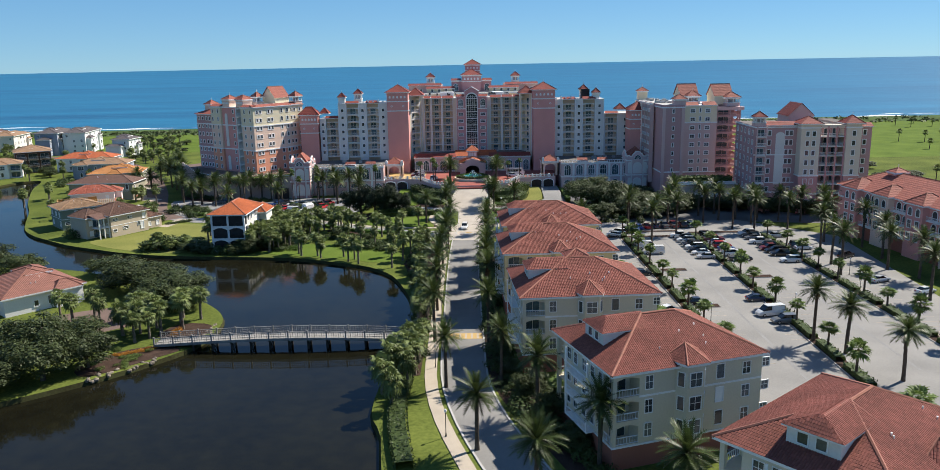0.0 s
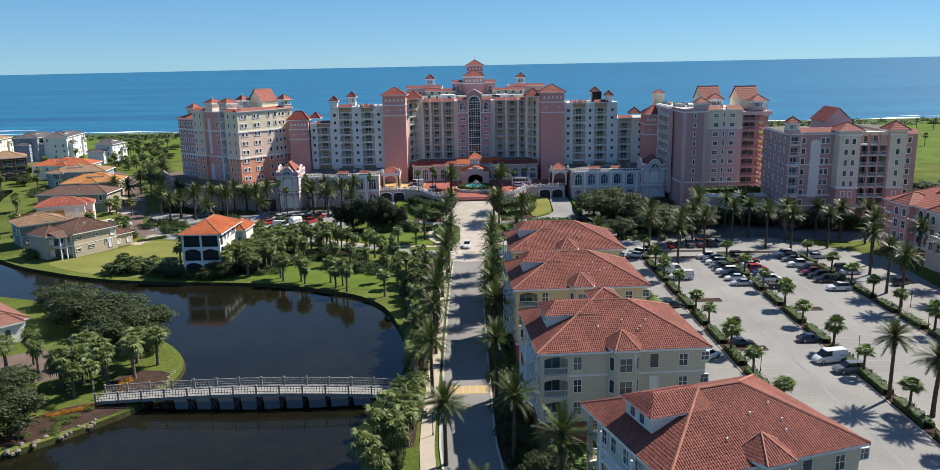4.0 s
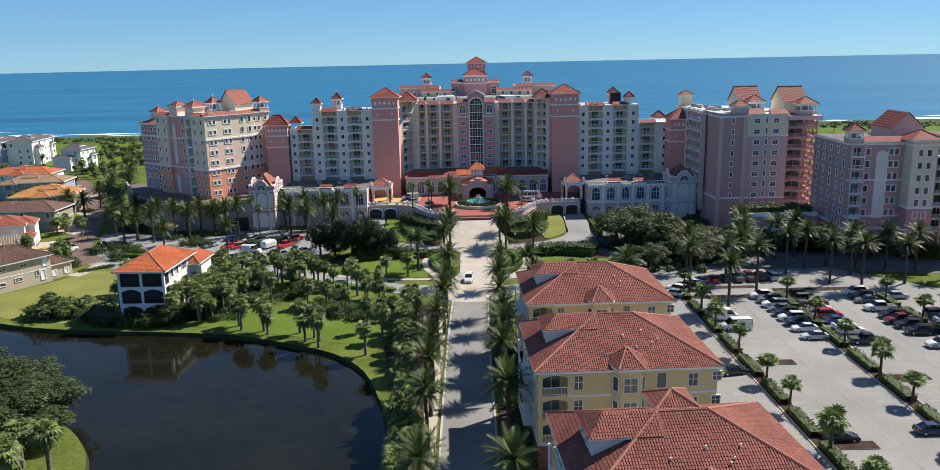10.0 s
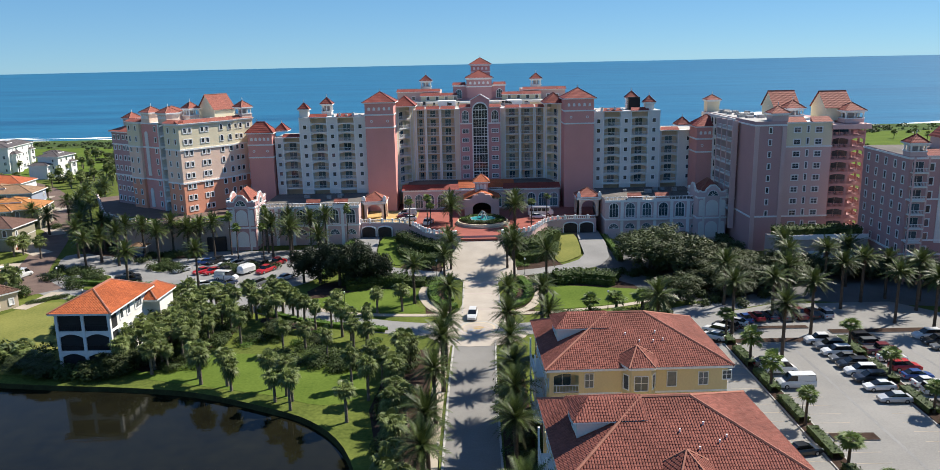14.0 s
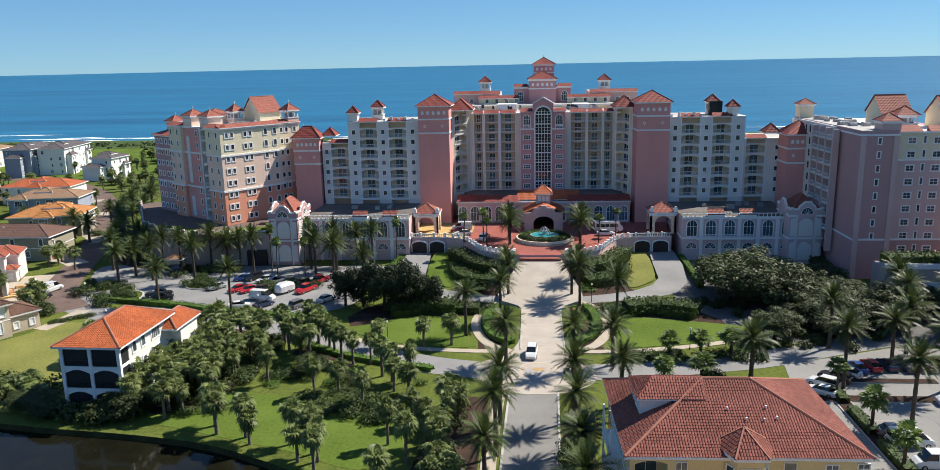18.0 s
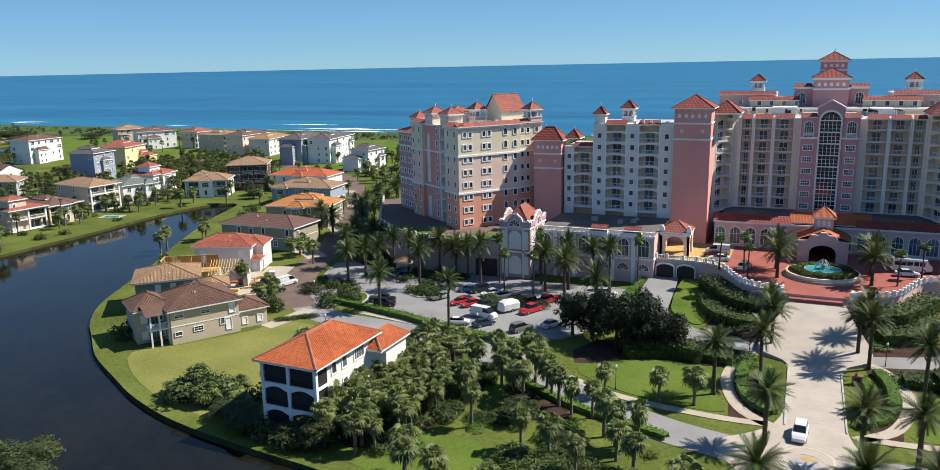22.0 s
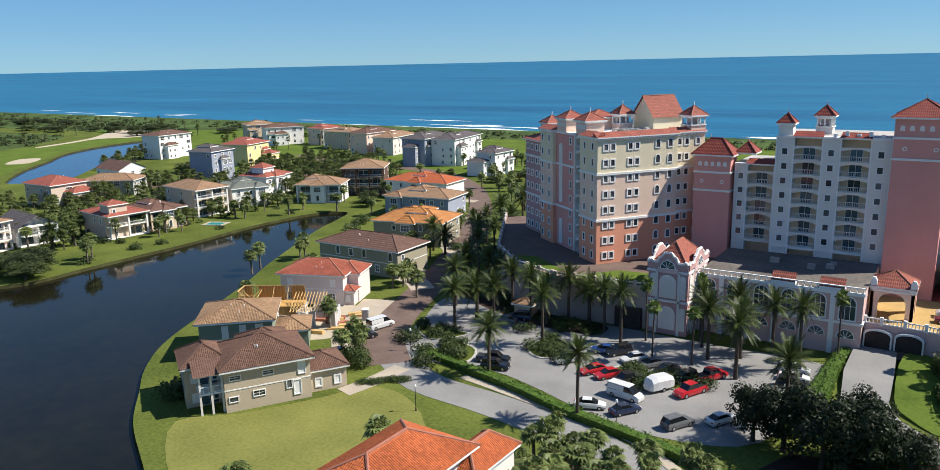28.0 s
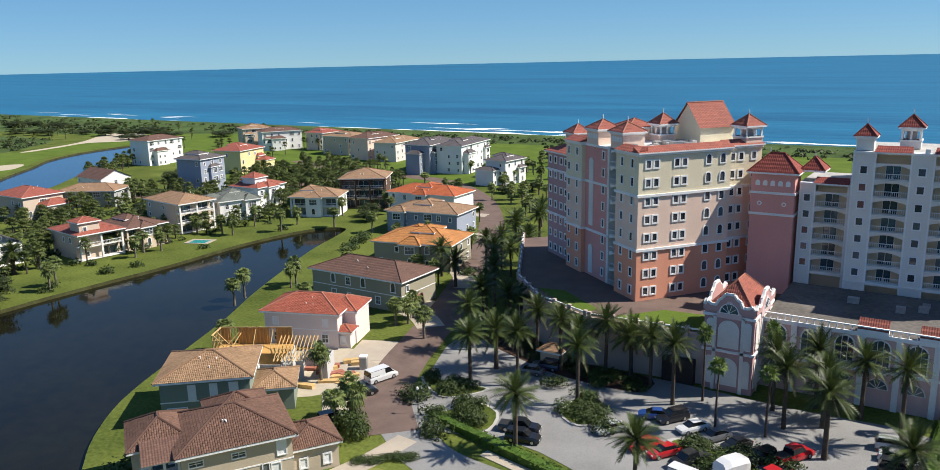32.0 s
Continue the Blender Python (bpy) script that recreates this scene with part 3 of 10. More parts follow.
def filled(name, outer, holes, z, m):
    """A flat sheet with holes in it."""
    bm = bmesh.new()
    for loop in [outer] + holes:
        vs = [bm.verts.new((x, y, z)) for x, y in loop]
        for a, b in zip(vs, vs[1:] + vs[:1]):
            bm.edges.new((a, b))
    bmesh.ops.triangle_fill(bm, use_beauty=True, use_dissolve=False, edges=bm.edges[:], normal=(0, 0, 1))
    for loop in holes:
        k = len(loop)
        cx, cy = sum(p[0] for p in loop) / k, sum(p[1] for p in loop) / k
        area = sum(loop[i][0] * loop[(i + 1) % k][1] - loop[(i + 1) % k][0] * loop[i][1] for i in range(k))
        s = 1 if area > 0 else -1
        top = [bm.verts.new((x, y, z)) for x, y in loop]
        low = []
        for i in range(k):
            (xa, ya), (xb, yb) = loop[i - 1], loop[(i + 1) % k]
            d = Vector((xb - xa, yb - ya)).normalized()
            low.append(bm.verts.new((loop[i][0] - s * d.y * 1.0, loop[i][1] + s * d.x * 1.0, z - 2.6)))
        for i in range(k):
            j = (i + 1) % k
            bm.faces.new((top[i], top[j], low[j], low[i])).material_index = 1
    bmesh.ops.recalc_face_normals(bm, faces=bm.faces)
    me = bpy.data.meshes.new(name)
    bm.to_mesh(me)
    bm.free()
    me.materials.append(m)
    me.materials.append(M["bank"])
    ob = new(name, me)
    WM[ob] = I4
    return ob


tagged(filled("ground", [(-3500, -700), (3500, -700), (3500, 628), (-3500, 628)], [LAKE, GOLF_LAKE], 0, M["grass"]), "green mown grass ground round the lake and houses", "ground", kind="structure")


def slab(name, poly, z, m, label, category, h=None, parent=None):
    b = MB()
    area = sum(poly[i][0] * poly[(i + 1) % len(poly)][1] - poly[(i + 1) % len(poly)][0] * poly[i][1] for i in range(len(poly)))
    if area < 0:
        poly = poly[::-1]
    b.prism(poly, z - (h or 0.3), z, M[m])
    ob = put(name, b, I4)
    return tagged(ob, label, category, kind="structure")


def ribbon(pts, w, z, b, m, n=4, z1=None, h=0.3):
    """A strip of width w along a line, added to b; z may run to z1 at the end."""
    line = smooth(pts, n, False)
    k = len(line)
    L, R = [], []
    for i in range(k):
        d = (Vector(line[min(i + 1, k - 1)]) - Vector(line[max(i - 1, 0)])).normalized()
        zz = z + ((z1 if z1 is not None else z) - z) * i / (k - 1)
        L.append((line[i][0] - d.y * w / 2, line[i][1] + d.x * w / 2, zz))
        R.append((line[i][0] + d.y * w / 2, line[i][1] - d.x * w / 2, zz))
    for i in range(k - 1):
        b.face([R[i], R[i + 1], L[i + 1], L[i]], m)
        for a, c in ((R[i + 1], R[i]), (L[i], L[i + 1])):
            b.face([a, c, (c[0], c[1], c[2] - h), (a[0], a[1], a[2] - h)], m)


def strip(name, pts, w, z, m, label, category, z1=None):
    b = MB()
    ribbon(pts, w, z, b, M[m], 4, z1)
    return tagged(put(name, b, I4), label, category, kind="structure")


# sheets of water
b = MB()
b.prism([(-340, -20), (0, -20), (0, 300), (-100, 400), (-230, 400), (-340, 300)], -3.2, -0.75, M["lake"])
tagged(put("lake_water", b, I4), "still dark lake water reflecting the sky", "lake", kind="structure")
b = MB()
b.prism([(-600, 300), (-370, 300), (-370, 400), (-480, 520), (-600, 520)], -3.2, -0.75, M["golfwater"])
tagged(put("golf_lake_water", b, I4), "blue golf course lake", "lake", kind="structure")


def sea():
    b = MB()
    rs = [440, 520, 640, 800, 1100, 1500, 2200, 3200, 4000, 4850]
    n = 60
    for i in range(len(rs) - 1):
        for j in range(n):
            q = []
            for r, a in ((rs[i], j), (rs[i], j + 1), (rs[i + 1], j + 1), (rs[i + 1], j)):
                th = math.radians(-86 + 172 * a / n)
                t = max(0, (r - 1500) / (4850 - 1500))
                q.append((r * math.sin(th), 150 + r * math.cos(th), -3 + 36 * t * t))
            b.face(q[::-1], M["sea"])
    me = b.data("sea", True)
    return tagged(put("sea", me, I4), "calm blue ocean reaching to the horizon", "sea", kind="structure")


sea()
# beach and dunes
b = MB()
ys, zs = [600, 628, 640, 652, 700], [0.02, 0.6, -0.8, -2.4, -6]
xs = [-3500 + 100 * i for i in range(71)]
def wob(x):
    return 10 * noise.noise((x * 0.004, 3.1, 0)) + 4 * noise.noise((x * 0.02, 7.7, 0)) + (6 if x > 250 else 0)
for i in range(70):
    for j in range(4):
        b.face([(xs[i + a], ys[j + c] + (wob(xs[i + a]) if j + c else 0), zs[j + c]) for a, c in ((0, 0), (1, 0), (1, 1), (0, 1))], M["scrub"] if j == 0 else M["sand"])
tagged(put("beach", b.data("beach", True), I4), "strip of pale beach sand behind low dunes", "beach", kind="structure")

rf = random.Random(21)
def surf(x0, x1, y, w, z, name="surf_line"):
    b = MB()
    k = max(4, int((x1 - x0) / 6))
    e = []
    for i in range(k + 1):
        x = x0 + (x1 - x0) * i / k
        t = min(1, 4 * min(i, k - i) / k)
        ww = w * t * (0.35 + 0.9 * abs(noise.noise((x * 0.05, y, 1.5))) * 2)
        yy = y + wob(x) + 2.5 * noise.noise((x * 0.03, y, 4))
        e.append(((x, yy - ww, z), (x, yy + ww, z)))
    for (a, c), (d, f) in zip(e, e[1:]):
        b.face([a, d, f, c], M["foam"])
    tagged(put(name, b, I4), "white breaking surf along the beach", "surf", "surf along the beach", "structure")
for x0 in range(-1500, 900, 150):
    surf(x0 - 20, x0 + 170, 652, 11 if x0 > -250 else 9, -2.3)
    if x0 > -300 or x0 < -500:
        surf(x0 - 10, x0 + 120, 664, 6, -2.82)
    surf(x0 + 30, x0 + 150, 668, 3.5, -2.84)
for i in range(26):
    x = rf.uniform(-1200, 600)
    y = rf.uniform(660, 730)
    surf(x, x + rf.uniform(20, 75), y, rf.uniform(1.4, 3.2), -2.85)
for x0, y, w in ((-330, 690, 3), (-290, 676, 4), (-250, 700, 2.5), (-420, 690, 3), (-110, 664, 9), (-60, 674, 10), (-150, 680, 6), (250, 668, 9), (330, 674, 10), (420, 668, 10)):
    surf(x0, x0 + 60, y, w, -2.83)

# coastal strips of turf, scrub and sand
slab("golf_fairway", [(-330, 400), (-150, 470), (-100, 400), (-60, 380), (500, 380), (700, 600), (-700, 600), (-700, 520), (-540, 510), (-480, 500), (-420, 430), (-380, 430)], 0.02, "turf", "bright green coastal golf turf", "golf course", 0.02)
slab("golf_fairway", [(-700, 250), (-430, 290), (-402, 332), (-436, 362), (-466, 393), (-492, 416), (-510, 448), (-516, 490), (-540, 502), (-558, 470), (-546, 435), (-540, 400), (-558, 380), (-700, 330)], 0.022, "turf", "bright green golf fairway beside a blue lake", "golf course", 0.02)
slab("scrub_strip", smooth([(-1800, 450), (-760, 506), (-620, 528), (-540, 560), (-480, 575), (-300, 585), (-100, 590), (400, 590), (1200, 585), (1200, 630), (-1800, 630)], 3), 0.03, "scrub", "dark green dune scrub behind the beach", "dune scrub", 0.03)
WOOD = smooth([(-1500, 250), (-720, 332), (-562, 386), (-548, 412), (-560, 438), (-598, 478), (-640, 484), (-720, 480), (-1500, 420)], 3)
slab("scrub_strip", WOOD, 0.035, "scrub", "dark scrub woodland beside the golf course", "scrub", 0.03)
slab("bunker", smooth([(-464, 370), (-480, 385), (-475, 394), (-466, 390), (-456, 378)]), 0.05, "sand", "pale sand bunker on the golf course", "bunker", 0.05)
slab("sand_path", smooth([(-542, 428), (-553, 455), (-570, 484), (-612, 530), (-592, 544), (-562, 530), (-540, 502), (-556, 480), (-546, 455), (-537, 430)]), 0.05, "sand", "bare sandy waste area on the golf course", "bunker", 0.05)

# roads and paving
BLVD = [(66, -20), (48, 10), (30, 40), (14, 66), (4.5, 90), (-0.8, 112), (-1.6, 136), (-1.8, 170), (-1.6, 200), (-1.2, 218)]
strip("boulevard", BLVD, 7.4, 0.04, "road", "grey asphalt boulevard between two rows of palms", "road")
strip("pavement", [(60, -24), (42, 6), (24, 38), (8, 64), (-1.5, 90), (-6.4, 112), (-7.0, 136), (-7.2, 170), (-7.0, 200), (-6.6, 216)], 2.0, 0.12, "concrete", "pale concrete sidewalk beside the boulevard", "sidewalk")
b = MB()
for off in (-3.85, 3.85):
    line = [(x + off * 0.98, y + off * (0.25 if y < 100 else 0)) for x, y in BLVD]
    ribbon(line, 0.3, 0.16, b, M["kerb"])
tagged(put("boulevard_kerb", b, I4), "raised concrete kerbs along the boulevard", "kerb", kind="structure")
slab("plaza", smooth([(-5.5, 216), (4, 216), (9, 222), (5, 231), (4.2, 240), (4.3, 255), (4.6, 257.4), (-3.6, 257.4), (-3.5, 255), (-3.7, 240), (-6, 232), (-12, 225)], 3), 0.07, "plaza", "pale paver entrance drive with a round emblem", "paving")
b = MB()
for i in range(40):
    a0, a1 = 2 * math.pi * i / 40, 2 * math.pi * (i + 1) / 40
    for r0, r1, m in ((3.5, 3.9, "kerb"), (2.9, 3.2, "taupe")):
        b.face([(-0.5 + r * math.cos(a), 225 + r * math.sin(a), 0.085) for r, a in ((r0, a0), (r1, a0), (r1, a1), (r0, a1))], M[m])
b.prism([(-0.5 + 1.1 * math.cos(a * 0.8), 225 + 0.7 * math.sin(a * 0.8)) for a in range(8)], 0.05, 0.09, M["yellowpave"])
tagged(put("paving_emblem", b, I4), "round emblem set into the entrance paving", "emblem", kind="structure")
b = MB()
RAMP = [(256.6, -3.5, 4.4), (258.4, -4.4, 5.2), (260.4, -7.8, 8.2), (263, -8.8, 9.2), (266, -8.2, 8.8), (269, -7.4, 8.0), (274, -5.8, 6.6), (281, -4.4, 5.2)]
rz_ = lambda y: 0.075 + 4.65 * max(0, (y - 257) / 24)
for (ya, la, ra), (yb, lb, rb_) in zip(RAMP, RAMP[1:]):
    za, zb = rz_(ya), rz_(yb)
    b.face([(la, ya, za), (ra, ya, za), (rb_, yb, zb), (lb, yb, zb)], M["plaza"])
    b.face([(lb, yb, zb), (lb, yb, -0.1), (la, ya, -0.1), (la, ya, za)], M["kerb"])
    b.face([(ra, ya, za), (ra, ya, -0.1), (rb_, yb, -0.1), (rb_, yb, zb)], M["kerb"])
tagged(put("entrance_ramp", b, I4), "pale paver ramp climbing to the motor court", "paving", kind="structure")
b = MB()
for y, h in ((236, 0.5), (247, 0.4), (255.5, 0.5)):
    b.box(-3.55, y, 0.05, 4.15, y + h, 0.078, M["podium"])
for x in (-3.7, 4.15):
    b.box(x, 234, 0.03, x + 0.22, 256, 0.2, M["kerb"])
tagged(put("paver_band", b, I4), "bands of pinkish pavers and pale kerbs along the drive", "paving", kind="structure")
strip("cross_road", [(-4, 223.5), (-18, 226.5), (-32, 232.5), (-45, 240), (-58, 247), (-75, 250.5), (-90, 252), (-99, 257)], 7.0, 0.045, "asphalt", "grey asphalt side road curving round the lawn", "road")
strip("cross_road", [(4, 223.5), (20, 226), (36, 230), (50, 236), (60, 240)], 6.5, 0.045, "asphalt", "grey asphalt service road beside the lawn", "road")
strip("brick_road", [(-100, 255), (-108, 263.5), (-114, 275), (-119.5, 290), (-127, 310), (-138, 335), (-150, 360), (-168, 390), (-192, 420), (-225, 445), (-262, 452), (-300, 455), (-340, 470)], 8.0, 0.055, "brickroad", "brown brick-paved residential street", "road")
strip("residential_street", [(-262, 452), (-275, 420), (-282, 395), (-300, 370), (-340, 340)], 6.0, 0.05, "brickroad", "brown brick-paved residential side street", "road")
slab("small_parking_lot", smooth([(-103, 262), (-97, 258.5), (-84, 261.5), (-72, 258.5), (-60, 254), (-48, 254), (-40, 259), (-37, 275), (-37, 291), (-55, 291), (-75, 291.5), (-90, 290), (-104, 292), (-113, 290), (-108, 275)], 3), 0.05, "asphalt", "grey asphalt parking lot below the hotel", "parking lot")
slab("large_parking_lot", [(33, 60), (62, 40), (110, 80), (98, 150), (104, 212), (84, 236), (60, 236), (40, 228), (34, 190), (33, 110)], 0.05, "lot", "sandy grey paved parking lot", "parking lot")
slab("planting_bed", smooth([(-113, 298), (-106, 291), (-97, 287.2), (-88, 284.6), (-76, 285), (-76, 291.2), (-87, 291.3), (-99, 296.2), (-109, 306)], 3), 0.06, "mulch", "brown mulch bed under palms at the terrace foot", "planting bed", 0.05)
slab("service_yard", [(36, 240), (66, 236), (69, 268), (60, 296), (35, 296), (28, 262)], 0.03, "darkasphalt", "shaded asphalt service yard", "paving")
slab("tower_forecourt", [(66, 238), (122, 226), (126, 238), (92, 262), (72, 268)], 0.045, "darkasphalt", "shaded asphalt forecourt", "paving")
def climb(name, poly, lift, m, label, category):
    """A paved or planted sheet that rises towards the foot of the motor court."""
    n = len(poly)
    area = sum(poly[i][0] * poly[(i + 1) % n][1] - poly[(i + 1) % n][0] * poly[i][1] for i in range(n))
    poly = poly if area > 0 else poly[::-1]
    bm = bmesh.new()
    top = [bm.verts.new((x, y, lift)) for x, y in poly]
    bm.faces.new(top)
    for y in (272, 279, 286, 293):
        bmesh.ops.bisect_plane(bm, geom=bm.verts[:] + bm.edges[:] + bm.faces[:], plane_co=(0, y, 0), plane_no=(0, 1, 0))
    ex = bmesh.ops.extrude_face_region(bm, geom=bm.faces[:])
    for v in bm.verts:
        v.co.z = lift + 1.62 * min(1, max(0, (v.co.y - 272) / 26))
    me = bpy.data.meshes.new(name)
    low = {q for q in bm.verts} - {q for q in ex["geom"] if isinstance(q, bmesh.types.BMVert)}
    for v in low:
        v.co.z -= 0.5
    bm.to_mesh(me)
    bm.free()
    me.materials.append(M[m])
    return tagged(put(name, me, I4), label, category, kind="structure")


DRIVE = [(-34, 302), (-28, 303), (-27.3, 290), (-27, 279), (-25, 274.5), (-20, 270), (-14, 267.4), (-8, 265.5), (-7.8, 260.4), (-14, 262), (-22, 264.5), (-29, 268), (-33, 276), (-34.2, 288)]
climb("garage_drive", DRIVE, 0.06, "asphalt", "asphalt drive down to garage doors", "paving")
climb("garage_drive", [(0.6 - x, y) for x, y in DRIVE], 0.06, "asphalt", "asphalt drive down to garage doors", "paving")
slab("lawn", smooth([(-36, 244), (-29, 238), (-19, 235.2), (-11.6, 235.4), (-13.8, 241), (-14.4, 251), (-26, 251.5)], 3), 0.06, "turf", "bright mown lawn beside the drive", "lawn")
slab("lawn", smooth([(14.4, 252), (27, 250.4), (40, 246), (34, 240), (24, 237), (12.4, 235.2), (14.2, 241)], 3), 0.06, "turf", "bright mown lawn beside the drive", "lawn")
climb("lawn", smooth([(-26.5, 281), (-24.2, 275.8), (-19.6, 272.6), (-19.4, 284), (-21.6, 297), (-26.6, 298)], 3), 0.12, "turf", "small bright lawn beside the garage drive", "lawn")
climb("lawn", smooth([(27.1, 281), (24.8, 275.8), (20.2, 272.6), (20, 284), (22.2, 297), (27.2, 298)], 3), 0.12, "dry", "small dry lawn beside the garage drive", "lawn")
slab("lawn", smooth([(-113, 222.5), (-104, 214.5), (-92, 209), (-80, 206.5), (-73.6, 208), (-74, 228), (-81, 240), (-90, 246.5), (-97.5, 246), (-100, 240), (-107, 229)], 3), 0.03, "dry", "sunburnt empty house plot", "lawn")
slab("lawn", smooth([(-60, 206), (-45, 200), (-33, 196), (-24, 192), (-18, 196), (-22, 206), (-34, 212), (-50, 214)], 3), 0.03, "turf", "bright mown lawn between palms and lake", "lawn")
for side in (-1, 1):
    c = 0.3
    strip("garden_path", [(c + side * 5.0, 232.5), (c + side * 9.3, 236.2), (c + side * 11.7, 241.6), (c + side * 12.8, 248), (c + side * 12.2, 254), (c + side * 10.6, 259), (c + side * 8.2, 261.6)], 1.9, 0.09, "concrete", "curved pale concrete garden path", "path")
strip("garden_path", [(-6, 233.3), (-14, 233.2), (-28, 235.5), (-42, 243), (-56, 251.5), (-72, 254.5), (-86, 257)], 1.6, 0.09, "concrete", "curved pale concrete garden path", "path")
strip("garden_path", [(6, 233.2), (14, 233.6), (24, 235.5), (34, 239), (44, 245)], 1.6, 0.09, "concrete", "curved pale concrete garden path", "path")
for poly in ([(-62, 210), (-52, 208), (-49, 218), (-47, 230), (-53, 241), (-61, 243)], [(-44, 231), (-36, 226.5), (-31, 224), (-34, 229), (-42, 234)], [(-37, 246), (-14, 253), (-8, 258), (-10, 276), (-16, 284), (-22, 262), (-36, 258)],
             [(36, 247), (14, 253), (8, 258), (11, 276), (16, 284), (24, 262), (30, 258)], [(-8.6, 118), (-8.4, 200), (-8.4, 214), (-14, 210), (-17, 190), (-12, 168), (-10.4, 150), (-11, 130)],
             [(-11, 233), (-7, 234), (-6, 244), (-8, 251), (-11, 246)], [(11, 233), (7.5, 234), (6.5, 244), (8.5, 251), (11, 246)]):
    slab("planting_bed", smooth(poly, 2), 0.04, "mulch", "brown mulch planting bed", "planting bed", 0.04)

# large parking lot: hedged islands
LOT_ISLANDS = [((44.0, 222), (44.2, 122), 2.4), ((63.9, 216), (61.0, 108), 2.6), ((83.5, 214), (83.0, 120), 2.6)]
b = MB()
for (xa, ya), (xb, yb), w in LOT_ISLANDS:
    ribbon([(xa, ya), ((xa + xb) / 2, (ya + yb) / 2), (xb, yb)], w, 0.2, b, M["kerb"])
    ribbon([(xa, ya - 0.3), ((xa + xb) / 2, (ya + yb) / 2), (xb, yb + 0.3)], w - 0.4, 0.23, b, M["mulch"])
for x0, y0, x1, y1 in ((64, 171, 70, 173), (46, 178, 52, 180), (52, 93, 66, 97), (46, 150, 51, 152), (36.5, 214, 60, 216), (46, 221, 61, 222.5), (64, 218, 83, 220)):
    b.prism([(x0, y0), (x1, y0), (x1, y1), (x0, y1)], 0, 0.2, M["kerb"], M["mulch"])
tagged(put("parking_islands", b, I4), "kerbed planting islands between parking rows", "kerb", kind="structure")
b = MB()
for x0, x1, ya, yb in ((38, 42.7, 118, 214), (45.5, 50.5, 120, 216), (57.6, 62.4, 128, 216), (65.2, 70, 128, 216), (77.2, 82, 128, 214), (85, 89.8, 128, 210)):
    y = ya
    while y < yb:
        b.box(x0, y - 0.05, 0.05, x1, y + 0.05, 0.062, M["concrete"])
        y += 2.75
b.prism([(-5, 134.5), (2, 134.5), (2, 137.5), (-5, 137.5)], 0.0, 0.052, M["yellowpave"])
for i in range(6):
    b.box(-4.6 + 1.1 * i, 134.7, 0.05, -4.2 + 1.1 * i, 137.3, 0.066, M["concrete"])
tagged(put("parking_lines", b, I4), "white parking bay lines and a worn crossing", "road marking", kind="structure")

b = MB()
for x0, ya, yb in ((54.2, 110, 214), (73.8, 116, 214)):
    ribbon([(x0 - 1.4, ya), (x0 - 0.4, (ya + yb) / 2), (x0, yb)], 0.5, 0.056, b, M["asphalt"], 4, None, 0.004)
tagged(put("tyre_tracks", b, I4), "pale dusty tyre tracks along the parking aisles", "road marking", kind="structure")

# planted islands at the mouth of the small lot
ISLES = ([(-108, 272.6), (-101.5, 273.4), (-96, 274.4), (-97.5, 270.6), (-101.1, 268)], [(-97.5, 262.4), (-95.4, 269), (-90.4, 268), (-88.6, 262.4), (-92, 260.4)], [(-82.8, 272.6), (-82.6, 279.5), (-78.2, 278), (-76.4, 273.4), (-78.8, 270)], [(-66, 271.5), (-64.6, 274), (-54, 271), (-55, 269)])
for poly in ISLES:
    slab("kerbed_island", smooth(poly, 3), 0.19, "kerb", "concrete kerb round a planted island", "kerb", 0.19)
    cx, cy = sum(p[0] for p in poly) / len(poly), sum(p[1] for p in poly) / len(poly)
    slab("island_lawn", smooth([(cx + (x - cx) * 0.9, cy + (y - cy) * 0.9) for x, y in poly], 3), 0.23, "grass", "small lawn on a planted island", "lawn", 0.1)

for line, w in (([(-114, 269), (-119, 270.5), (-122.6, 271.2)], 6.0), ([(-121, 293), (-126, 297), (-131, 299)], 5.5), ([(-130, 318), (-135, 325), (-140, 330)], 5.0), ([(-150, 362), (-156, 364), (-161, 364)], 5.0), ([(-170, 391), (-175, 390), (-179, 388)], 5.0), ([(-97, 255), (-97.6, 248), (-98.8, 242.5)], 3.4)):
    strip("driveway", line, w, 0.065, "concrete", "pale concrete driveway up to a house", "driveway")


# ---------- hotel and towers ----------
def tiled(ro, b, F, m):
    """Lay real tiles on the slopes of the roof mesh b, under the roof part ro."""
    t = MB()
    for fi in sorted(b.uv):
        t.tiles([b.v[i] for i in b.f[fi]], BARREL[m])
    o = put("roof_tiles", t, F, ro)
    o["kind"] = "stuff"


def hip_part(P, name, F, x0, y0, x1, y1, z, h, m, finial=False, ridges=True, near=False):
    b = MB()
    a, c, cs = b.hip(x0, y0, x1, y1, z, h, M[m], M["trim"], 0.3)
    ro = put(name, b, F, P)
    if near:
        tiled(ro, b, F, m)
    rm = M["ridge"] if m in ("tile", "tile_r", "tile_o") else M[m]
    if ridges:
        lines = [(q, a if (Vector(q) - Vector(a)).length < (Vector(q) - Vector(c)).length else c) for q in cs]
        if (Vector(a) - Vector(c)).length > 0.1:
            lines.append((a, c))
        for p, q in lines:
            b = MB()
            b.bar(p, q, 0.19 if near else 0.13, rm, 6)
            put("ridge_cap", b, F, ro)
    if finial:
        b = MB()
        b.bar((a[0], a[1], a[2]), (a[0], a[1], a[2] + 0.9), 0.09, M["trim"])
        put("finial", b, F, ro)
    return ro


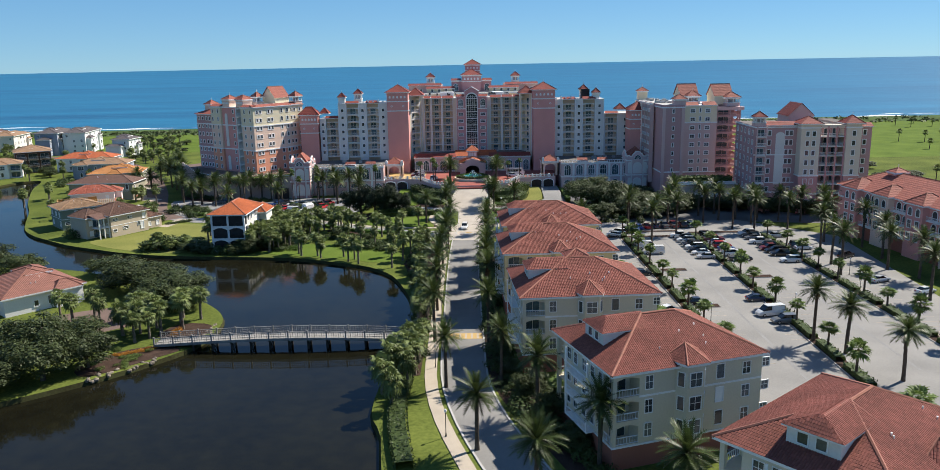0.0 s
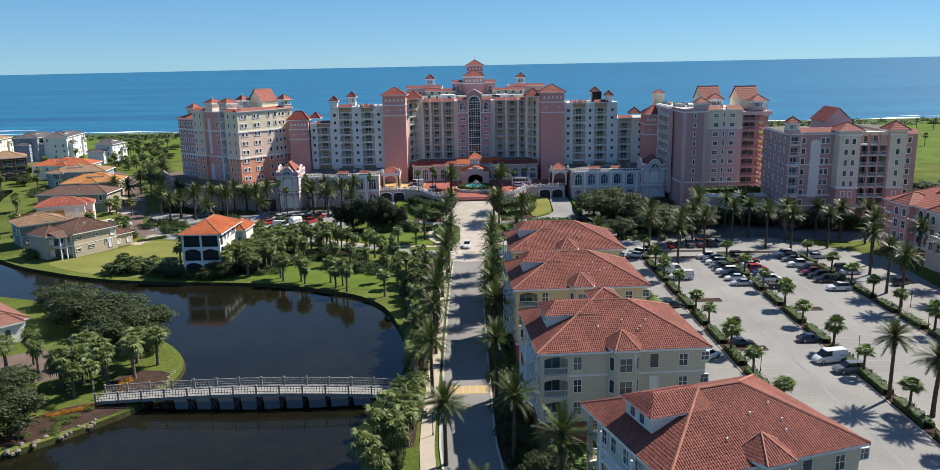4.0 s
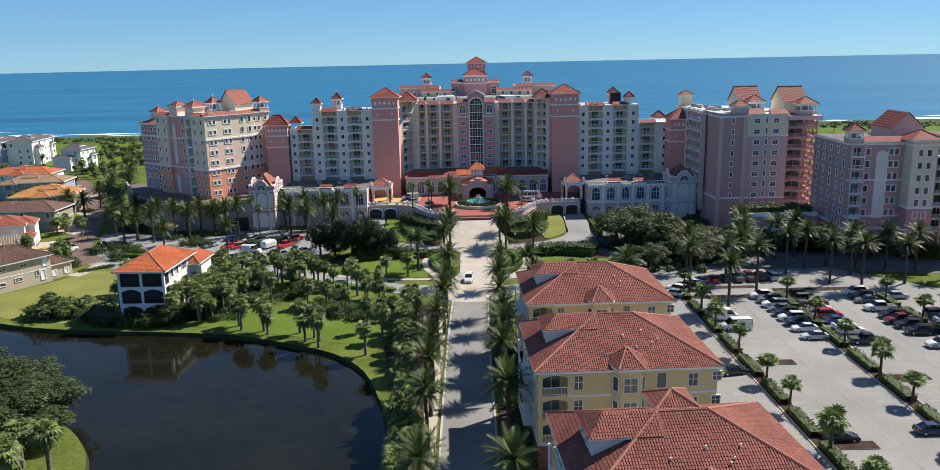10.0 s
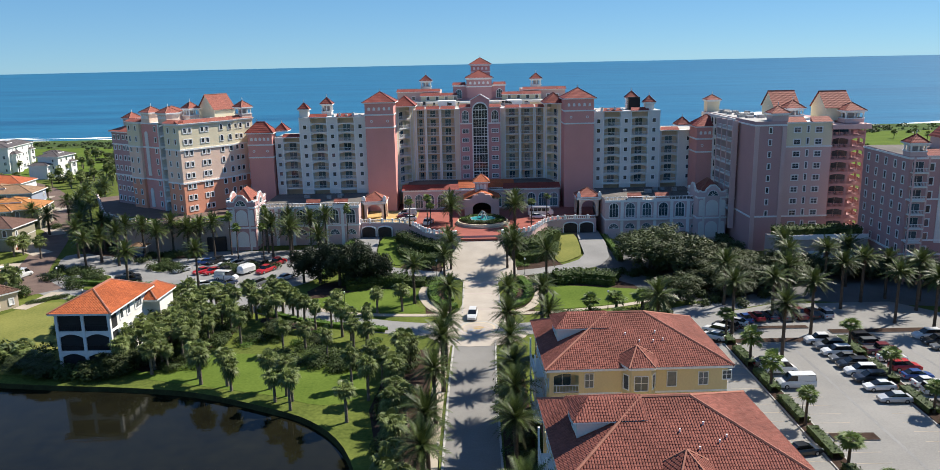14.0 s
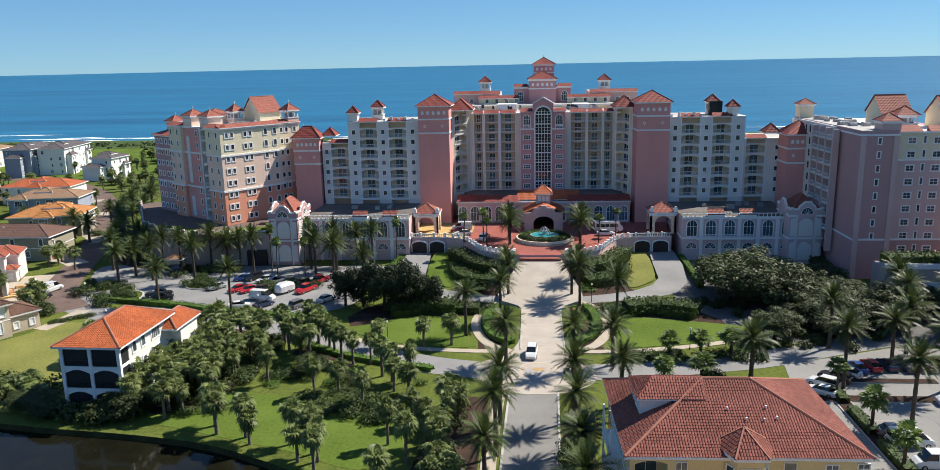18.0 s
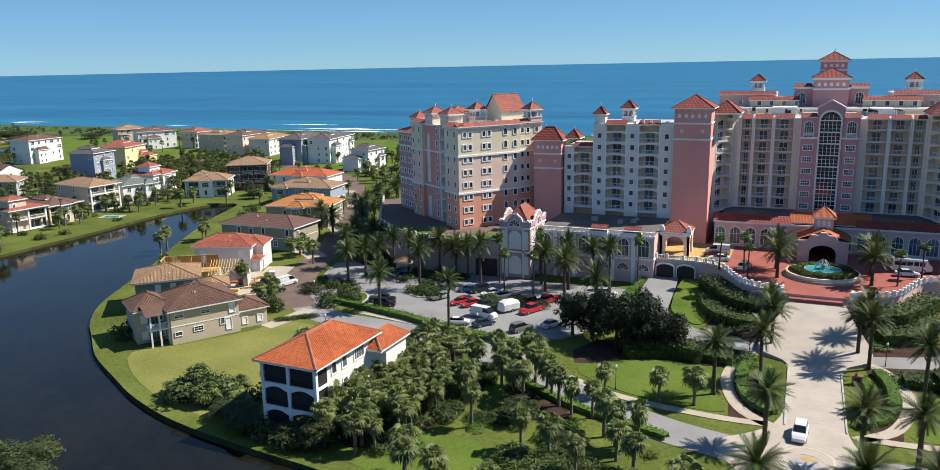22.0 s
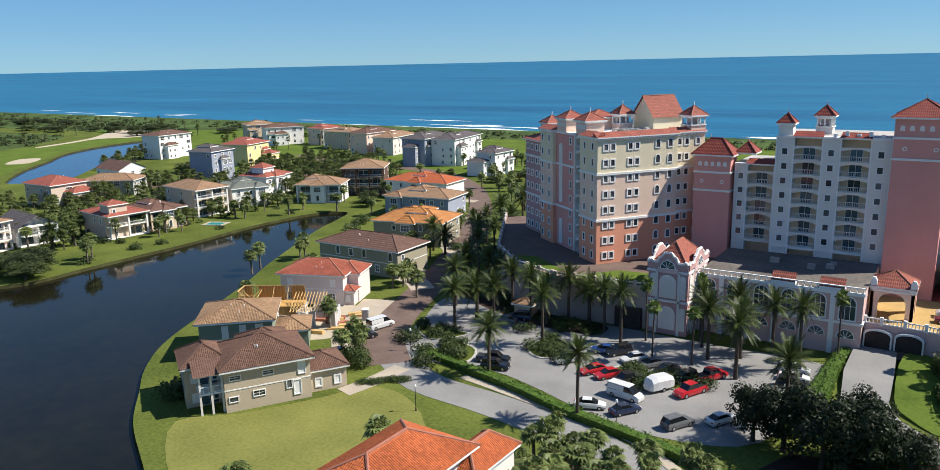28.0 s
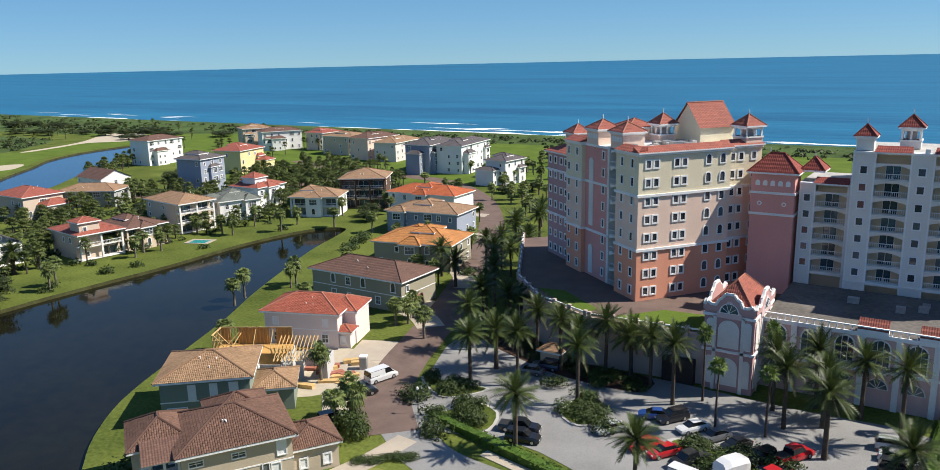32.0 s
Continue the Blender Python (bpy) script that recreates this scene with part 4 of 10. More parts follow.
def body(P, name, F, x0, y0, z0, x1, y1, z1, m, bands=(), top=None):
    """A block of wall with projecting string courses at the given heights."""
    b = MB()
    b.prism([(x0, y0), (x1, y0), (x1, y1), (x0, y1)], z0, z1, M[m], M[top or m])
    for z in bands:
        c = MB()
        c.box(x0 - 0.2, y0 - 0.2, z - 0.2, x1 + 0.2, y1 + 0.2, z + 0.2, M["trim"])
        put("string_course", c, F, P)
    return put(name, b, F, P)


def windows(P, F, xs, zs, me, name="window"):
    for x in xs:
        for z in zs:
            put(name, me, F @ pose(x, 0, z), P)


def gable_x(P, F, x0, y0, x1, y1, z, h, wall, m):
    """A gable roof with its ridge along x and walled ends."""
    ym = (y0 + y1) / 2
    b = MB()
    for x in (x0, x1):
        b.prism([(x - 0.05, y0), (x + 0.05, y0), (x + 0.05, y1), (x - 0.05, y1)], z - 0.4, z, M[wall])
        b.face([(x, y0, z), (x, y1, z), (x, ym, z + h)] if x == x1 else [(x, y1, z), (x, y0, z), (x, ym, z + h)], M[wall])
    put("gable_end", b, F, P)
    b = MB()
    b.slope([(x0 - 0.4, y0 - 0.4, z - 0.25), (x1 + 0.4, y0 - 0.4, z - 0.25), (x1 + 0.4, ym, z + h + 0.15), (x0 - 0.4, ym, z + h + 0.15)], M[m])
    b.slope([(x1 + 0.4, y1 + 0.4, z - 0.25), (x0 - 0.4, y1 + 0.4, z - 0.25), (x0 - 0.4, ym, z + h + 0.15), (x1 + 0.4, ym, z + h + 0.15)], M[m])
    b.bar((x0 - 0.4, ym, z + h + 0.15), (x1 + 0.4, ym, z + h + 0.15), 0.15, M["ridge"])
    put("gable_roof", b, F, P)


def parapet_roof(P, F, x0, x1, z, m="tile_h", d=1.9, h=0.9):
    """A short mansard strip of tiles over a facade."""
    b = MB()
    b.slope([(x0 - 0.3, -0.5, z), (x1 + 0.3, -0.5, z), (x1 + 0.1, d - 0.5, z + h), (x0 - 0.1, d - 0.5, z + h)], M[m])
    b.box(x0 - 0.3, -0.5, z - 0.22, x1 + 0.3, d - 0.5, z - 0.003, M["trim"])
    b.face([(x0 - 0.3, -0.5, z), (x0 - 0.1, d - 0.5, z + h), (x0 - 0.1, d - 0.5, z)], M[m])
    b.face([(x1 + 0.3, -0.5, z), (x1 + 0.1, d - 0.5, z), (x1 + 0.1, d - 0.5, z + h)], M[m])
    b.face([(x0 - 0.1, d - 0.5, z), (x0 - 0.1, d - 0.5, z + h), (x1 + 0.1, d - 0.5, z + h), (x1 + 0.1, d - 0.5, z)], M[m])
    put("parapet_roof", b, F, P)


def wing(P, F, cols, z0, nfl, fh, depth, pier="pale", back="cream", top=None, arched=True, roofs=True, winw=0.95):
    """A facade of piers with small windows and recessed balcony bays; x along it from 0."""
    x, rec, zt = 0.0, 1.7, z0 + nfl * fh
    width = sum(w for _, w in cols)
    zt2 = top or zt + 1.0
    body(P, "wall", F, 0, rec, 0, width, depth, zt2, back, (), "whiteroof")
    wm = window_mesh(winw, 1.15, False, "glass", 0)
    bm_ = MB()
    bm_.box(0, -0.2, zt2 - 0.35, width, rec - 0.02, zt2, M["trim"])
    put("cornice", bm_, F, P)
    bm_ = MB()
    bm_.box(0, -0.15, z0 - 0.5, width, rec, z0 - 0.1, M[pier])
    put("string_course", bm_, F, P)
    for kind, w in cols:
        if kind in "pe":
            b = MB()
            b.box(x, 0, z0 - 3, x + w, rec - 0.02, zt2 - 0.36, M[pier])
            b.box(x, -0.06, z0 - 3, x + 0.25, 0.0, zt2 - 0.4, M["trim"])
            b.box(x + w - 0.25, -0.06, z0 - 3, x + w, 0.0, zt2 - 0.4, M["trim"])
            put("pier", b, F, P)
            if kind == "p":
                windows(P, F, [x + w / 2], [z0 + fh * i + 0.95 for i in range(nfl)], wm)
        else:
            for i in range(nfl):
                balcony(P, round(w, 2), 1.6, F @ pose(x + w / 2, 0, z0 + fh * i))
                put("glazed_door", glazing_mesh(round(w * 0.44, 2), 2.1), F @ pose(x + w / 2, rec, z0 + fh * i + 0.02), P)
                if arched and kind == "b":
                    put("arch_head", header_mesh(round(w, 2), 0.75, 0.5, 0.5, pier), F @ pose(x + w / 2, 0.05, z0 + fh * (i + 1) - 0.2), P)
            if roofs:
                parapet_roof(P, F, x, x + w, zt2)
        x += w
    return width


def turret(P, F, x, y, z, w, h, roofh, wall="pale", m="tile_h", open_=True):
    """A small roof lantern with corner posts under a pyramid roof."""
    b = MB()
    s = w / 2
    base = h * (0.45 if open_ else 1)
    b.box(x - s, y - s, z, x + s, y + s, z + base, M[wall])
    b.box(x - s - 0.15, y - s - 0.15, z + base - 0.25, x + s + 0.15, y + s + 0.15, z + base, M["trim"])
    if open_:
        for dx in (-1, 0, 1):
            for dy in (-1, 0, 1):
                if dx or dy:
                    b.box(x + dx * (s - 0.2) - 0.14, y + dy * (s - 0.2) - 0.14, z + base, x + dx * (s - 0.2) + 0.14, y + dy * (s - 0.2) + 0.14, z + h, M["trim"])
        b.box(x - s, y - s, z + h - 0.35, x + s, y + s, z + h, M["trim"])
        b.box(x - s * 0.5, y - s * 0.5, z + base, x + s * 0.5, y + s * 0.5, z + h - 0.36, M["greyp"])
    put("turret", b, F, P)
    hip_part(P, "turret_roof", F, x - s - 0.45, y - s - 0.45, x + s + 0.45, y + s + 0.45, z + h + 0.3, roofh, m, True)


def dentil_windows(P, F, x0, x1, z, n):
    me = cached(("attic_window",), lambda: arch_panel(0.75, 0.95, "trim"))
    for i in range(n):
        put("attic_window", me, F @ pose(x0 + (x1 - x0) * (i + 0.5) / n, 0, z), P)


def arch_panel(w, h, m, d=0.06):
    b = MB()
    b.upright([(x - w / 2, z) for x, z in arch(w, 0, h, w / 2)], -d, 0.02, M[m])
    return b


def pink_tower(P, F, w, d, z0, z1, roofh, wall="pink"):
    body(P, "wall", F, 0, 0, 0, w, d, z1, wall, (z1 - 3.4, z1 - 7.2))
    hip_part(P, "roof", F, -0.7, -0.7, w + 0.7, d + 0.7, z1 + 0.3, roofh, "tile_h", True)
    dentil_windows(P, F, 0.5, w - 0.5, z1 - 2.1, 5)
    for x in (w * 0.22, w * 0.78):
        b = MB()
        b.bar((x, 0.02, z1 - 5.3), (x, -0.07, z1 - 5.3), 0.4, M["trim"], 14)
        b.bar((x, -0.06, z1 - 5.3), (x, -0.09, z1 - 5.3), 0.22, M[wall], 14)
        put("roundel", b, F, P)


HOTEL = thing("resort_hotel", pose(1.5, 334, 0), "large pink and cream stucco resort hotel with red tile roofs", "hotel")
FH = 2.88
Z0 = 12.4
NF = 8
# central bay with a tall arched glass wall
F = face_at(-4.6, 331.5, 0, 0)
body(HOTEL, "wall", F, 0, 0, 0, 12.8, 30, 35.6, "rose", (30.6,), "whiteroof")
b = MB()
b.upright([(3.4, 35.5), (9.4, 35.5), (9.4, 38.0), (6.4, 39.6), (3.4, 38.0)], -0.3, 3, M["rose"])
for s in (1, -1):
    b.bar((6.4 + s * 3.2, -0.35, 37.9), (6.4, -0.35, 39.75), 0.18, M["trim"])
put("gable", b, F, HOTEL)
b = MB()
b.upright(arch(5.2, 12, 37.4, 2.6, 14), -0.32, 0.05, M["trim"])
put("glass_wall_frame", b, F @ pose(3.8, 0, 0), HOTEL)
b = MB()
b.upright(arch(4.4, 12, 36.9, 2.2, 14), -0.36, -0.33, M["glass"])
put("glass_wall", b, F @ pose(4.2, 0, 0), HOTEL)
b = MB()
for i in range(1, 5):
    b.box(4.2 + 4.4 * i / 5 - 0.05, -0.42, 12, 4.2 + 4.4 * i / 5 + 0.05, -0.37, 36.2 if i in (2, 3) else 35.4, M["trim"])
for i in range(26):
    b.box(4.2, -0.41, 12.4 + 0.93 * i, 8.6, -0.375, 12.4 + 0.93 * i + (0.28 if i % 3 == 0 else 0.07), M["trim"])
put("glass_wall_mullions", b, F, HOTEL)
windows(HOTEL, F, [1.7, 11.1], [Z0 + FH * i + 0.9 for i in range(7)], window_mesh(1.9, 1.1, False, "glassb", 3))
windows(HOTEL, F, [1.7, 11.1], [31.6], window_mesh(1.9, 3.0, True, "glassb", 3))
parapet_roof(HOTEL, F, 0, 3.2, 35.7)
parapet_roof(HOTEL, F, 9.6, 12.8, 35.7)
# central balcony wings
wing(HOTEL, face_at(-19.4, 334, 0, 0), [("e", 0.9), ("s", 2.4), ("e", 0.8), ("s", 3.9), ("e", 0.8), ("s", 4.2), ("e", 1.8)], Z0, NF, FH, 16, "ivory", "tan", 35.2, False)
wing(HOTEL, face_at(8.2, 334, 0, 0), [("e", 1.8), ("s", 4.2), ("e", 0.8), ("s", 3.9), ("e", 0.8), ("s", 2.4), ("e", 0.9)], Z0, NF, FH, 16, "ivory", "tan", 35.2, False)
# yellow corner bays with arched loggias
for x in (-24.6, 23.0):
    F = face_at(-24.4, 326.0, 0, 57) if x < 0 else face_at(22.4, 333.8, 0, -59)
    wing(HOTEL, F, [("e", 1.4), ("b", 5.6), ("e", 1.8)], Z0, NF, FH, 7, "cream", "cream", 36.6, True, False)
    F = face_at(x, 326.5, 0, 0)
    hip_part(HOTEL, "roof", F, -0.9 if x < 0 else -1.6, -1.2, 6.4 if x < 0 else 5.4, 9, 36.8, 3.0, "tile_h")
# pink towers
pink_tower(HOTEL, face_at(-32.9, 318, 0, 0), 8.6, 9, 5, 38.2, 3.0)
pink_tower(HOTEL, face_at(27.0, 318, 0, 0), 8.8, 9, 5, 38.2, 3.0)
# outer wings
for x in (-53.2, 35.8):
    F = face_at(x, 319.5, 0, 0)
    wing(HOTEL, F, [("p", 3.4), ("b", 4.9), ("p", 3.4), ("b", 4.9), ("p", 3.7)], 12.6, 7, FH, 16, "pale", "tan", 34.4)
    tx = 1.5 if x < 0 else 17.2
    turret(HOTEL, F, tx, 2.0, 34.5, 2.6, 2.0, 1.9, "pale", "tile_h", False)
    turret(HOTEL, F, 7.6 if x < 0 else 12.8, 7, 34.5, 3.0, 3.2, 2.0)
    for i in range(5):
        b = MB()
        xx = 10.5 + 2 * i if x < 0 else 0.6 + 2 * i
        b.box(xx - 0.35, 0.1, 34.4, xx + 0.35, 0.5, 35.6 if i % 2 else 35.1, M["trim"])
        put("parapet_post", b, F, HOTEL)
b = MB()
b.box(47.2, 323, 34.5, 50.6, 326.4, 38.2, M["screen"])
put("rooftop_plant_screen", b, I4, HOTEL, "dark rooftop plant enclosure")
# lower wings
for x in (-61.6, 56.1):
    F = face_at(x, 322.5 if x < 0 else 320.5, 0, 0)
    cols = [("p", 2.6), ("b", 5.0), ("e", 0.8)] if x < 0 else [("e", 0.8), ("b", 5.0), ("p", 6.4)]
    wing(HOTEL, F, cols, 12.6, 5, FH, 14, "pale", "tan", 28.3)
for x in (-68.6, 65.2):
    F = face_at(x - 0.9, 321, 0, 0) if x < 0 else face_at(x, 312, 0, 0)
    pink_tower(HOTEL, F, 7.4, 5 if x < 0 else 8, 5, 29.6, 3.2)
    hip_part(HOTEL, "roof", F, 7.4 if x < 0 else -5.2, 3, 11.6 if x < 0 else -0.8, 8, 30.2, 2.2, "tile_h", True)
# rear block and stepped tower
F = face_at(-28, 352, 0, 0)
body(HOTEL, "wall", F, 0, 0, 5, 61, 34, 36.5, "cream", (36.2,), "whiteroof")
for x0, x1, z, wm_ in ((-27, -12, 39.8, "palepink"), (17.5, 32.5, 39.8, "palepink"), (-18.5, -6, 38.4, "cream"), (10, 23.5, 38.4, "cream")):
    b = MB()
    yf = 362 if z > 39 else 358.6
    b.prism([(x0, yf), (x1, yf), (x1, 382 - (z < 39)), (x0, 382 - (z < 39))], 36, z, M[wm_], M["whiteroof"])
    put("penthouse", b, I4, HOTEL)
    windows(HOTEL, face_at(x0, yf, 0, 0), [2.5 + 3.2 * q for q in range(4)], [36.9], window_mesh(0.95, 1.15, False, "glass", 0))
    parapet_roof(HOTEL, face_at(x0, yf - 0.6, 0, 0), 0, x1 - x0, z)
for x in (-17.3, 22.9):
    turret(HOTEL, face_at(x, 372, 0, 0), 0, 0, 39.8, 3.6, 3.2, 2.0)
F = face_at(-2.6, 360, 0, 0)
body(HOTEL, "wall", F, -4.6, 2, 34, 13.8, 22, 41.6, "rose", (41.4,))
parapet_roof(HOTEL, F @ pose(-4.6, 2, 0), 0, 4.2, 41.8)
parapet_roof(HOTEL, F @ pose(9.8, 2, 0), 0, 4.0, 41.8)
windows(HOTEL, F @ pose(0, 2, 0), [-2.6, 11.8], [37.2], window_mesh(1.9, 3.0, True, "glassb", 2))
body(HOTEL, "tower", F, 0.2, 0, 34, 9.0, 12, 44.0, "rose", (41.2, 43.8))
hip_part(HOTEL, "tower_roof", F, -0.4, -0.6, 9.6, 12.6, 44.2, 2.6, "tile_h", True)
dentil_windows(HOTEL, F, 0.8, 8.4, 42.0, 5)
F = face_at(-0.8, 376, 0, 0)
body(HOTEL, "tower", F, 0, 0, 40, 7.0, 7.0, 48.6, "rose", (46.0, 48.4))
hip_part(HOTEL, "tower_roof", F, -0.7, -0.7, 7.7, 7.7, 48.8, 2.4, "tile_h", True)
dentil_windows(HOTEL, F, 0.5, 6.5, 46.8, 4)
# rooftop machinery and vents between the wings
rp = random.Random(5)
for sx in (-1, 1):
    for i in range(14):
        b = MB()
        w = rp.uniform(0.7, 1.8)
        b.box(-w / 2, -w / 2, 0, w / 2, w / 2, rp.uniform(0.5, 1.3), M["metal"] if i % 3 else M["whiteroof"])
        b.cyl(0, 0, 0.4, rp.uniform(1.3, 1.7), w * 0.3, w * 0.3, M["blackm"], 8)
        put("roof_vent", b, pose(2 + sx * rp.uniform(7, 24), rp.uniform(340, 349), 35.2), HOTEL)
b = MB()
b.box(-12, 344, 35.2, -6, 350, 37.2, M["white"])
put("stair_head", b, I4, HOTEL)
b = MB()
b.box(11, 344, 35.2, 16, 350, 37.0, M["white"])
put("stair_head", b, I4, HOTEL)

# lobby at court level
F = face_at(-22.4, 318, 0, 0)
body(HOTEL, "lobby_wall", F, 0, 0, 5, 48, 16, 11.6, "palepink", (11.4,), "roofmem")
body(HOTEL, "terrace_wall", F, 1, 5, 11.6, 47, 15.9, 12.3, "pale", (), "roofmem")
for i in range(14):
    x = 1.4 + 3.45 * i
    if 18.5 < x < 29:
        continue
    put("window", window_mesh(2.2, 4.0, True, "glassb", 2), F @ pose(x, 0, 6.2), HOTEL)
parapet_roof(HOTEL, F, 0, 17, 11.7, "tile_h", 3.2, 1.3)
parapet_roof(HOTEL, F, 31, 48, 11.7, "tile_h", 3.2, 1.3)
parapet_roof(HOTEL, F @ pose(0, 1.5, 0), 17, 34, 11.9, "tile_o", 4, 2.0)
# entrance porch
PORCH = thing("entrance_porch", pose(1.6, 313, 5.5), "pink entrance porch with stepped orange tile roofs and cupola", "porch")
F = pose(-3.5, 307.6, 5.5) @ Matrix.Diagonal((0.75, 1, 0.86, 1)) @ pose(0, 0, -5.5)
b = MB()
pts = [(0, 5.5), (3.2, 5.5)] + [(6.8 - 3.6 * math.cos(math.pi * i / 12), 8.0 + 2.0 * math.sin(math.pi * i / 12)) for i in range(13)] + [(10.4, 5.5), (13.6, 5.5), (13.6, 11), (11, 11.2), (10, 12.6), (8.2, 12.6), (7.6, 13.3), (6, 13.3), (5.4, 12.6), (3.6, 12.6), (2.6, 11.2), (0, 11)]
b.upright(pts, 0, 0.8, M["palepink"])
put("arched_front", b, F, PORCH)
b = MB()
for x in (0, 12.8):
    b.box(x, 0.8, 5.5, x + 0.8, 10.6, 11, M["palepink"])
# back of the porch, its shade put in as dark colour
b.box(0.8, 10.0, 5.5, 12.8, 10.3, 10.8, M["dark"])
put("side_wall", b, F, PORCH)
b = MB()
b.slope([(-0.5, 0.9, 11), (-0.5, 10.5, 11), (6.8, 10.5, 13.6), (6.8, 0.9, 13.6)][::-1], M["tile_o"])
b.slope([(14.1, 0.9, 11), (14.1, 10.5, 11), (6.8, 10.5, 13.6), (6.8, 0.9, 13.6)], M["tile_o"])
b.box(0.2, 0.9, 10.7, 13.4, 10.4, 10.95, M["trim"])
put("roof", b, F, PORCH)
b = MB()
b.box(4.2, 5.2, 12.0, 9.4, 10.0, 16.0, M["palepink"])
b.box(4.0, 5.0, 15.7, 9.6, 10.2, 16.0, M["trim"])
put("cupola", b, F, PORCH)
windows(PORCH, F @ pose(0, 5.2, 0), [5.4, 6.8, 8.2], [13.9], window_mesh(0.7, 1.3, True, "shutter", 0))
hip_part(PORCH, "cupola_roof", F, 3.4, 4.4, 10.2, 10.8, 16.2, 2.4, "tile_o", True)

# motor court
EDGE = [(-33, 299.8), (-24, 299.4), (-19, 297), (-16, 291), (-13.8, 286), (-10, 283), (-5.6, 282), (-5.4, 281)]
COURT = smooth(EDGE + [(1.0 - x, y) for x, y in EDGE[::-1]], 3, False) + [(36, 330), (-33, 330)]
b = MB()
b.prism(COURT, 0, 5.5, M["palepink"], M["redpave"])
tagged(put("motor_court", b, I4), "raised red-paved motor court with pink walls", "terrace", kind="structure")
slab("valet_terrace", [(-32.6, 300.4), (-24, 300), (-19.4, 297.8), (-17.4, 303), (-17.4, 317.9), (-32.6, 317.9)], 5.53, "yellowpave", "ochre paved terrace beside the motor court", "terrace", 0.03)
slab("red_steps", [(-4.4, 279.4), (5.2, 279.4), (5.2, 281.2), (-4.4, 281.2)], 5.0, "redpave", "broad red-paved steps", "steps", 4.9)
line = COURT[:-2]
RAILS = {-1: MB(), 1: MB()}
for i in range(len(line) - 1):
    b = RAILS[-1 if line[i][0] < 0.5 else 1]
    (xa, ya), (xb, yb) = line[i], line[i + 1]
    if abs((xa + xb) / 2 - 0.5) < 5 and ya < 281.9:
        continue
    L = math.hypot(xb - xa, yb - ya)
    if L < 0.3:
        continue
    n = max(1, int(L / 0.5))
    b.bar((xa, ya, 6.45), (xb, yb, 6.45), 0.12, M["trim"], 4)
    b.bar((xa, ya, 5.62), (xb, yb, 5.62), 0.12, M["trim"], 4)
    for k in range(n):
        t = k / n
        x, y = xa + (xb - xa) * t, ya + (yb - ya) * t
        b.cyl(x, y, 5.6, 6.4, 0.09, 0.09, M["trim"], 5, False)
    b.box(xa - 0.25, ya - 0.25, 5.4, xa + 0.25, ya + 0.25, 6.8, M["trim"])
for b in RAILS.values():
    tagged(put("court_balustrade", b, I4), "white balustrade round the motor court", "balustrade")
def garage_arch():
    b = MB()
    b.upright([(x - 2.15, z) for x, z in arch(4.3, 0, 3.15, 0.9)], -0.35, 0.3, M["trim"])
    # flat dark panel: the garage's inner shade is painted on
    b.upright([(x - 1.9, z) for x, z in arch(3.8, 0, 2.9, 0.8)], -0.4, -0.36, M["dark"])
    return b


for x0 in (-33, 24.4):
    F = face_at(x0, 299.3, 0, -2.5 if x0 < 0 else 2.5)
    for k in range(2):
        g = put("garage_opening", cached(("garage_opening",), garage_arch), F @ pose(2.2 + 4.6 * k, 0, 1.65))
        tagged(g, "dark arched garage opening under the motor court", "garage opening", "garage openings", "structure")

# fountain
FX, FY = 1.6, 296.2
FT = thing("fountain", pose(FX, FY, 5.5), "oval fountain with turquoise water, jets and green planting", "fountain")


def oval(b, rx, ry, z0, z1, m, n=36):
    b.prism([(FX + rx * math.cos(2 * math.pi * a / n), FY + ry * math.sin(2 * math.pi * a / n)) for a in range(n)], z0, z1, M[m])


b = MB()
oval(b, 7.6, 7.2, 5.5, 5.9, "concrete")
put("step", b, I4, FT)
b = MB()
oval(b, 7.1, 6.7, 5.8, 6.5, "cream")
put("planter_wall", b, I4, FT)
b = MB()
oval(b, 6.7, 6.3, 6.4, 6.56, "mulch")
put("planter", b, I4, FT)
b = MB()
oval(b, 3.6, 3.3, 6.5, 7.0, "bluegrey")
put("basin", b, I4, FT)
b = MB()
oval(b, 3.3, 3.0, 6.9, 7.03, "pool")
put("water", b, I4, FT)
for q in range(7):
    a = 2 * math.pi * q / 7
    b = MB()
    px, py = FX + 1.8 * math.cos(a), FY + 1.2 * math.sin(a)
    for u in range(4):
        b.bar((px - 0.35 * u * math.cos(a), py - 0.3 * u * math.sin(a), 7.0 + 0.62 * u - 0.03 * u * u), (px - 0.35 * (u + 1) * math.cos(a), py - 0.3 * (u + 1) * math.sin(a), 7.0 + 0.62 * (u + 1) - 0.03 * (u + 1) ** 2), 0.06, M["foam"], 5)
    put("water_jet", b, I4, FT)
b = MB()
for z0, z1, r0, r1 in ((7.0, 7.8, 0.5, 0.3), (7.8, 8.0, 0.4, 0.9), (8.0, 9.2, 0.22, 0.1)):
    b.cyl(FX, FY, z0, z1, r0, r1, M["metal"], 12)
put("spout", b, I4, FT)

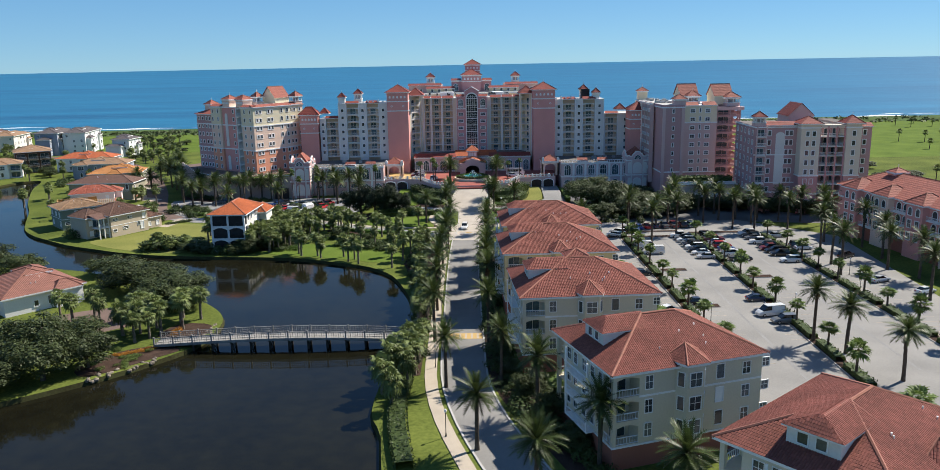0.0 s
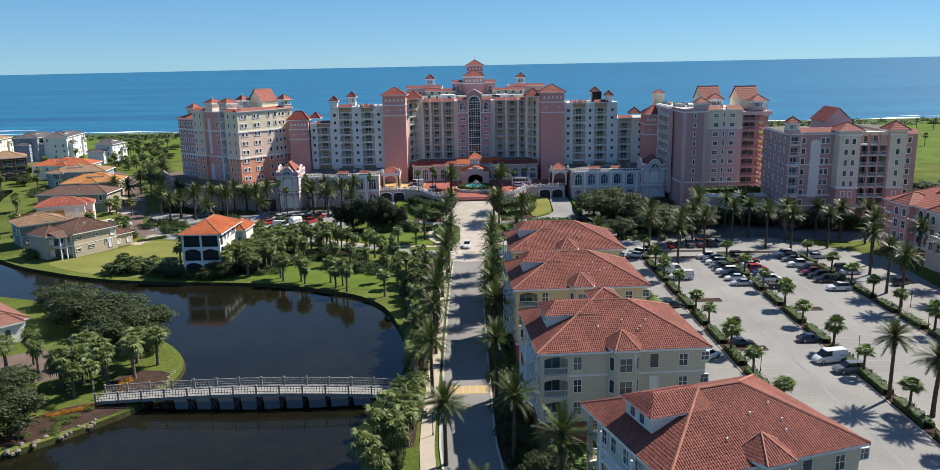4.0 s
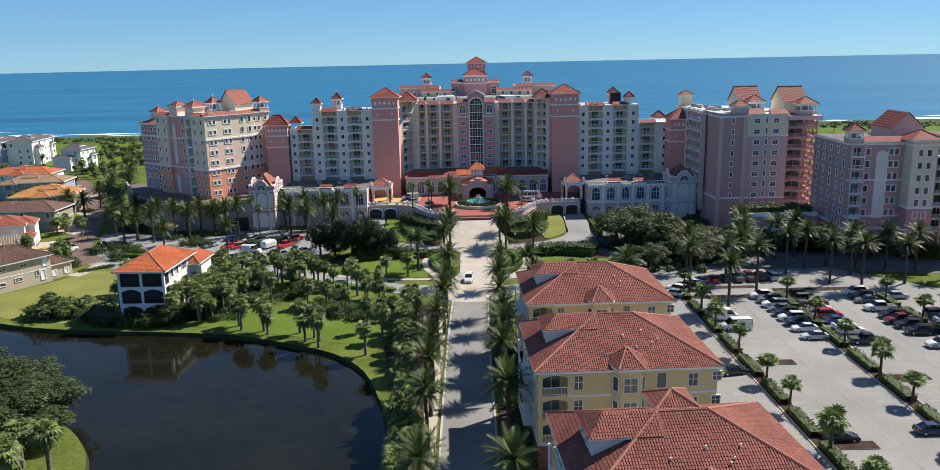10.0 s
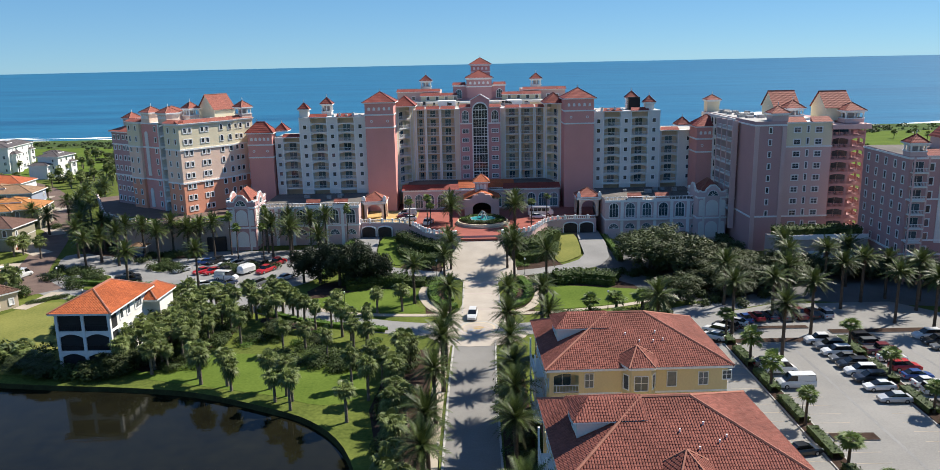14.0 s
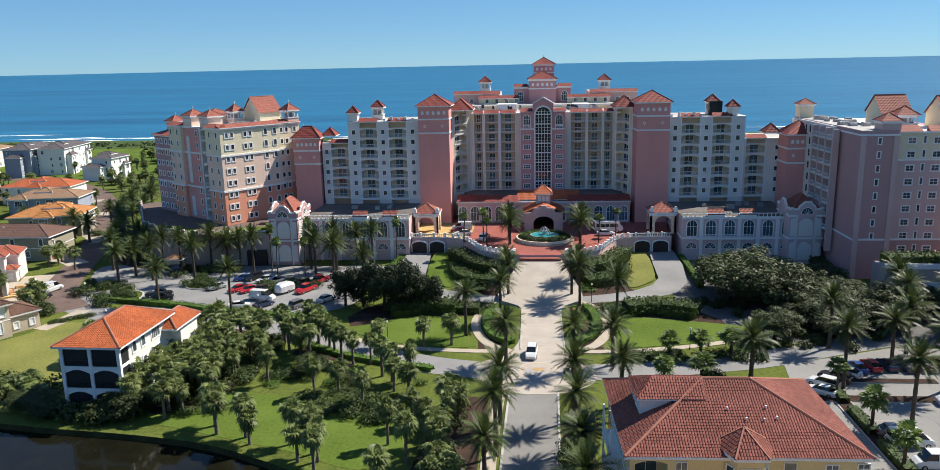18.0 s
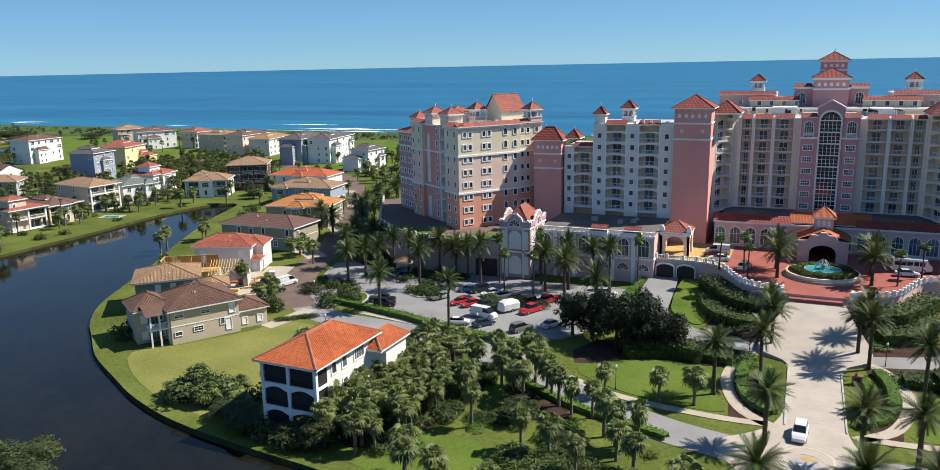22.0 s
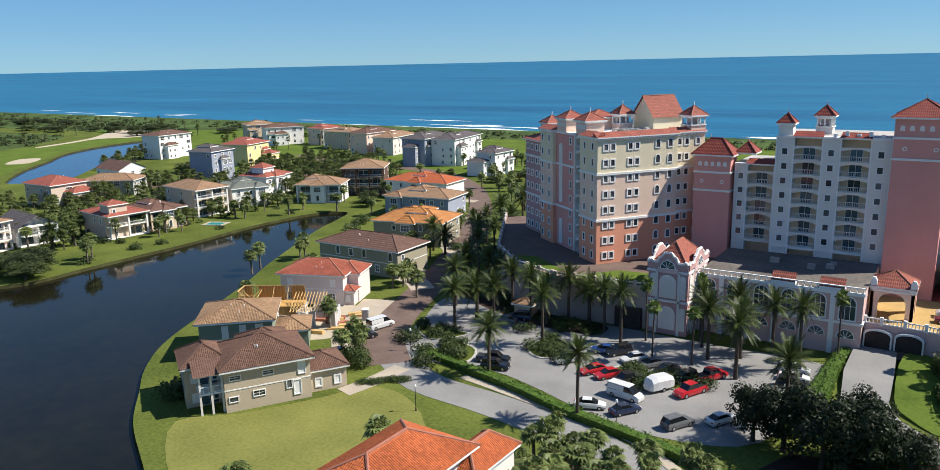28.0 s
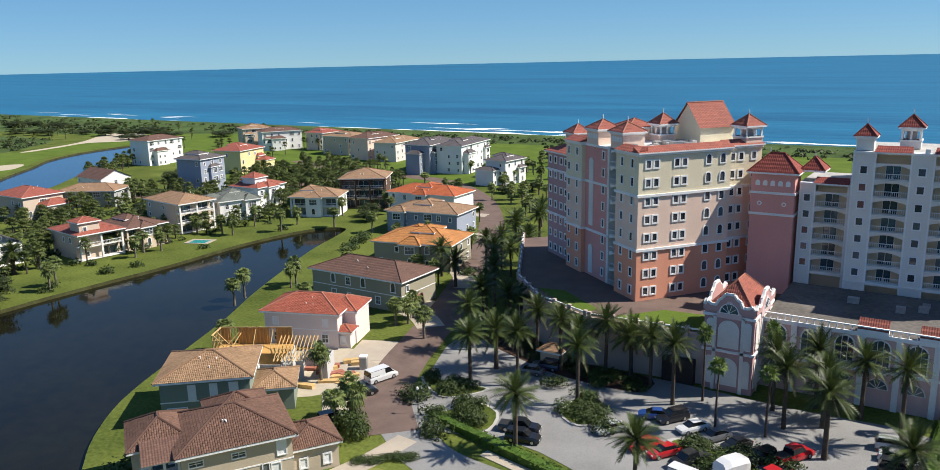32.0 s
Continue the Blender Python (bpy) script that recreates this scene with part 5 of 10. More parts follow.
# low arcaded wings
def arcade(name, x0, x1, y0, y1, zt, label, wall, win):
    T = thing(name, pose((x0 + x1) / 2, y0, 0), label, "hotel wing")
    F = face_at(x0, y0, 0, 0)
    w = x1 - x0
    body(T, "wall", F, 0, 0, 0, w, y1 - y0, zt - 0.9, wall, (5.6,), "roofmem")
    b = MB()
    b.box(-0.2, -0.25, zt - 1.5, w + 0.2, 0.1, zt - 0.9, M["trim"])
    for i in range(int(w / 1.0) + 1):
        b.cyl(0.1 + i * (w - 0.2) / int(w / 1.0), 0.0, zt - 0.9, zt - 0.15, 0.1, 0.1, M["trim"], 5, False)
    b.box(-0.1, -0.15, zt - 0.15, w + 0.1, 0.15, zt, M["trim"])
    put("parapet", b, F, T)
    n = 6
    for i in range(n):
        x = w * (i + 0.5) / n
        put("window", window_mesh(2.4, 4.0, True, "glassb", 2), F @ pose(x, 0, 6.2), T)
        put("lunette", cached(("lunette",), lunette), F @ pose(x, 0, 3.0), T)
        b = MB()
        b.box(x + w / n / 2 - 0.4, -0.3, 0, x + w / n / 2 + 0.4, 0, zt - 1.5, M["trim"])
        if i < n - 1:
            put("pilaster", b, F, T)
    for i in range(2):
        b = MB()
        xx = w * (0.3 if i else 0.02)
        b.slope([(xx, -0.3, zt - 0.4), (xx + 4, -0.3, zt - 0.4), (xx + 4, 1.4, zt + 0.9), (xx, 1.4, zt + 0.9)], M["tile_r"])
        b.box(xx, -0.3, zt - 0.9, xx + 4, 1.4, zt - 0.42, M["trim"])
        put("parapet_roof", b, F @ pose(w * 0.45 if x0 < 0 else 0.2 * w, 0, 0), T)
    b = MB()
    railing(b, w * 0.12, w * 0.62, -0.9, 5.7)
    b.box(w * 0.12, -1.0, 5.4, w * 0.62, 0, 5.7, M["trim"])
    put("balcony", b, F, T)
    for i in range(5):
        b = MB()
        s = rp.uniform(0.5, 1.0)
        b.box(-s, -s * 0.7, 0, s, s * 0.7, rp.uniform(0.5, 1.0), M["metal"])
        put("roof_vent", b, F @ pose(rp.uniform(2, w - 2), rp.uniform(3, y1 - y0 - 3), zt - 0.9), T)
    return T


def lunette():
    b = MB()
    w = 2.6
    pts = [(w / 2 * math.cos(math.pi * i / 10), 1.4 * math.sin(math.pi * i / 10)) for i in range(11)]
    b.upright([(x * 1.15, z * 1.15 - 0.1) for x, z in pts], -0.08, 0.02, M["trim"])
    b.upright(pts, -0.1, -0.085, M["glassb"])
    for i in range(1, 5):
        a = math.pi * i / 5
        b.bar((0, -0.12, 0), (1.25 * math.cos(a), -0.12, 1.3 * math.sin(a)), 0.05, M["trim"], 4)
    return b


arcade("arcade_wing", -61, -33.2, 297.5, 319, 12.0, "two-storey pale pink arcaded wing with flat roof", "palepink", 6)
arcade("arcade_wing", 36.2, 64, 297.5, 319, 12.0, "two-storey lilac arcaded wing with flat roof", "lilac", 6)


def pavilion(x, y, w, d, label, wall="palepink", white="white", z1=13.0):
    """A gatehouse block with curved parapet gables round a red hip roof."""
    T = thing("gatehouse", pose(x + w / 2, y, 0), label, "pavilion")
    F = face_at(x, y, 0, 0)
    body(T, "wall", F, 0, 0, 0, w, d, z1, wall, (6.4, 12.0), "tile_r")
    hip_part(T, "roof", F, 0.2, 0.3, w - 0.2, d - 0.3, z1 + 0.1, 3.7, "tile_r")
    prof = [(0, 12.6), (0, 13.4), (0.4, 13.9), (0.9, 13.5), (1.7, 13.5), (2.0, 14.3), (2.5, 14.7), (2.9, 15.3), (4.1, 15.3), (4.5, 14.7), (5.0, 14.3), (5.3, 13.5), (6.1, 13.5), (6.6, 13.9), (7.0, 13.4), (7.0, 12.6)]
    for G_, ww in ((F @ pose(0, -0.25, 0), w), (F @ pose(w + 0.25, 0, 0, 0, 0, 90), d), (F @ pose(-0.25, d, 0, 0, 0, -90), d)):
        b = MB()
        b.upright([(q * ww / 7.0, z) for q, z in prof], 0, 0.5, M[wall])
        put("gable_parapet", b, G_, T)
        b = MB()
        for (q0, z0), (q1, z1_) in zip(prof[1:], prof[2:-1]):
            b = MB()
            b.bar((q0 * ww / 7.0, 0.2, z0 + 0.08), (q1 * ww / 7.0, 0.2, z1_ + 0.08), 0.3, M[white], 5)
            put("coping_stone", b, G_, T)
        b = MB()
        b.upright([(q * ww / 7.0 * 0.5 + ww * 0.25, z - 0.9) for q, z in prof if z > 14.0 or q in (0, 7.0)], -0.05, 0.1, M["lilac"])
        put("gable_panel", b, G_, T)
    for G_, ww in ((F, w), (F @ pose(w, 0, 0, 0, 0, 90), d)):
        for cx, pw in ((ww / 2, ww * 0.42), (ww * 0.13, ww * 0.16), (ww * 0.87, ww * 0.16)):
            for z, h in ((1.0, 4.4), (7.0, 4.4)):
                put("blind_arch", cached(("blind_arch", round(pw, 2), h), lambda: arch_panel(pw, h, white, 0.15)), G_ @ pose(cx, 0, z), T)
        for q in (0.22, 0.78):
            b = MB()
            b.box(ww * q - 0.25, -0.2, 0, ww * q + 0.25, 0, 12, M[white])
            put("pilaster", b, G_, T)
        put("lunette", cached(("lunette",), lunette), G_ @ pose(ww / 2, -0.3, 12.6), T)
    return T


pavilion(-68.3, 292.3, 7.4, 11.5, "pink gatehouse with white curved gables and red roof", "dusty", "pale")
pavilion(60.8, 293.5, 8.0, 9.5, "lilac gatehouse with white curved gables and red roof", "lilac", "pale")


def kiosk(x, y):
    T = thing("porch_kiosk", pose(x, y, 5.5), "peach arched porch with red tile hip roof", "pavilion")
    F = face_at(x - 3.3, y - 3.3, 0, 0)
    for q in (F, F @ pose(6.6, 0, 0, 0, 0, 90), F @ pose(0, 6.6, 0, 0, 0, -90)):
        b = MB()
        pts = [(0, 5.5), (1.2, 5.5)] + [(3.3 - 2.1 * math.cos(math.pi * i / 10), 8.2 + 1.9 * math.sin(math.pi * i / 10)) for i in range(11)] + [(5.4, 5.5), (6.6, 5.5), (6.6, 11), (0, 11)]
        b.upright(pts, 0, 0.5, M["peach"])
        b.box(0, -0.12, 10.2, 6.6, 0, 10.6, M["trim"])
        put("arch_wall", b, q, T)
    for px in (0, 6.0):
        b = MB()
        b.upright([(px - 0.1, 10.6), (px + 0.9, 10.6), (px + 0.9, 12.0), (px + 0.6, 12.6), (px + 0.2, 12.6), (px - 0.1, 12.0)], -0.2, 0.5, M["shutter"])
        put("parapet_scroll", b, F, T)
    hip_part(T, "roof", F, -0.3, -0.3, 6.9, 6.9, 11.1, 2.3, "tile_r")


kiosk(-29.6, 303.4 + 3.4)
kiosk(32.4, 303.4 + 3.4)

# terrace under the left tower
POD = [(-126, 338), (-109.5, 307), (-99, 296.5), (-87, 291.5), (-68.4, 293.0), (-60, 300), (-60, 352), (-100, 362)]
b = MB()
b.prism(POD, -0.2, 8.0, M["podium"], M["brickroad"])
for i in range(5):
    (xa, ya), (xb, yb) = POD[i], POD[i + 1]
    L = math.hypot(xb - xa, yb - ya)
    for k in range(int(L / 4) + 1):
        t = k * 4 / L
        x, y = xa + (xb - xa) * t, ya + (yb - ya) * t
        b.box(x - 0.3, y - 0.3, 7.6, x + 0.3, y + 0.3, 9.3, M["podium"])
    b.bar((xa, ya, 8.9), (xb, yb, 8.9), 0.16, M["trim"], 4)
    b.bar((xa, ya, 8.2), (xb, yb, 8.2), 0.22, M["podium"], 4)
tagged(put("terrace_podium", b, I4), "raised terrace wall carrying the tower", "retaining wall", kind="structure")
slab("terrace_lawn", [(-85, 293.5), (-70, 294.5), (-69, 303), (-78, 302)], 8.05, "turf", "small lawn on the raised terrace", "lawn", 0.05)
slab("terrace_lawn", [(-103, 303), (-97, 298.5), (-89, 294), (-88, 297), (-98, 304)], 8.05, "turf", "small lawn on the raised terrace", "lawn", 0.05)
b = MB()
# solid box in the painted shade colour, nothing hollow behind it
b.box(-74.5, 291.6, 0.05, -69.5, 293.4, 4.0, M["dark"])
tagged(put("garage_opening", b, I4), "dark garage opening in the terrace wall", "garage opening", kind="structure")


# ---------- the left condominium tower ----------
def tower_left():
    T = thing("condominium_tower", pose(-92, 318, 8), "ten-storey cream, rose and orange stucco condominium tower", "apartment tower")
    A = math.degrees(math.atan2(19, 14))
    F = face_at(-84, 304, 0, A)          # sunlit side
    W, D = 27.0, 32.5
    zb, fh = 8.0, 3.22
    lev = [(zb, 17.2, "orange"), (17.2, 26.8, "peach"), (26.8, 34.0, "cream")]
    ca, sa = math.cos(math.radians(A)), math.sin(math.radians(A))
    G_ = face_at(-84 - D * sa, 304 + D * ca, 0, A - 90)      # street side, from its far end
    for z0, z1, m in lev:
        body(T, "wall", F, 0, 0, z0, 19, 7.4, z1, m, (), "whiteroof")
        body(T, "wall", F, 19, 1.6, z0, W, 22, z1, m, (), "whiteroof")
        body(T, "wall", F, 3.2, 7.4, z0, 19, 12.4, z1, "pale" if m != "orange" else "peach", (), "whiteroof")
        body(T, "wall", F, 1.2, 12.4, z0, 19, 21, z1, "pink", (), "whiteroof")
        body(T, "wall", F, 0.4, 21, z0, 19, 27.6, z1, m, (), "whiteroof")
    for z in (17.2, 26.8, 33.9):
        for x0, y0, x1, y1 in ((-0.25, -0.25, 19.2, 7.6), (19.2, 1.35, W + 0.2, 22), (0.98, 12.3, 18, 21), (0.15, 20.9, 18, 27.8)):
            b = MB()
            b.box(x0, y0, z - 0.22, x1, y1, z + 0.22, M["trim"])
            put("string_course", b, F, T)
    zs = [zb + fh * i + 1.1 for i in range(8)]
    wa = window_mesh(0.85, 1.2, False, "glass", 0, t=0.26)
    windows(T, F, [1.9, 3.5, 7.6, 9.2], zs, wa)
    windows(T, F, [14.2, 17.2], zs, window_mesh(0.95, 1.6, True, "glass", 0))
    windows(T, F @ pose(0, 1.6, 0), [20.6, 22.4, 25.2], zs, wa)
    ws = window_mesh(0.75, 1.4, False, "glass", 0)
    windows(T, G_, [27.2, 30.6], zs, ws)
    windows(T, G_ @ pose(0, 0.4, 0), [6.2, 9.6], zs, ws)
    windows(T, G_ @ pose(0, 1.2, 0), [18.6], zs, ws)
    for i in range(8):
        balcony(T, 3.6, 2.0, G_ @ pose(22.6, 1.4, zb + fh * i))
        put("arch_head", header_mesh(3.6, 0.7, 0.5, 0.5, "trim"), G_ @ pose(22.6, 1.4, zb + fh * (i + 1) - 0.1), T)
        put("glazed_door", glazing_mesh(2.8, 2.1), G_ @ pose(22.6, 3.2, zb + fh * i + 0.02), T)
    for x in (20.3, 24.6):
        b = MB()
        b.box(x - 0.35, 1.2, zb, x + 0.35, 3.2, 34.2, M["pale"])
        put("bay_pier", b, G_, T)
    for z0, z1 in ((8.6, 14.4), (18.2, 31.5)):
        b = MB()
        b.upright([(x + 13.2, z) for x, z in arch(1.6, z0, z1, 0.8)], 1.05, 1.2, M["pale"])
        put("blind_arch", b, G_, T)
    b = MB()
    b.box(-7.5, 2.2, 8, 4.8, 15, 30.5, M["dusty"])
    put("rear_wing", b, G_, T)
    for z in (17.2, 26.8):
        b = MB()
        b.box(-7.7, 2.0, z - 0.2, 4.78, 15, z + 0.2, M["trim"])
        put("string_course", b, G_, T)
    windows(T, G_ @ pose(0, 2.2, 0), [-6, -3.6, -0.9, 1.3, 3.4], [zb + fh * i + 1.1 for i in range(7)], wa)
    hip_part(T, "roof", G_, -8.1, 1.6, 5.4, 14.5, 30.8, 2.4, "tile_r")
    turret(T, G_, -4.5, 8, 31.5, 4.0, 2.8, 1.8, "peach", "tile_r", False)
    parapet_roof(T, F, 0, 19, 34.3, "tile_r", 2.2, 0.9)
    parapet_roof(T, F @ pose(19, 1.6, 0), 0, 8, 34.3, "tile_r", 2.2, 0.9)
    parapet_roof(T, G_ @ pose(25.2, 0, 0), 0, 7.2, 34.3, "tile_r", 2.2, 0.9)
    parapet_roof(T, G_ @ pose(4.9, 0.4, 0), 0, 6.4, 34.3, "tile_r", 2.2, 0.9)
    for gx, gy in ((14.6, 3.2), (22.8, 3.6)):
        turret(T, G_, gx, gy, 34.0, 4.4, 2.8, 1.7, "peach", "tile_r", False)
        dentil_windows(T, G_ @ pose(0, gy - 2.2, 0), gx - 1.9, gx + 1.9, 35.3, 4)
    turret(T, F, 25.2, 3.4, 34.3, 3.6, 3.0, 2.0, "peach", "tile_r")
    turret(T, F, 15.0, 15.5, 34.3, 3.4, 3.0, 2.0, "peach", "tile_r")
    b = MB()
    b.box(18.5, 8.5, 34, 26, 16.5, 37.2, M["cream"])
    put("gable_house", b, F, T)
    gable_x(T, F, 18.5, 8.5, 26, 16.5, 37.2, 4.2, "cream", "tile_r")
    b = MB()
    b.box(9, 18, 34, 15, 24, 36.6, M["peach"])
    put("stair_head", b, F, T)
    hip_part(T, "roof", F, 8.6, 17.6, 15.4, 24.4, 36.8, 1.6, "tile_r")
    for i in range(20):
        b = MB()
        s_ = rp.uniform(0.4, 0.9)
        b.box(-s_, -s_, 0, s_, s_, rp.uniform(0.5, 1.1), M["metal"] if i % 2 else M["whiteroof"])
        put("roof_unit", b, F @ pose(rp.uniform(3, 17), rp.uniform(3, 12), 34.0), T)


tower_left()


# ---------- the right condominium tower ----------
def tower_right():
    T = thing("condominium_tower", pose(84, 300, 0), "ten-storey rose and cream stucco condominium tower with corner balconies", "apartment tower")
    X, Y = 70.4, 280.0
    F = face_at(X, Y, 0, 0)
    body(T, "wall", F, 0, 0, 0, 8.0, 44, 33.6, "dusty", (9.2, 32.6), "whiteroof")
    for x0 in (0.0, 6.9):
        b = MB()
        b.box(x0, -0.25, 0, x0 + 1.1, 0, 32.3, M["palepink"])
        put("corner_pilaster", b, F, T)
    for z0, z1, m in ((0, 9, "dusty"), (9, 27, "palepink"), (27, 33, "cream")):
        body(T, "wall", F, 8.0, 1.0, z0, 20, 40, z1, m, (z1,), "whiteroof")
    zs = [3.2 + 3.05 * i for i in range(10)]
    windows(T, F @ pose(0, 1, 0), [11.2, 16.6], zs[1:], window_mesh(1.5, 1.15, False, "glass", 1, t=0.26))
    windows(T, F, [4.0], zs[2:], window_mesh(0.6, 1.3, False, "glass", 0))
    windows(T, F @ pose(0, 1, 0), [13.9], zs[1:], window_mesh(0.5, 1.5, False, "glass", 0))
    # corner of open round-arched balconies
    b = MB()
    b.box(20, 4.5, 0, 27, 38, 32.5, M["dusty"])
    put("wall", b, F, T)
    for i in range(10):
        z = 2.0 + 3.05 * i
        b = MB()
        b.prism([(20, 1.4), (24.5, 0.4), (28.5, 1.5), (29.5, 5), (29.5, 12), (20, 12)], z - 0.25, z, M["dusty"])
        put("balcony", b, F, T)
        rim = [(20, 1.4), (24.5, 0.4), (28.5, 1.5), (29.5, 5), (29.5, 12)]
        for (xa, ya), (xb, yb) in zip(rim, rim[1:]):
            b = MB()
            b.bar((xa, ya, z + 1.0), (xb, yb, z + 1.0), 0.07, M["dusty"], 4)
            b.bar((xa, ya, z + 0.15), (xb, yb, z + 0.15), 0.05, M["dusty"], 4)
            n = max(2, int(math.hypot(xb - xa, yb - ya) / 0.28))
            for k in range(n):
                t = k / n
                b.box(xa + (xb - xa) * t - 0.05, ya + (yb - ya) * t - 0.05, z, xa + (xb - xa) * t + 0.05, ya + (yb - ya) * t + 0.05, z + 1.0, M["dusty"])
            put("balcony_parapet", b, F, T)
            put("balcony_arch", header_mesh(round(math.hypot(xb - xa, yb - ya), 2), 0.75, 0.5, 0.3, "dusty"), F @ pose((xa + xb) / 2, (ya + yb) / 2, z + 2.8, 0, 0, math.degrees(math.atan2(yb - ya, xb - xa))), T)
        put("glazed_door", glazing_mesh(5.0, 2.1), F @ pose(23.5, 4.48, z + 0.02), T)
    b = MB()
    for x, y in ((20.2, 1.6), (24.3, 0.8), (28.6, 1.7), (29.3, 6), (29.3, 11.5)):
        b.cyl(x, y, 0, 32.6, 0.3, 0.3, M["dusty"], 8)
    b.box(19.8, 0.4, 31.2, 29.6, 12, 32.4, M["palepink"])
    put("balcony_column", b, F, T)
    # long side with arcaded balconies facing the court
    S = face_at(X, Y + 44, 0, -90)
    # arched panes take the painted shade colour in place of glass
    windows(T, S, [2.5, 5.5, 8.5, 11.5, 14.5, 17.5], zs[3:], window_mesh(1.3, 2.0, True, "dark", 0, "ivory"))
    b = MB()
    b.box(0, -0.6, 9, 30, -0.05, 33.4, M["pale"])
    put("side_wall", b, S, T)
    windows(T, S @ pose(0, -0.6, 0), [2.5, 5.5, 8.5, 11.5, 14.5], zs[3:], window_mesh(1.3, 2.0, True, "dark", 0, "ivory"))
    for i in range(8):
        z = 9.2 + 3.05 * i
        for x in (22, 26.5, 31):
            balcony(T, 3.8, 1.6, S @ pose(x, -1.9, z))
            put("glazed_door", glazing_mesh(3.0, 2.1), S @ pose(x, -0.62, z + 0.02), T)
    b = MB()
    for x in (19.9, 24.2, 28.7, 33.2):
        b.box(x - 0.3, -2.0, 4, x + 0.3, -0.6, 33, M["palepink"])
    put("side_pier", b, S, T)
    turret(T, F, 1.8, 42, 33.6, 3.6, 3.2, 1.5, "cream", "tile_r", False)
    turret(T, F, 6.5, 2.6, 33.4, 4.0, 1.8, 1.8, "palepink", "tile_r", False)
    turret(T, F, 26.2, 5.0, 32.6, 4.8, 2.8, 2.0, "palepink", "tile_r")
    turret(T, F, 14.0, 12.0, 33.0, 4.4, 2.8, 2.0, "palepink", "tile_r")
    for gx, gy in ((10, 14), (20.5, 6.5)):
        b = MB()
        b.box(gx, gy, 33, gx + 6.5, gy + 9, 36.4, M["cream"])
        put("gable_house", b, F, T)
        gable_x(T, F, gx, gy, gx + 6.5, gy + 9, 36.4, 3.8, "cream", "tile_r")
    parapet_roof(T, F @ pose(8, 1, 0), 0.5, 5, 33.2, "tile_r", 2.2, 1.2)
    parapet_roof(T, F @ pose(14, 1, 0), 1, 5.5, 33.2, "tile_r", 2.2, 1.2)
    for i in range(18):
        b = MB()
        s = rp.uniform(0.4, 1.0)
        b.box(-s, -s, 0, s, s, rp.uniform(0.5, 1.1), M["metal"] if i % 2 else M["whiteroof"])
        put("roof_unit", b, F @ pose(rp.uniform(1.5, 7), rp.uniform(8, 38), 33.6), T)


tower_right()


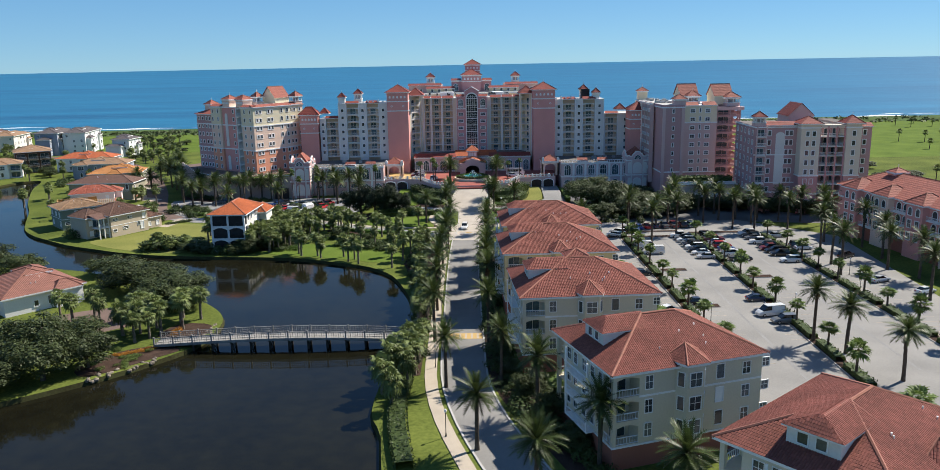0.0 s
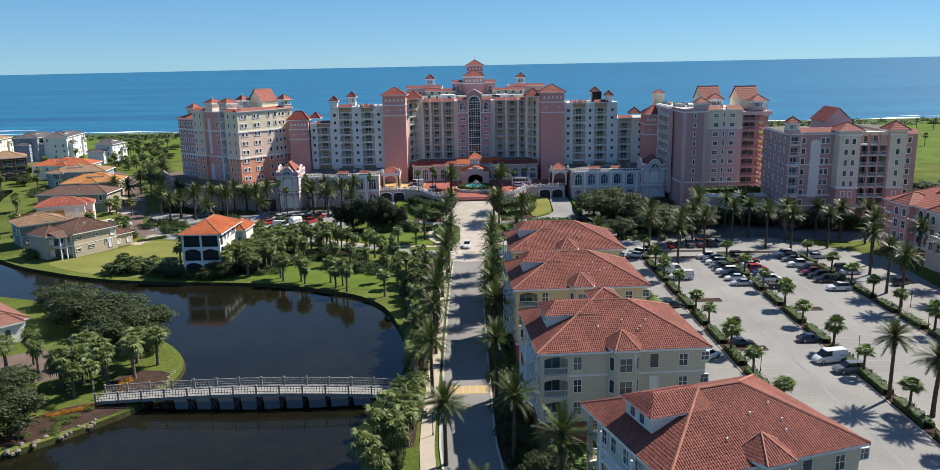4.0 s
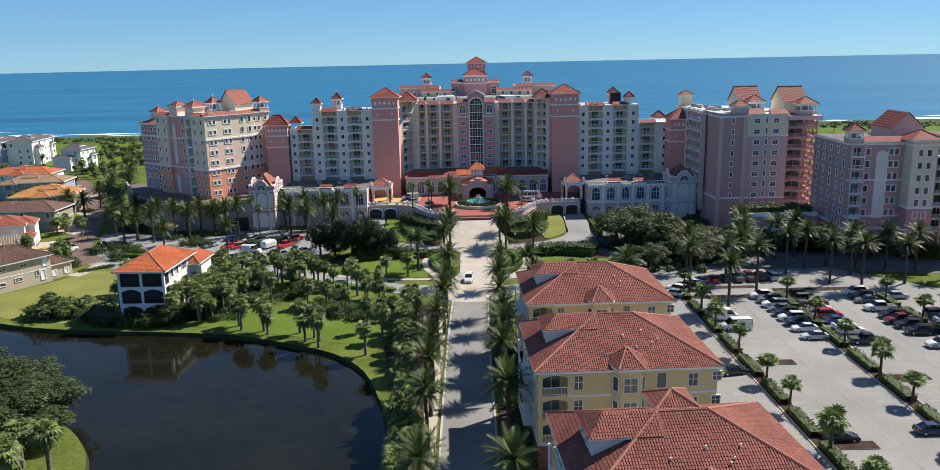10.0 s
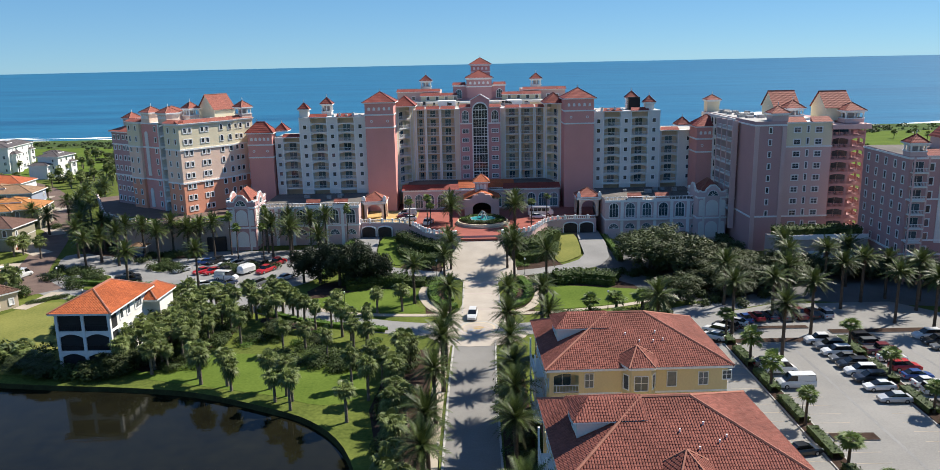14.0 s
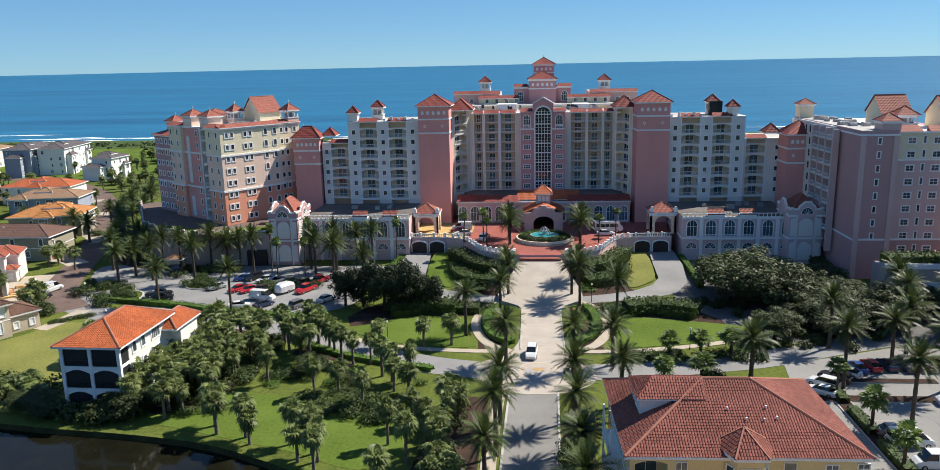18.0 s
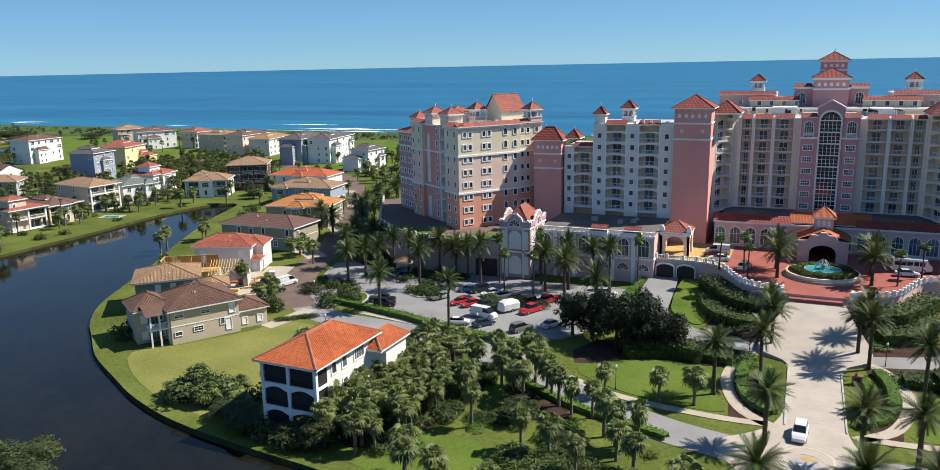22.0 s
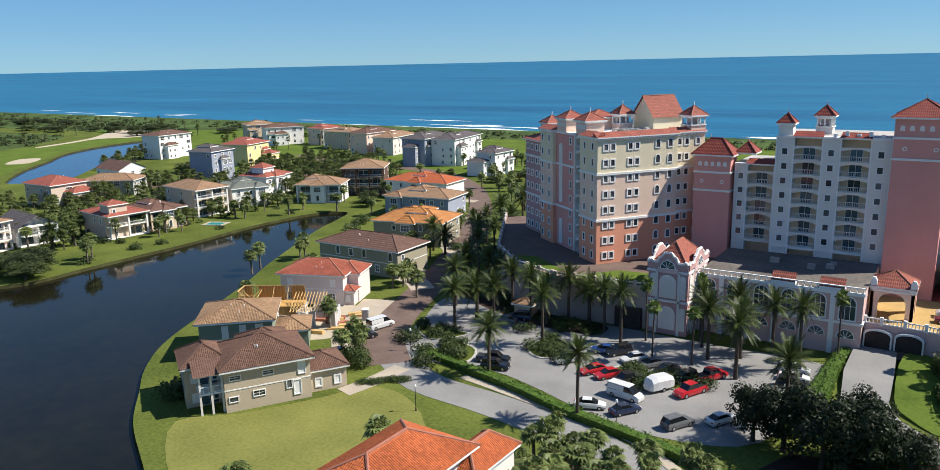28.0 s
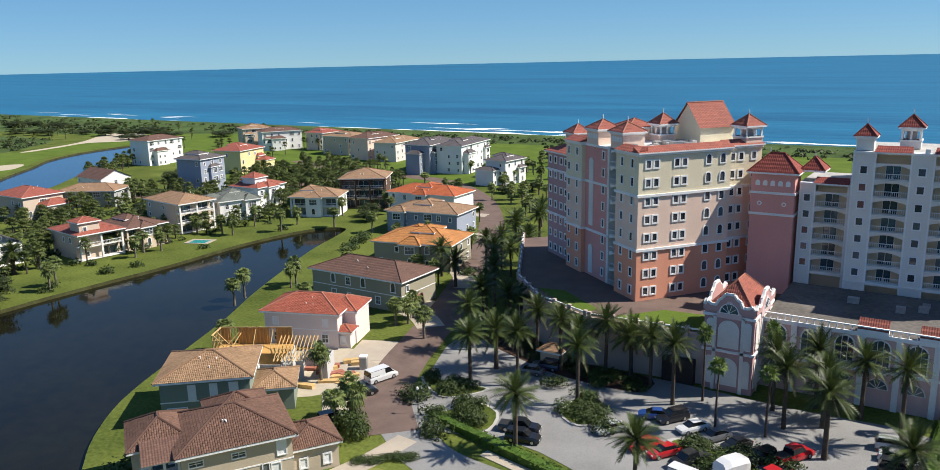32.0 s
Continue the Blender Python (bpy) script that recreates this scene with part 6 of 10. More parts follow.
# ---------- the eight-storey building beyond the parking lot ----------
def tower_east():
    T = thing("apartment_building", pose(110, 250, 0), "eight-storey lilac and cream apartment building with hip roofs", "apartment building")
    F = face_at(88, 247, 0, -4)
    fh = 3.05
    zs = [3.6 + fh * i for i in range(8)]
    body(T, "wall", F, 4.8, 3, 0, 18, 26, 28.0, "dusty", (6.4, 27.6), "roofmem")
    for x0, x1 in ((18, 23.9), (32, 36.6)):
        body(T, "wall", F, x0, -1, 12.4, x1, 24, 28.6, "stone", (27.6,), "roofmem")
        body(T, "base_wall", F, x0, -1.1, 0, x1, 24, 12.4, "rose", (6.4, 12.3))
    body(T, "wall", F, 23.9, 4.6, 0, 32, 24, 28.0, "dusty", (), "roofmem")
    body(T, "wall", F, 36.6, 2, 0, 41, 24, 27.4, "dusty", (6.4,), "roofmem")
    wm = window_mesh(0.95, 1.5, False, "glass", 0)
    windows(T, F @ pose(4.8, 26, 0, 0, 0, -90), [3, 7.5, 12, 16.5, 20.5], zs[1:], wm)
    windows(T, F @ pose(0, -1, 0), [20.0, 22.0, 34.3], zs[2:], wm)
    windows(T, F @ pose(0, 3, 0), [14.9], zs[1:], wm)
    for z in (9.6, 18.7):
        b = MB()
        b.box(4.6, 2.8, z - 0.18, 17.98, 3.0, z + 0.18, M["trim"])
        put("string_course", b, F, T)
    windows(T, F @ pose(0, 3, 0), [9.4, 16.2], zs[1:], wm)
    windows(T, F @ pose(0, 2, 0), [38.8], zs[1:], wm)
    b = MB()
    b.upright([(x + 11.4, z) for x, z in arch(2.8, 9, 26, 1.0)], 2.86, 2.98, M["pale"])
    put("wall_panel", b, F, T)
    for i in range(7):
        z = 6.4 + fh * i
        for x in (25.3, 27.95, 30.6):
            balcony(T, 2.65, 4.8, F @ pose(x, -0.2, z))
            put("glazed_door", glazing_mesh(1.9, 2.1), F @ pose(x, 4.58, z + 0.02), T)
            if i in (1, 6):
                put("arch_head", header_mesh(2.4, 0.9, 0.6, 0.5, "rose"), F @ pose(x, -0.2, z + fh), T)
        balcony(T, 3.0, 2.0, F @ pose(6.5, 1.2, z))
        put("glazed_door", glazing_mesh(2.3, 2.1), F @ pose(6.5, 2.97, z + 0.02), T)
    for x in (24.1, 26.6, 29.3, 31.8):
        b = MB()
        b.box(x - 0.24, -0.35, 0, x + 0.24, 0.1, 28, M["rose"])
        put("balcony_pier", b, F, T)
    for x in (5.0, 8.0):
        b = MB()
        b.cyl(x, 1.3, 0, 28, 0.22, 0.22, M["palepink"], 8)
        put("balcony_column", b, F, T)
    b = MB()
    b.box(23.9, -0.3, 27.4, 32, 2, 28.4, M["stone"])
    put("balcony_beam", b, F, T)
    for x0 in (18.8, 32.7):
        b = MB()
        b.upright([(x + x0, z) for x, z in arch(3.4, 0.2, 4.6, 0.6)], -1.3, -1.1, M["white"])
        put("blind_door", b, F, T)
    hip_part(T, "roof", F, 17.2, -1.8, 24.7, 6.0, 28.9, 2.2, "tile_h", True)
    hip_part(T, "roof", F, 31.2, -1.8, 37.4, 5.0, 28.9, 2.4, "tile_h", True)
    turret(T, F, 6.4, 4.8, 28.0, 3.4, 2.6, 1.8, "palepink", "tile_h")
    parapet_roof(T, F @ pose(8.4, 3, 0), 0, 9.2, 28.2, "tile_h", 2.2, 1.2)
    parapet_roof(T, F @ pose(36.7, 2, 0), 0, 4.3, 27.6, "tile_h", 2.2, 1.2)
    b = MB()
    b.box(17, 9, 28, 25, 20, 31, M["palepink"])
    b.upright([(17, 31), (25, 31), (21, 34.6)], 9, 20, M["palepink"])
    put("gable_house", b, F, T)
    b = MB()
    b.slope([(16.6, 8.6, 30.7), (16.6, 20.4, 30.7), (21, 20.4, 34.8), (21, 8.6, 34.8)][::-1], M["tile_h"])
    b.slope([(25.4, 8.6, 30.7), (25.4, 20.4, 30.7), (21, 20.4, 34.8), (21, 8.6, 34.8)], M["tile_h"])
    put("gable_roof", b, F, T)


tower_east()
b = MB()
b.box(70, 262, 0, 92, 268, 7.5, M["podium"])
b.box(70, 261.8, 7.2, 92, 262.2, 8.3, M["trim"])
for x in (73, 78, 83, 88):
    b.box(x, 261.85, 0.2, x + 3.6, 262, 4.4, M["white"])
tagged(put("garage_podium", b, I4), "low garage wall with white doors", "garage", kind="structure")


# ---------- the row of condominium blocks ----------
def condo(x, y, deg, wall, W=22.0, D=17.2):
    T = thing("condominium_block", pose(x, y, 0, 0, 0, deg) @ pose(W / 2, D / 2, 0), "four-storey cream condominium block with terracotta hip roof", "apartment building", "condominium blocks along the boulevard")
    F = face_at(x, y, 0, deg)
    E, fh, g = 12.8, 3.15, 3.2
    L, ld = 3.6, 2.4
    plan = [(L, 0), (W, 0), (W, D), (L, D), (L, D - ld), (0, D - ld), (0, ld), (L, ld)]
    b = MB()
    b.prism(plan, g, E, M[wall])
    put("wall", b, F, T)
    b = MB()
    b.prism([(0, 0), (W, 0), (W, D), (0, D)], 0, g - 0.2, M["brickred"])
    put("base_wall", b, F, T)
    b = MB()
    b.prism([(-0.12, -0.12), (W + 0.12, -0.12), (W + 0.12, D + 0.12), (-0.12, D + 0.12)], g - 0.2, g, M["trim"])
    put("string_course", b, F, T)
    for q in ((-0.05, ld, 0, D - ld), (L, -0.06, W, 0)):
        b = MB()
        b.box(q[0], q[1], g + 2 * fh - 0.12, q[2], q[3], g + 2 * fh + 0.12, M["trim"])
        put("string_course", b, F, T)
    for i in range(3):
        z = g + fh * i
        for c, yy in ((0, 0), (1, D - ld)):
            b = MB()
            b.box(0, yy, z - 0.02, L, yy + ld, z + 0.12, M[wall])
            b.box(-0.02, yy - 0.02 if not c else yy + ld - 0.5, z, 0.5, yy + 0.5 if not c else yy + ld + 0.02, z + fh, M[wall])
            railing(b, 0.5, L, yy + 0.1 if not c else yy + ld - 0.1, z + 0.12)
            put("loggia_floor", b, F, T)
        put("arch_head", header_mesh(3.1, 0.8, 0.35, 0.4, wall), F @ pose(2.05, 0.02, z + fh), T)
        put("arch_head", header_mesh(1.9, 0.8, 0.35, 0.4, wall), F @ pose(0.02, 0.5 + 0.95, z + fh, 0, 0, -90), T)
        put("glazed_door", glazing_mesh(2.2, 2.1), F @ pose(1.9, ld, z + 0.12), T)
        # railing on the road side
        b = MB()
        railing(b, 0, ld - 0.5, 0.1, z + 0.12)
        put("loggia_railing", b, F @ pose(0, ld, 0, 0, 0, -90), T)
        big, mid, small = window_mesh(1.1, 1.6, False, "glass", 1, t=0.09), window_mesh(1.0, 1.75, False, "glass", 1, t=0.09), window_mesh(1.0, 1.1, False, "glass", 1, t=0.09)
        put("window", mid, F @ pose(4.9, 0, z + 0.85), T)
        put("window", window_mesh(1.1, 1.9, False, "shutter" if i == 1 else "glass", 0, t=0.09), F @ pose(15.1, 0, z + 0.75), T)
        put("window", big, F @ pose(19.0, 0, z + 0.85), T)
        put("window", small, F @ pose(21.9, 0, z + 1.5), T)
        S = F @ pose(W, 0, 0, 0, 0, 90)
        for xx in (2.5, 6.5, 11, 15):
            put("window", big, S @ pose(xx, 0, z + 0.85), T)
        R = F @ pose(0, D, 0, 0, 0, -90)
        for xx in (4.2, 6.2, 8.8, 11.2, 13.4):
            put("window", big, R @ pose(xx, 0, z + 0.85), T)
    # road-side balconies
    for i in range(3):
        b = MB()
        z = g + fh * i
        b.box(5.5, -1.3, z - 0.05, 12, 0, z + 0.1, M["trim"])
        railing(b, 5.5, 12, -1.2, z + 0.1)
        for xx in (5.6, 11.9):
            b.box(xx - 0.12, -1.3, z, xx + 0.12, -1.1, z + fh, M["trim"])
        put("balcony", b, F @ pose(0, D, 0, 0, 0, -90), T)
    # polygonal bay with its own small roof
    bx = W * 0.5
    hexa = [(bx - 2.1, 0), (bx - 1.2, -1.3), (bx + 1.2, -1.3), (bx + 2.1, 0)]
    b = MB()
    b.prism(hexa, g, E + 0.4, M[wall])
    put("bay", b, F, T)
    for i in range(3):
        z = g + fh * i + 0.8
        put("window", window_mesh(1.6, 1.8, False, "glass", 1, t=0.09), F @ pose(bx, -1.3, z), T)
        for s, px, dg in ((1, bx + 1.65, 55.3), (-1, bx - 1.65, -55.3)):
            put("window", window_mesh(0.8, 1.8, False, "glass", 0, t=0.09), F @ pose(px, -0.65, z, 0, 0, dg), T)
    b = MB()
    rim = [(bx - 2.9, 1.6, E + 0.6), (bx - 1.6, -1.8, E + 0.6), (bx + 1.6, -1.8, E + 0.6), (bx + 2.9, 1.6, E + 0.6)]
    ap = (bx, 1.4, E + 2.3)
    for p, q in zip(rim, rim[1:]):
        b.slope([p, q, ap], M["tile"])
    for p in rim:
        b.bar(p, ap, 0.13, M["ridge"])
    b.prism([(p[0], p[1]) for p in rim], E + 0.3, E + 0.595, M["trim"])
    tiled(put("bay_roof", b, F, T), b, F, "tile")
    # roof
    hip_part(T, "roof", F, -0.6, -0.6, W + 0.6, D + 0.6, E + 0.15, 4.1, "tile", near=True)
    b = MB()
    b.box(-0.62, -0.62, E - 0.12, W + 0.62, D + 0.62, E + 0.14, M["trim"])
    put("eave_board", b, F, T)
    # dormer facing the road
    b = MB()
    b.box(1.8, 6.2, E + 0.6, 7.4, 11.4, E + 3.1, M["pale"])
    put("dormer", b, F, T)
    b = MB()
    b.slope([(1.4, 5.8, E + 3.1), (8.6, 5.8, E + 3.1), (8.6, 8.8, E + 4.45), (3.4, 8.8, E + 4.45)], M["tile"])
    b.slope([(8.6, 11.8, E + 3.1), (1.4, 11.8, E + 3.1), (3.4, 8.8, E + 4.45), (8.6, 8.8, E + 4.45)], M["tile"])
    b.slope([(1.4, 11.8, E + 3.1), (1.4, 5.8, E + 3.1), (3.4, 8.8, E + 4.45)], M["tile"])
    b.box(1.4, 5.8, E + 2.95, 8.6, 11.8, E + 3.09, M["trim"])
    tiled(put("dormer_roof", b, F, T), b, F, "tile")
    for xx in (1.6, 3.4):
        put("window", window_mesh(1.0, 1.1, False, "glass", 0, t=0.09), F @ pose(1.8, 11.4, 0, 0, 0, -90) @ pose(xx, 0, E + 1.6), T)
    # stair roof at the back and plumbing vents
    if 100 < y < 130:
        hip_part(T, "stair_roof", F, 8.6, D / 2 + 0.6, 13.0, D / 2 + 5.0, E + 4.0, 1.1, "tile", near=True)
        body(T, "stair_wall", F, 9.0, D / 2 + 1.0, E + 1, 12.6, D / 2 + 4.6, E + 3.9, wall)
    rv = random.Random(int(y))
    vm = cached(("vent_pipe",), vent_pipe)
    for i in range(5):
        xx, yy = rv.uniform(7.5, 16), rv.uniform(2, 6)
        put("vent_pipe", vm, F @ pose(xx, yy, E + 0.15 + 4.1 * (yy + 0.6) / (D / 2 + 0.6)), T)
    return T


def vent_pipe():
    b = MB()
    b.cyl(0, 0, -0.1, 0.3, 0.07, 0.07, M["trim"], 7)
    b.cyl(0, 0, 0.26, 0.34, 0.1, 0.1, M["trim"], 7)
    return b


condo(7.9, 173.5, 1.2, "condo2")
condo(6.9, 147.2, 2, "condo2")
condo(8.3, 118.2, 3.5, "condo")
condo(17.0, 86.6, 17.5, "condo", 21.4, 16.6)
condo(35.8, 57.4, 40, "condo")


# ---------- houses ----------
def house(a, c, d, floors, wall, roof, label, fh=3.1, roofh=2.6, deck=False, garage=None, name="house", wing_=None, near=False, win="glass", gable=False, shutters=False, bay=True, trimmed=False, spots=None):
    """A house whose front runs from a to c (left to right), d deep. deck: stacked verandas on the front."""
    w = math.hypot(c[0] - a[0], c[1] - a[1])
    deg = math.degrees(math.atan2(c[1] - a[1], c[0] - a[0]))
    F = face_at(a[0], a[1], 0, deg)
    T = thing(name, F @ pose(w / 2, d / 2, 0), label, "house")
    E = floors * fh + 0.4
    rec = 2.6 if deck else 0
    rr = random.Random(int(a[0] * 7 + a[1]))
    b = MB()
    b.prism([(0, rec), (w, rec), (w, d), (0, d)], 0, E, M[wall])
    put("wall", b, F, T)
    if trimmed:
        for k in range(1, floors):
            b = MB()
            b.box(-0.05, rec - 0.05, k * fh + 0.25, w + 0.05, d + 0.05, k * fh + 0.42, M["trim"])
            put("string_course", b, F, T)
    gl = win
    wm1, wm2 = window_mesh(1.1, 1.5, False, gl, 1), window_mesh(0.8, 1.2, False, "shutter" if shutters else gl, 0)
    wm3, wm4 = window_mesh(2.4, 1.7, False, gl, 2), window_mesh(1.0, 1.9, True, gl, 1)
    if deck:
        n = max(2, int(w / 4.5))
        post = M[wall] if wall in ("white", "beige", "cream", "brownw") else M["pale"]
        for k in range(floors):
            z = k * fh + 0.3
            b = MB()
            b.box(0, 0, z - 0.15, w, rec, z + 0.05, post)
            if k:
                railing(b, 0, w, 0.12, z + 0.05, 1.0, 0.4)
            put("veranda_floor", b, F, T)
            for i in range(n + 1):
                b = MB()
                x = (w - 0.5) * i / n
                b.box(x, 0.0, z + 0.05, x + 0.5, 0.5, z + fh - 0.15, post)
                put("veranda_post", b, F, T)
            for i in range(n):
                put("glazed_door", glazing_mesh(round(w / n * 0.7, 1), 2.2), F @ pose(w * (i + 0.5) / n, rec, z + 0.05), T)
                if k < floors - 1 and floors > 2:
                    put("veranda_arch", header_mesh(round(w / n - 0.5, 2), 0.7, 0.5, 0.3, "white" if wall == "white" else "beige"), F @ pose(w * (i + 0.5) / n, 0.1, z + fh - 0.15), T)
        b = MB()
        b.box(0, 0, E - 0.5, w, rec, E, post)
        put("veranda_beam", b, F, T)
    elif spots:
        for x, z, ww, hh, g in spots:
            put("window", window_mesh(ww, hh, False, g, 1 if ww > 1.2 else 0, t=0.12), F @ pose(x, 0, z), T)
    else:
        n = max(2, int(w / 3.8))
        for k in range(floors):
            for i in range(n):
                if rr.random() < 0.75:
                    put("window", rr.choice((wm1, wm1, wm2, wm3, wm4) if not shutters else (wm1, wm2)), F @ pose(w * (i + 0.5) / n + rr.uniform(-0.3, 0.3), 0, k * fh + 1.1), T)
    n = max(2, int((d - rec) / 3.8))
    for S, s0 in ((F @ pose(w, 0, 0, 0, 0, 90), rec), (F @ pose(0, d, 0, 0, 0, -90), 0)):
        for k in range(floors):
            for i in range(n):
                if rr.random() < 0.45:
                    put("window", rr.choice((wm1, wm2, wm2)), S @ pose(s0 + (d - rec) * (i + 0.5) / n + rr.uniform(-0.4, 0.4), 0, k * fh + 1.1), T)
    if gable:
        b = MB()
        m2 = w / 2
        b.upright([(0, E), (w, E), (m2, E + roofh)], rec, d, M[wall])
        b.slope([(-0.5, d + 0.5, E - 0.2), (-0.5, -0.4, E - 0.2), (m2, -0.4, E + roofh + 0.15), (m2, d + 0.5, E + roofh + 0.15)], M[roof])
        b.slope([(w + 0.5, -0.4, E - 0.2), (w + 0.5, d + 0.5, E - 0.2), (m2, d + 0.5, E + roofh + 0.15), (m2, -0.4, E + roofh + 0.15)], M[roof])
        put("roof", b, F, T)
    else:
        hip_part(T, "roof", F, -0.7, -0.7, w + 0.7, d + 0.7, E + 0.1, roofh, roof, near=near)
    if bay and not gable:
        # a shallow projecting bay with its own lower hip roof
        bw = min(5.2, w * 0.34)
        x0 = rr.choice((0.06 * w, 0.94 * w - bw, 0.5 * w - bw / 2))
        y0 = -1.1 if not deck else -0.7
        zt = E if floors < 3 else E - fh
        b = MB()
        b.prism([(x0, y0), (x0 + bw, y0), (x0 + bw, rec + 0.4), (x0, rec + 0.4)], 0, zt - 0.2, M[wall])
        put("bay_wall", b, F, T)
        hip_part(T, "bay_roof", F, x0 - 0.5, y0 - 0.5, x0 + bw + 0.5, rec + 3.2, zt - 0.1, min(roofh * 0.7, 1.7), roof, near=near)
        for k in range(floors if floors < 3 else floors - 1):
            put("window", wm3 if k else wm4, F @ pose(x0 + bw / 2, y0, k * fh + 1.0), T)
        # rear lookout or cross roof breaking the ridge
        lx, ly = w * rr.uniform(0.3, 0.6), d * 0.5
        s_ = rr.uniform(1.8, 2.8)
        b = MB()
        b.box(lx - s_, ly - s_, E + 0.3, lx + s_, ly + s_ + 2, E + roofh * 0.75, M[wall])
        put("lookout", b, F, T)
        hip_part(T, "lookout_roof", F, lx - s_ - 0.5, ly - s_ - 0.5, lx + s_ + 0.5, ly + s_ + 2.5, E + roofh * 0.75 + 0.05, 1.1, roof)
    vm = cached(("vent_pipe",), vent_pipe)
    for i in range(3):
        yy = rr.uniform(0.15, 0.35) * d
        put("vent_pipe", vm, F @ pose(rr.uniform(0.35, 0.65) * w, yy, E + 0.1 + roofh * min(1, (yy + 0.7) / (min(w, d) / 2 + 0.7))), T)
    for ww in (wing_ if isinstance(wing_, list) else [wing_] if wing_ else []):
        x0, y0, x1, y1, fl, rh = ww
        b = MB()
        b.prism([(x0, y0), (x1, y0), (x1, y1), (x0, y1)], 0, fl * fh, M[wall])
        put("side_wing", b, F, T)
        hip_part(T, "side_roof", F, x0 - 0.5, y0 - 0.5, x1 + 0.5, y1 + 0.5, fl * fh + 0.1, rh, roof, near=near)
        for k in range(int(fl)):
            for i in range(max(1, int((x1 - x0) / 3))):
                put("window", wm2, F @ pose(x0 + 1.5 + 3 * i, y0, k * fh + 0.9), T)
    if garage:
        S = F @ pose(w, 0, 0, 0, 0, 90)
        for i in range(garage):
            b = MB()
            b.box(0.9 + 3.6 * i, -0.08, 0.05, 3.8 + 3.6 * i, 0.02, 2.5, M["brickred"])
            put("garage_door", b, S, T)
    return T


def east(x, y, w, h, d, *rest, **kw):
    """A house by its near corner: w is the length of the side that faces east, at heading h."""
    a = math.radians(h)
    return house((x, y), (x + w * math.cos(a), y + w * math.sin(a)), d, *rest, **kw)


LH = house((-108.6, 228.1), (-101.9, 238.9), 11.5, 2, "taupe", "tile_b", "two-storey taupe house with brown hip roof, balcony and side garage", 3.1, 2.8, wing_=[(12.7, 1.5, 18.7, 8.5, 1.15, 1.5), (-5.2, 4.4, 1.5, 12.5, 2.05, 2.2), (4.2, 7.5, 11.5, 14.5, 2.1, 2.0)], shutters=True, bay=False, trimmed=True, near=True, spots=[(1.6, 5.0, 1.5, 0.6, "glass"), (6.4, 5.0, 1.5, 0.6, "glass"), (1.2, 1.6, 1.2, 0.7, "glass"), (4.9, 1.9, 1.6, 0.8, "glass"), (10.6, 1.0, 1.0, 2.2, "shutter"), (11.4, 4.2, 1.0, 2.1, "shutter"), (9.4, 2.2, 0.7, 1.2, "glass")])
F = face_at(-108.6, 228.1, 0, math.degrees(math.atan2(10.8, 6.7)))
b = MB()
b.box(-3.6, 0.6, 3.1, 0, 4.4, 3.35, M["trim"])
put("balcony_floor", b, F, LH)
b = MB()
railing(b, -3.6, 0, 0.75, 3.35)
put("balcony_railing", b, F, LH)
for x in (-3.5, -1.9, -0.35):
    b = MB()
    b.box(x, 0.65, 0, x + 0.3, 0.95, 6.2, M["pale"])
    put("balcony_post", b, F, LH)
put("balcony_door", glazing_mesh(2.6, 2.3), F @ pose(-1.8, 4.38, 3.4), LH)
put("balcony_door", glazing_mesh(2.6, 2.3), F @ pose(-1.8, 4.38, 0.2), LH)
b = MB()
b.slope([(-4.2, 0.1, 6.25), (0.2, 0.1, 6.25), (0.2, 4.6, 7.3), (-4.2, 4.6, 7.3)], M["tile_b"])
b.box(-4.1, 0.3, 6.05, 0, 4.4, 6.22, M["trim"])
put("balcony_roof", b, F, LH)
house((-129.5, 239.8), (-120.3, 248.2), 11.5, 2, "sage", "tile_t", "two-storey sage green house with tan tile roof", 3.1, 2.2, wing_=(12.4, 2, 18.4, 9, 1.15, 1.4), shutters=True, bay=False, trimmed=True, near=True, spots=[(4.4, 3.7, 0.9, 2.1, "shutter"), (7.4, 3.9, 0.9, 1.9, "shutter"), (10.2, 3.9, 1.1, 1.9, "shutter"), (2.2, 1.6, 2.6, 0.9, "glass"), (6.0, 1.4, 0.8, 0.6, "glass"), (10.4, 1.6, 1.2, 0.7, "glass")])
house((-141.8, 270.2), (-128.6, 275.3), 9.5, 2, "blush", "tile_r", "two-storey pale pink house with red hip roof", 3.1, 2.3, garage=2, wing_=[(10.5, 3.2, 16.4, 10.2, 2, 1.7), (13.4, 0.6, 16.2, 3.2, 1, 0.9)], bay=False, trimmed=True, near=True, shutters=True)
house((-155.7, 296.4), (-131.2, 296.9), 12, 2, "khaki", "tile_b", "two-storey olive grey house with brown hip roof", 3.1, 2.4, garage=2, bay=False, trimmed=True)
house((-160.7, 323), (-140.5, 327.5), 14, 2, "khaki", "tile_a", "two-storey house with bright amber tile roof", 3.1, 2.6, wing_=(3, 6, 12, 16, 2.3, 1.8))
house((-184.6, 357), (-161, 360.2), 13, 2, "bluegrey", "tile_t", "two-storey grey house with tan hip roof", 3.1, 2.2)
house((-205.9, 383.5), (-179.4, 385.3), 13, 2, "white", "tile_o", "two-storey white house with orange-red roof", 3.1, 2.4)
house((-223, 378), (-209.5, 386), 15, 3, "brownw", "tile_t", "tall dark brown timber house with stacked verandas", 3.4, 2.8, True, bay=False)
east(-196.5, 447, 14, 86, 10, 3, "white", "tile_g", "white three-storey beach house with grey roof", 3.2, 2.0, wing_=(-4.5, 3, 0.5, 12, 2, 1.2))
